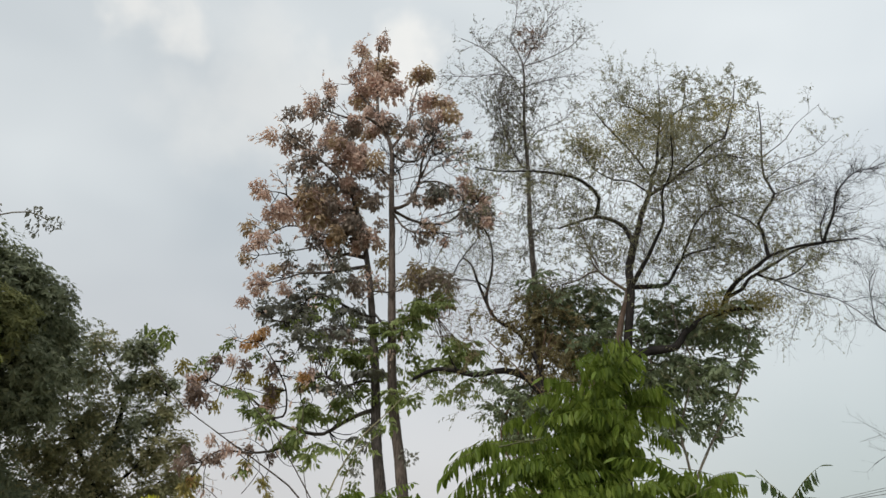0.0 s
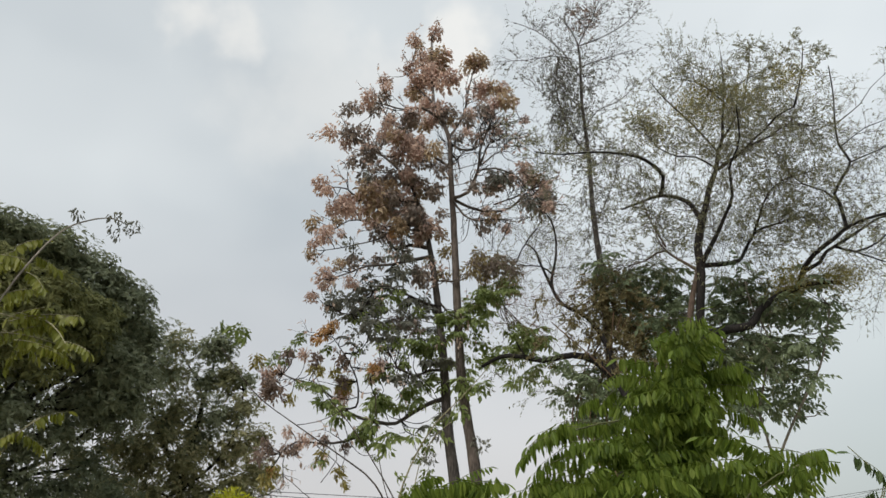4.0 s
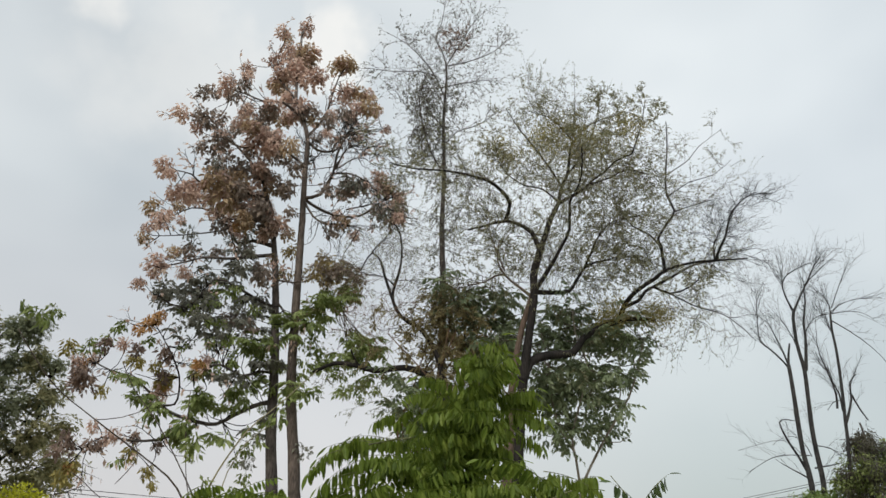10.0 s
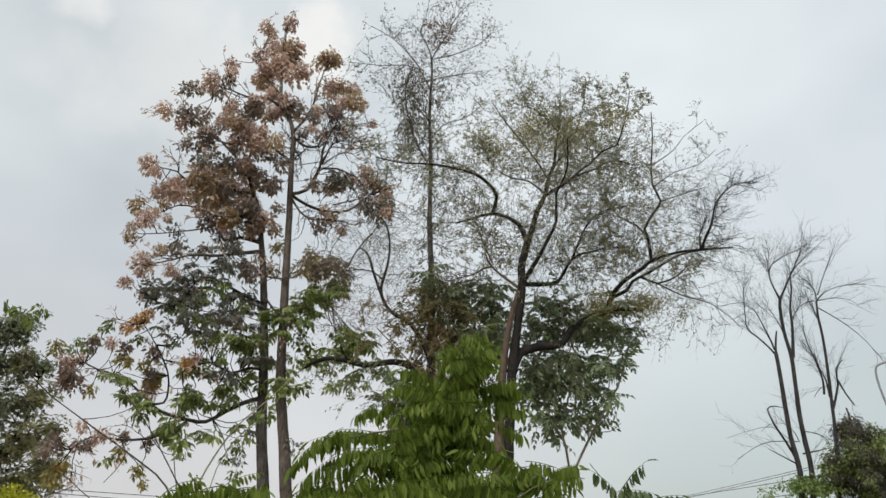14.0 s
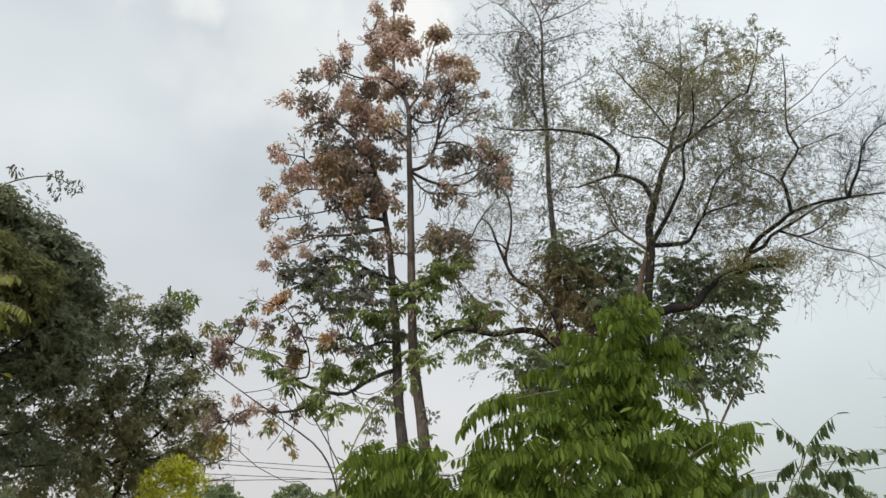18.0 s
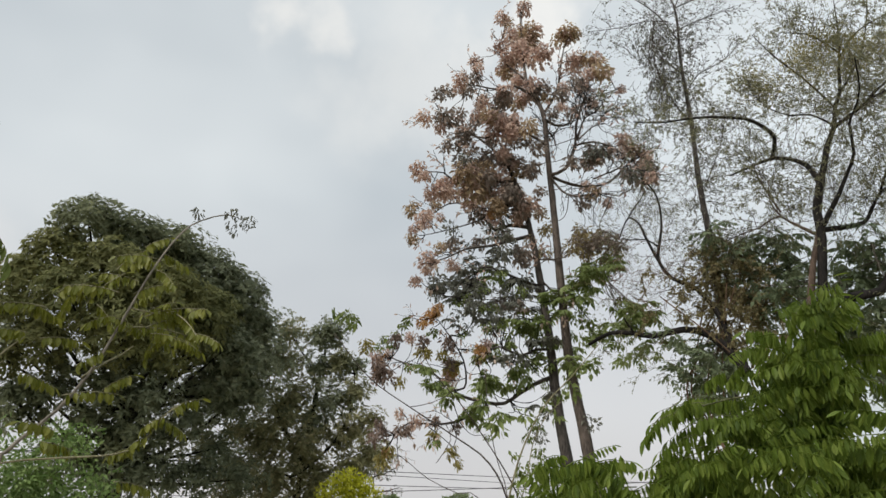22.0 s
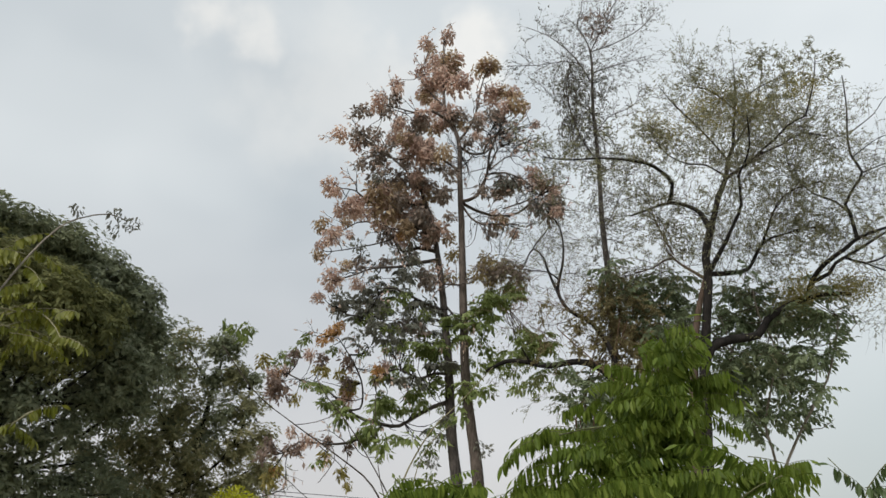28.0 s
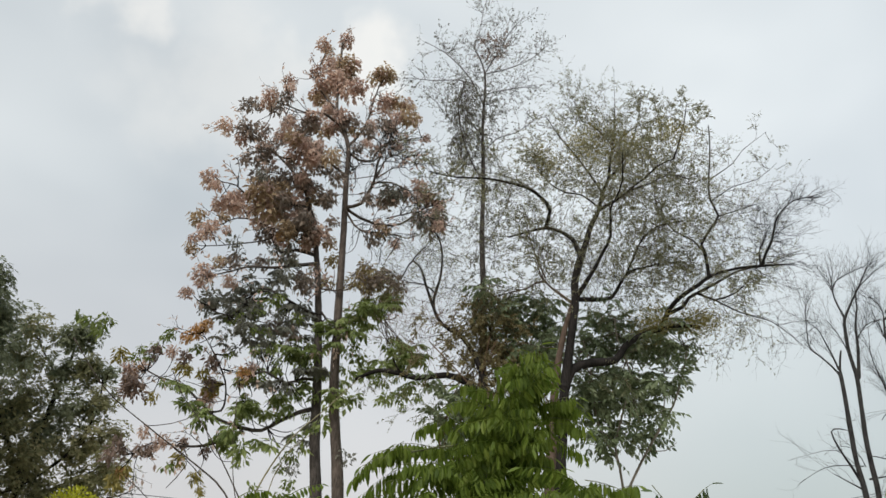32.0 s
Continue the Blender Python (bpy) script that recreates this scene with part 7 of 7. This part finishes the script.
# ---- the looser brown-green tree beside it ----
rng = np.random.default_rng(101)
loose = thing("loose_tree", (-11.0, 24.4, 0), "loose brownish-green tree with two leafy tops", "tree")
LOOSE_LIMBS = [
    ("trunk", [(-0.35, -0.16, 0.11), (-0.35, -0.16, 1.91), (-0.24, -0.11, 3.41), (-0.03, -0.01, 4.99), (0.11, 0.05, 6.22), (0.28, 0.12, 7.06), (0.34, 0.15, 7.93)], 0.16, 0.04),
    ("limb", [(-0.15, 0.26, 5.03), (0.01, 0.33, 5.85), (-0.22, 0.23, 6.90), (-0.74, -0.00, 7.75), (-0.86, -0.06, 8.30)], 0.06, 0.02),
    ("limb", [(-0.11, -0.38, 3.39), (-0.70, -0.65, 4.55), (-1.22, -0.88, 5.74), (-1.37, -0.94, 6.75)], 0.08, 0.02),
    ("limb", [(-0.02, -0.56, 3.19), (0.93, -0.13, 4.15), (1.45, 0.11, 5.34), (1.52, 0.14, 6.57)], 0.06, 0.02),
    ("limb", [(-0.49, 0.11, 2.29), (-1.74, -0.46, 3.82), (-2.51, -0.80, 4.61), (-3.08, -1.06, 5.00)], 0.07, 0.02),
    ("limb", [(-0.42, 0.14, 2.66), (0.83, 0.71, 3.43), (1.76, 1.12, 4.03)], 0.05, 0.02),
]
for name, pts, r0, r1 in LOOSE_LIMBS:
    limb_part(loose, name, pts, r0, r1, BARK_DARK, 7)
# rounded masses of the crown: place, radius and whether its leaves are brownish
CROWN = [(-0.34, -1.34, 7.85, 0.60, 1.00), (0.39, -0.74, 7.72, 0.48, 0.00), (0.75, -0.45, 8.08, 0.56, 0.00), (-0.57, -1.42, 6.82, 0.79, 1.00), (0.36, -0.30, 6.77, 0.73, 0.00), (-0.17, -1.21, 5.63, 0.88, 1.00), (0.67, -0.14, 5.44, 0.84, 0.00), (-0.82, -1.81, 4.43, 0.81, 1.00), (0.12, -1.08, 4.00, 0.93, 1.00), (0.95, 0.35, 4.29, 0.69, 1.00), (0.47, -0.18, 2.92, 0.89, 1.00), (-0.67, -1.37, 2.89, 0.81, 1.00), (-1.42, -2.36, 4.40, 0.65, 1.00), (-1.51, -2.28, 3.05, 0.76, 1.00), (1.14, 0.44, 5.71, 0.45, 0.00), (-1.32, -2.28, 5.73, 0.58, 1.00), (1.25, 0.78, 3.13, 0.61, 1.00), (-0.21, 0.41, 5.05, 0.74, 0.00)]
CROWN += [(-1.14, -0.08, 5.44, 0.62, 0.00), (1.06, 0.16, 7.02, 0.41, 0.00), (1.10, -0.36, 6.93, 0.56, 1.00), (1.54, 0.02, 5.95, 0.64, 1.00), (1.61, 0.03, 4.56, 0.75, 1.00), (2.17, 0.54, 3.75, 0.68, 1.00), (0.94, -0.44, 7.92, 0.44, 0.00), (2.13, 0.40, 4.94, 0.48, 1.00), (1.76, -0.01, 3.39, 0.71, 1.00), (1.65, 0.10, 6.88, 0.36, 0.00)]
CROWN += [(-1.24, -1.11, 3.93, 0.83, 1.00), (-2.06, -1.73, 3.28, 0.83, 1.00), (-0.30, -0.15, 3.38, 0.77, 1.00), (-2.78, -2.22, 3.92, 0.71, 1.00), (-1.08, -0.92, 2.47, 0.87, 1.00), (-0.00, 0.10, 4.51, 0.53, 0.00), (-2.08, -1.92, 2.11, 0.78, 1.00), (0.04, 0.07, 2.32, 0.69, 1.00), (-1.10, -0.29, 5.22, 0.65, 0.00)]
for x, y, z, r, brownish in CROWN:
    near = min((along(pts, k / 8)[0] for name, pts, r0, r1 in LOOSE_LIMBS for k in range(9)), key=lambda q: (q - Vector((x, y, z))).length)
    limb_part(loose, "limb", [near, near.lerp(Vector((x, y, z)), 0.5) + unit(rng) * 0.15, (x, y, z + r * 0.5)], 0.04, 0.012, BARK_DARK, 5, 0.3)
    part("crown_lobe", rosette_cloud("crown_lobe", LEAF_MIXED if brownish > 0.5 else LEAF_ASHY, (x, y, z), (r * 1.35, r * 1.35, r * 1.25), int(17 * 4 * math.pi * r * r) + 16, rng, 9, 0.19, 0.06, 0.3, 0.08, 0.7), loose, kind="stuff")

# ---- small plants near the foot of the trees ----
rng = np.random.default_rng(111)
LIME = [clump_mesh("lime_clump", LEAF_LIME, rng, 230, 0.45, 0.14, 0.07, 0.1) for _ in range(3)]
lime = thing("lime_shrub", (-8.65, 22.3, 0), "small bright lime-green shrub", "shrub")
limb_part(lime, "stem", [(0, 0, -0.1), (0.05, 0, 0.8), (0, 0.05, 1.7)], 0.05, 0.02, BARK_GREY, 6)
for p in [(-0.33, -0.13, 2.74), (0.00, 0.00, 2.82), (-0.65, -0.25, 2.50), (0.37, 0.14, 2.61), (-0.15, -0.06, 2.40), (-0.51, 0.12, 2.24), (0.59, 0.23, 2.32), (-0.77, -0.30, 2.17), (0.15, 0.06, 2.19), (-0.22, -0.09, 1.89), (0.35, 0.14, 1.77), (-0.71, -0.27, 1.70), (-0.24, 0.23, 1.36), (-0.07, -0.03, 2.57), (0.26, 0.10, 2.39)]:
    part("leaf_clump", LIME[int(rng.integers(3))], lime, "", p, any_turn(rng), rng.uniform(0.7, 1.0), kind="stuff")

sap = thing("sapling", (-9.2, 27.0, 0), "thin sapling with small grey-green tufts", "tree")
for pts in ([(-0.12, -0.04, 0.37), (-0.27, -0.09, 1.92), (-0.26, -0.09, 3.11), (-0.11, -0.04, 3.73), (0.16, 0.05, 4.15)], [(-0.54, -0.18, 0.38), (-0.62, -0.21, 1.91), (-0.65, -0.22, 3.11), (-0.80, -0.27, 3.72)], [(-0.28, -0.09, 2.51), (0.26, 0.09, 2.61), (0.65, 0.22, 2.72)], [(-0.26, -0.09, 3.11), (0.12, 0.04, 3.22), (0.50, 0.17, 3.43)]):
    limb_part(sap, "stem", pts, 0.035, 0.01, BARK_GREY, 5)
STUFT = [clump_mesh("tuft", LEAF_THIN, rng, 40, 0.30, 0.14, 0.05) for _ in range(2)] + [clump_mesh("tuft", LEAF_BROWN, rng, 30, 0.28, 0.14, 0.05)]
for p in [(0.26, 0.09, 2.55), (0.55, 0.19, 2.62), (0.02, 0.01, 3.22), (0.41, 0.14, 3.37), (0.60, 0.20, 3.53), (-0.21, -0.07, 3.73), (0.19, 0.06, 3.73), (0.13, 0.04, 3.12), (-0.03, -0.01, 2.61), (-0.69, -0.24, 3.62), (-0.49, -0.17, 3.52)]:
    part("leaf_tuft", STUFT[int(rng.integers(3))], sap, "", p, any_turn(rng), rng.uniform(0.5, 0.9), kind="stuff")

soft = thing("pale_shrub", (-8.2, 7.6, 0), "soft pale green shrub below the trees", "shrub")
SOFT = [clump_mesh("soft_clump", LEAF_SOFT, rng, 90, 0.34, 0.11, 0.045) for _ in range(4)]
limb_part(soft, "stem", [(0, 0, -0.1), (0.1, 0, 0.8), (0, 0.1, 1.8)], 0.04, 0.015, CANE_GREEN, 6)
for corner, n in (([(-0.27, -0.29, 2.22), (0.96, 1.03, 2.33), (1.20, 1.29, 1.32), (-0.16, -0.17, 1.37)], 60), ([(0.27, 0.30, 2.63), (0.74, 0.80, 2.62), (0.92, 0.99, 2.26), (0.23, 0.25, 2.24)], 12)):
    c = np.array(corner)
    for _ in range(n):
        q = Vector(rng.dirichlet([0.8] * 4) @ c) + Vector(rng.normal(size=3)) * 0.15
        part("leaf_clump", SOFT[int(rng.integers(4))], soft, "", q, any_turn(rng), rng.uniform(0.6, 1.0), kind="stuff")

# ---- bare tree, overgrown mound and street lamp ----
rng = np.random.default_rng(121)
bare = thing("bare_tree", (14.9, 21.3, 0), "bare grey tree with several upright stems", "tree")
BARE_LIMBS = [
    ([(-0.72, 0.06, 1.82), (-0.58, -0.04, 3.27), (-0.57, -0.04, 3.80), (-0.63, 0.00, 4.63), (-0.63, 0.00, 5.50), (-0.62, -0.01, 6.22), (-0.61, -0.01, 6.96), (-0.62, -0.01, 7.34)], 0.11, 0.06, 0),
    ([(-0.49, 0.20, 7.30), (-0.64, 0.30, 7.60), (-0.89, 0.47, 7.99), (-1.08, 0.61, 8.25), (-1.10, 0.62, 8.65), (-1.06, 0.60, 9.25), (-1.03, 0.57, 9.66), (-0.83, 0.43, 10.08)], 0.035, 0.008, 10),
    ([(-0.37, 0.40, 7.54), (-0.46, 0.47, 8.04), (-0.56, 0.54, 8.45), (-0.66, 0.61, 8.87), (-0.74, 0.67, 9.05)], 0.035, 0.01, 7),
    ([(-0.22, 0.59, 7.50), (-0.17, 0.56, 7.88), (-0.10, 0.51, 8.23)], 0.045, 0.025, 0),
    ([(-0.39, -0.02, 1.83), (-0.23, -0.13, 3.60), (-0.25, -0.12, 4.45), (-0.26, -0.11, 5.32), (-0.23, -0.14, 6.21), (-0.19, -0.16, 7.13), (-0.22, -0.14, 7.51), (-0.26, -0.11, 8.09), (-0.24, -0.12, 8.88), (-0.19, -0.16, 9.17)], 0.105, 0.05, 2),
    ([(-0.06, 0.04, 9.20), (0.16, -0.12, 9.71), (0.40, -0.28, 10.18), (0.61, -0.43, 10.66), (0.71, -0.50, 10.84)], 0.045, 0.01, 11),
    ([(0.07, 0.24, 9.27), (-0.04, 0.32, 9.74), (-0.09, 0.36, 10.17), (0.02, 0.28, 10.57), (0.39, 0.02, 10.81), (0.81, -0.28, 10.98)], 0.035, 0.008, 9),
    ([(-0.42, -0.14, 9.91), (-0.42, -0.14, 10.38), (-0.34, -0.20, 10.68)], 0.018, 0.007, 6),
    ([(-0.09, -0.08, 7.16), (0.03, -0.17, 8.09), (0.08, -0.20, 8.87), (0.20, -0.28, 9.45), (0.25, -0.32, 10.05), (0.58, -0.55, 10.40), (0.83, -0.73, 10.66)], 0.06, 0.008, 10),
    ([(0.22, -0.01, 8.54), (0.44, -0.16, 8.90), (0.74, -0.37, 9.05), (0.90, -0.49, 8.99)], 0.022, 0.008, 5),
    ([(0.12, 0.36, 7.65), (0.00, 0.44, 8.45), (-0.21, 0.59, 9.09), (-0.33, 0.67, 9.32)], 0.025, 0.007, 5),
    ([(0.17, -0.41, 1.83), (0.45, -0.61, 4.41), (0.52, -0.66, 5.44), (0.57, -0.69, 6.14), (0.62, -0.72, 7.04), (0.64, -0.74, 7.78), (0.63, -0.73, 8.35), (0.67, -0.76, 8.93)], 0.09, 0.035, 1),
    ([(0.81, -0.57, 8.99), (0.82, -0.58, 9.29), (0.70, -0.49, 9.71), (0.57, -0.40, 9.80)], 0.022, 0.008, 7),
    ([(0.95, -0.37, 9.06), (1.20, -0.55, 9.32), (1.57, -0.80, 9.46), (2.05, -1.14, 9.47)], 0.02, 0.006, 6),
    ([(0.59, -0.86, 8.89), (1.07, -1.19, 8.91), (1.39, -1.41, 8.76), (1.55, -1.53, 8.55)], 0.018, 0.005, 5),
    ([(0.73, -0.66, 8.73), (1.01, -0.85, 8.43), (1.35, -1.09, 8.00), (1.66, -1.31, 7.49), (1.90, -1.47, 6.92)], 0.022, 0.005, 7),
    ([(0.94, -0.51, 9.22), (1.23, -0.71, 9.97), (1.43, -0.86, 10.44), (1.55, -0.94, 10.73)], 0.018, 0.005, 6),
    ([(0.75, -0.09, 5.98), (0.79, -0.11, 6.44), (0.69, -0.04, 7.20), (0.59, 0.03, 7.78), (0.57, 0.04, 8.37)], 0.04, 0.01, 8),
    ([(0.54, -0.67, 5.43), (0.75, -0.82, 6.12), (0.79, -0.84, 6.65), (0.98, -0.98, 6.90)], 0.045, 0.012, 3),
    ([(0.77, -0.54, 8.03), (0.74, -0.52, 8.52), (0.62, -0.43, 9.13)], 0.02, 0.007, 5),
    ([(0.80, -0.27, 5.86), (0.79, -0.26, 6.41), (0.70, -0.20, 6.79), (0.65, -0.16, 7.36)], 0.035, 0.01, 4),
    ([(0.70, -0.93, 6.27), (0.82, -1.01, 5.82), (0.95, -1.11, 5.46)], 0.03, 0.02, 1),
    ([(-0.41, 0.14, 3.82), (-0.62, 0.29, 4.49), (-0.82, 0.43, 5.03), (-0.94, 0.51, 5.57), (-0.74, 0.37, 5.65), (-0.48, 0.19, 5.54)], 0.05, 0.01, 4),
    ([(-0.18, 0.27, 4.50), (-0.35, 0.39, 5.04), (-0.75, 0.67, 5.15), (-1.06, 0.89, 4.90)], 0.015, 0.005, 3),
    ([(-0.08, 0.50, 4.56), (-0.77, 0.98, 4.60), (-1.21, 1.29, 4.41), (-1.61, 1.56, 4.10)], 0.018, 0.006, 3),
    ([(-0.55, 0.09, 4.47), (-0.96, 0.38, 4.98), (-1.53, 0.77, 4.91), (-2.11, 1.19, 4.73)], 0.01, 0.004, 1),
    ([(-0.13, 0.09, 4.82), (0.21, -0.15, 4.72), (0.44, -0.30, 4.44)], 0.018, 0.006, 3),
    ([(-0.09, 0.36, 4.16), (0.28, 0.10, 4.23), (0.55, -0.09, 4.30)], 0.03, 0.01, 3),
    ([(-0.55, -0.06, 3.77), (-0.99, 0.26, 4.13), (-1.18, 0.38, 4.28)], 0.03, 0.008, 3),
    ([(0.63, -0.58, 6.16), (0.40, -0.43, 6.09), (0.23, -0.31, 5.84)], 0.018, 0.008, 2),
]
for k, (pts, r0, r1, count) in enumerate(BARE_LIMBS):
    limb_part(bare, "trunk" if k in (0, 4, 11) else "limb", pts, r0, r1, BARK_ASH, 7)
tw = Twigs(rng)
for pts, r0, r1, count in BARE_LIMBS:
    for _ in range(int(count * (2.7 if r1 > 0.0065 and pts[-1][2] > 6 else 1.2))):
        q, d = along(pts, rng.uniform(0.15, 1.0))
        tw.grow(q, d * 0.8 + unit(rng) * 0.55 + Vector((0, 0, 0.3)), rng.uniform(0.5, 1.25), 0.0062, 1, rng.uniform(-0.05, 0.05), 0.16, 5, 0, 3, 0.5)
part("twig_work", tw.shape.mesh("twigs", BARK_ASH), bare, kind="stuff")

MOUND = [clump_mesh("creeper_clump", LEAF_SOFT, rng, 100, 0.42, 0.14, 0.08, 0.5) for _ in range(3)] + [clump_mesh("creeper_clump", LEAF_VINE, rng, 150, 0.42, 0.15, 0.04, 1.2) for _ in range(2)] + [clump_mesh("creeper_clump", LEAF_GREEN, rng, 100, 0.42, 0.14, 0.08, 0.5) for _ in range(2)]
mound = thing("overgrown_bush", (16.2, 20.2, 0), "bush overgrown with green and grey creepers", "bush")
for pts in ([(-0.45, 0.36, 1.83), (-0.43, 0.34, 3.58), (-0.36, 0.29, 4.91), (-0.40, 0.32, 5.43)], [(0.18, 0.24, 1.84), (0.34, 0.11, 3.57), (0.65, -0.14, 4.88)]):
    limb_part(mound, "stem", pts, 0.08, 0.03, BARK_DEAD, 6)
for corner, n, kinds in (
    ([(-2.20, 1.38, 3.54), (-1.19, 0.57, 3.66), (-1.19, 0.57, 2.77), (-2.29, 1.45, 2.79)], 26, (0, 1, 5)),
    ([(-0.67, 0.54, 4.42), (-0.27, 0.22, 5.50), (0.02, -0.02, 5.04), (-0.50, 0.40, 3.09)], 34, (3, 4, 5, 3, 4)),
    ([(0.04, -0.03, 5.13), (0.59, -0.47, 4.91), (1.49, -1.19, 4.28), (-0.19, 0.16, 3.57)], 44, (5, 6, 0, 1)),
    ([(-1.05, 0.84, 3.44), (1.49, -1.19, 4.28), (1.08, -0.86, 1.84), (-1.27, 1.02, 1.83)], 110, (3, 4, 3, 6)),
    ([(-1.30, 0.53, 3.74), (-0.78, 0.11, 4.87), (-0.58, -0.05, 3.38), (-1.49, 0.68, 2.77)], 34, (5, 6, 3, 4)),
    ([(-0.43, 0.60, 4.60), (-0.16, 0.38, 5.48), (0.09, 0.18, 5.08), (-0.07, 0.31, 4.41)], 22, (3, 4, 4)),
    ([(0.48, -0.38, 4.92), (1.94, -1.55, 4.40), (2.15, -1.72, 2.72), (0.14, -0.11, 2.76)], 50, (0, 3, 5)),
):
    c = np.array(corner)
    for _ in range(n):
        q = Vector(rng.dirichlet([0.8] * 4) @ c) + Vector((rng.normal(0, 0.12), rng.normal(0, 0.5), rng.normal(0, 0.12)))
        across = q.x * 0.78 - q.y * 0.626
        ridge = max(5.4 + 1.83 * (across + 0.6), 3.5) if across < -0.6 else 5.4 - 0.65 * (across + 0.6)
        if q.z > ridge - 0.25:
            continue
        part("creeper_clump", MOUND[kinds[int(rng.integers(len(kinds)))]], mound, "", q, any_turn(rng), rng.uniform(0.6, 1.0), kind="stuff")

lamp = thing("street_lamp", (19.2, 23.6, 0), "grey steel street lamp with a curved arm", "street lamp")
POLE = [(0.82, -0.67, 1.87), (0.57, -0.46, 4.23), (0.42, -0.34, 5.49), (0.28, -0.23, 6.71), (0.27, -0.22, 7.33), (0.38, -0.31, 7.54), (0.70, -0.57, 7.64), (1.12, -0.91, 7.73)]
s = Shape()
s.tube([(POLE[0][0], POLE[0][1], -0.1)] + POLE, 0.055, 0.032, 10, 0.3, 0.0)
part("pole", s.mesh("pole", STEEL, True), lamp)
s = Shape()
s.tube([POLE[-1], (POLE[-1][0] + 0.25, POLE[-1][1], POLE[-1][2] + 0.03), (POLE[-1][0] + 0.7, POLE[-1][1], POLE[-1][2] + 0.02)], 0.09, 0.05, 8, 0.1, 0.0)
part("lamp_head", s.mesh("lamp_head", STEEL, True), lamp)
s = Shape()
s.tube([(POLE[-1][0] + 0.2, POLE[-1][1], POLE[-1][2] - 0.06), (POLE[-1][0] + 0.55, POLE[-1][1], POLE[-1][2] - 0.05)], 0.06, 0.045, 8, 0.1, 0.0)
part("diffuser", s.mesh("diffuser", LAMP_GLASS, True), lamp)

# ---- overhead cables ----
def cable(a, b, sag, radius, label):
    a, b = Vector(a), Vector(b)
    s = Shape()
    pts = [a.lerp(b, k / 16) - Vector((0, 0, sag * 4 * (k / 16) * (1 - k / 16))) for k in range(17)]
    s.tube([p - a for p in pts], radius, radius, 5, 0, 0)
    ob = new("overhead_cable", s.mesh("overhead_cable", CABLE, True))
    ob.location = a
    return tagged(ob, label, "cable", "overhead cables")


left_ends, right_ends = [], []
for ends in ([(-16.0, 42.1, 4.62), (-7.9, 56.4, 4.62)], [(-16.0, 42.1, 4.43), (-8.7, 62.1, 4.43)], [(-15.9, 42.1, 3.79), (-7.9, 56.2, 3.79)], [(-15.9, 42.1, 3.35), (-5.7, 40.5, 3.35)], [(-15.8, 42.1, 2.35), (-7.3, 52.0, 2.35)]):
    a, b = Vector(ends[0]), Vector(ends[1])
    left_ends.append((a - (b - a) * 2.4, b + (b - a) * 1.3))
    cable(*left_ends[-1], 0.25, 0.022, "thin dark overhead cable against the sky")
for ends in ([(41.5, 83.5, 6.76), (36.5, 57.4, 6.76)], [(42.1, 84.8, 6.58), (36.5, 57.4, 6.58)], [(33.7, 91.3, 5.49), (32.0, 60.0, 5.49)], [(36.9, 100.6, 4.47), (31.8, 60.1, 4.47)]):
    a, b = Vector(ends[0]), Vector(ends[1])
    right_ends.append((a - (b - a) * 2.5, b + (b - a) * 0.6))
    cable(*right_ends[-1], 0.15, 0.024, "thin dark overhead cable against the sky")

# concrete posts that carry the cables, behind the trees; a crossarm meets each cable's end
for ends in (left_ends, right_ends[:2], right_ends[2:]):
    for side in (0, 1):
        tips = [e[side] for e in ends]
        foot = sum(tips, Vector()) / len(tips)
        top = max(p.z for p in tips) + 0.3
        post = thing("utility_post", (foot.x, foot.y, 0), "grey concrete utility post with crossarms carrying cables", "utility post", "utility posts")
        s = Shape()
        s.tube([(0, 0, -0.2), (0, 0, top * 0.5), (0, 0, top)], 0.15, 0.10, 10, 0.5, 0.02)
        part("post", s.mesh("post", CONCRETE, True), post)
        for p in tips:
            d = p - Vector((foot.x, foot.y, p.z))
            s = Shape()
            s.tube([(0, 0, p.z - 0.03), tuple(Vector((d.x, d.y, p.z - 0.03)) + d * 0.2)], 0.04, 0.04, 6, 0, 0)
            part("crossarm", s.mesh("crossarm", STEEL, True), post)

# ---- far trees along the horizon ----
rng = np.random.default_rng(131)
FCLUMP = [clump_mesh("far_clump", LEAF_FAR, rng, 90, 0.9, 0.5, 0.28, 0.2) for _ in range(4)]
fars = []
for kind in range(3):
    far = thing("far_tree", (0, 120 + 8 * kind, 0), "small round green tree in the distance", "tree", "far trees on the horizon")
    limb_part(far, "trunk", [(0, 0, -0.1), (0.1, 0, 1.0), (0, 0, 2.2)], 0.16, 0.08, BARK_GREY, 6)
    for _ in range(26):
        o = unit(rng)
        part("leaf_clump", FCLUMP[int(rng.integers(4))], far, "", (o.x * 2.4, o.y * 1.6, 2.6 + o.z * 1.2 + kind * 0.2), any_turn(rng), rng.uniform(0.6, 1.1), kind="stuff")
    fars.append(far)
for k in range(26):
    w = radians(-42 + 88 * (k + rng.uniform(0.1, 0.9)) / 26)
    r = rng.uniform(100, 140)
    m = Matrix.LocRotScale((r * math.sin(w), r * math.cos(w), 0), Euler((0, 0, rng.uniform(0, 6))), None)
    if k < 3:
        fars[k].matrix_basis = m
    else:
        copy_thing(fars[k % 3], m)
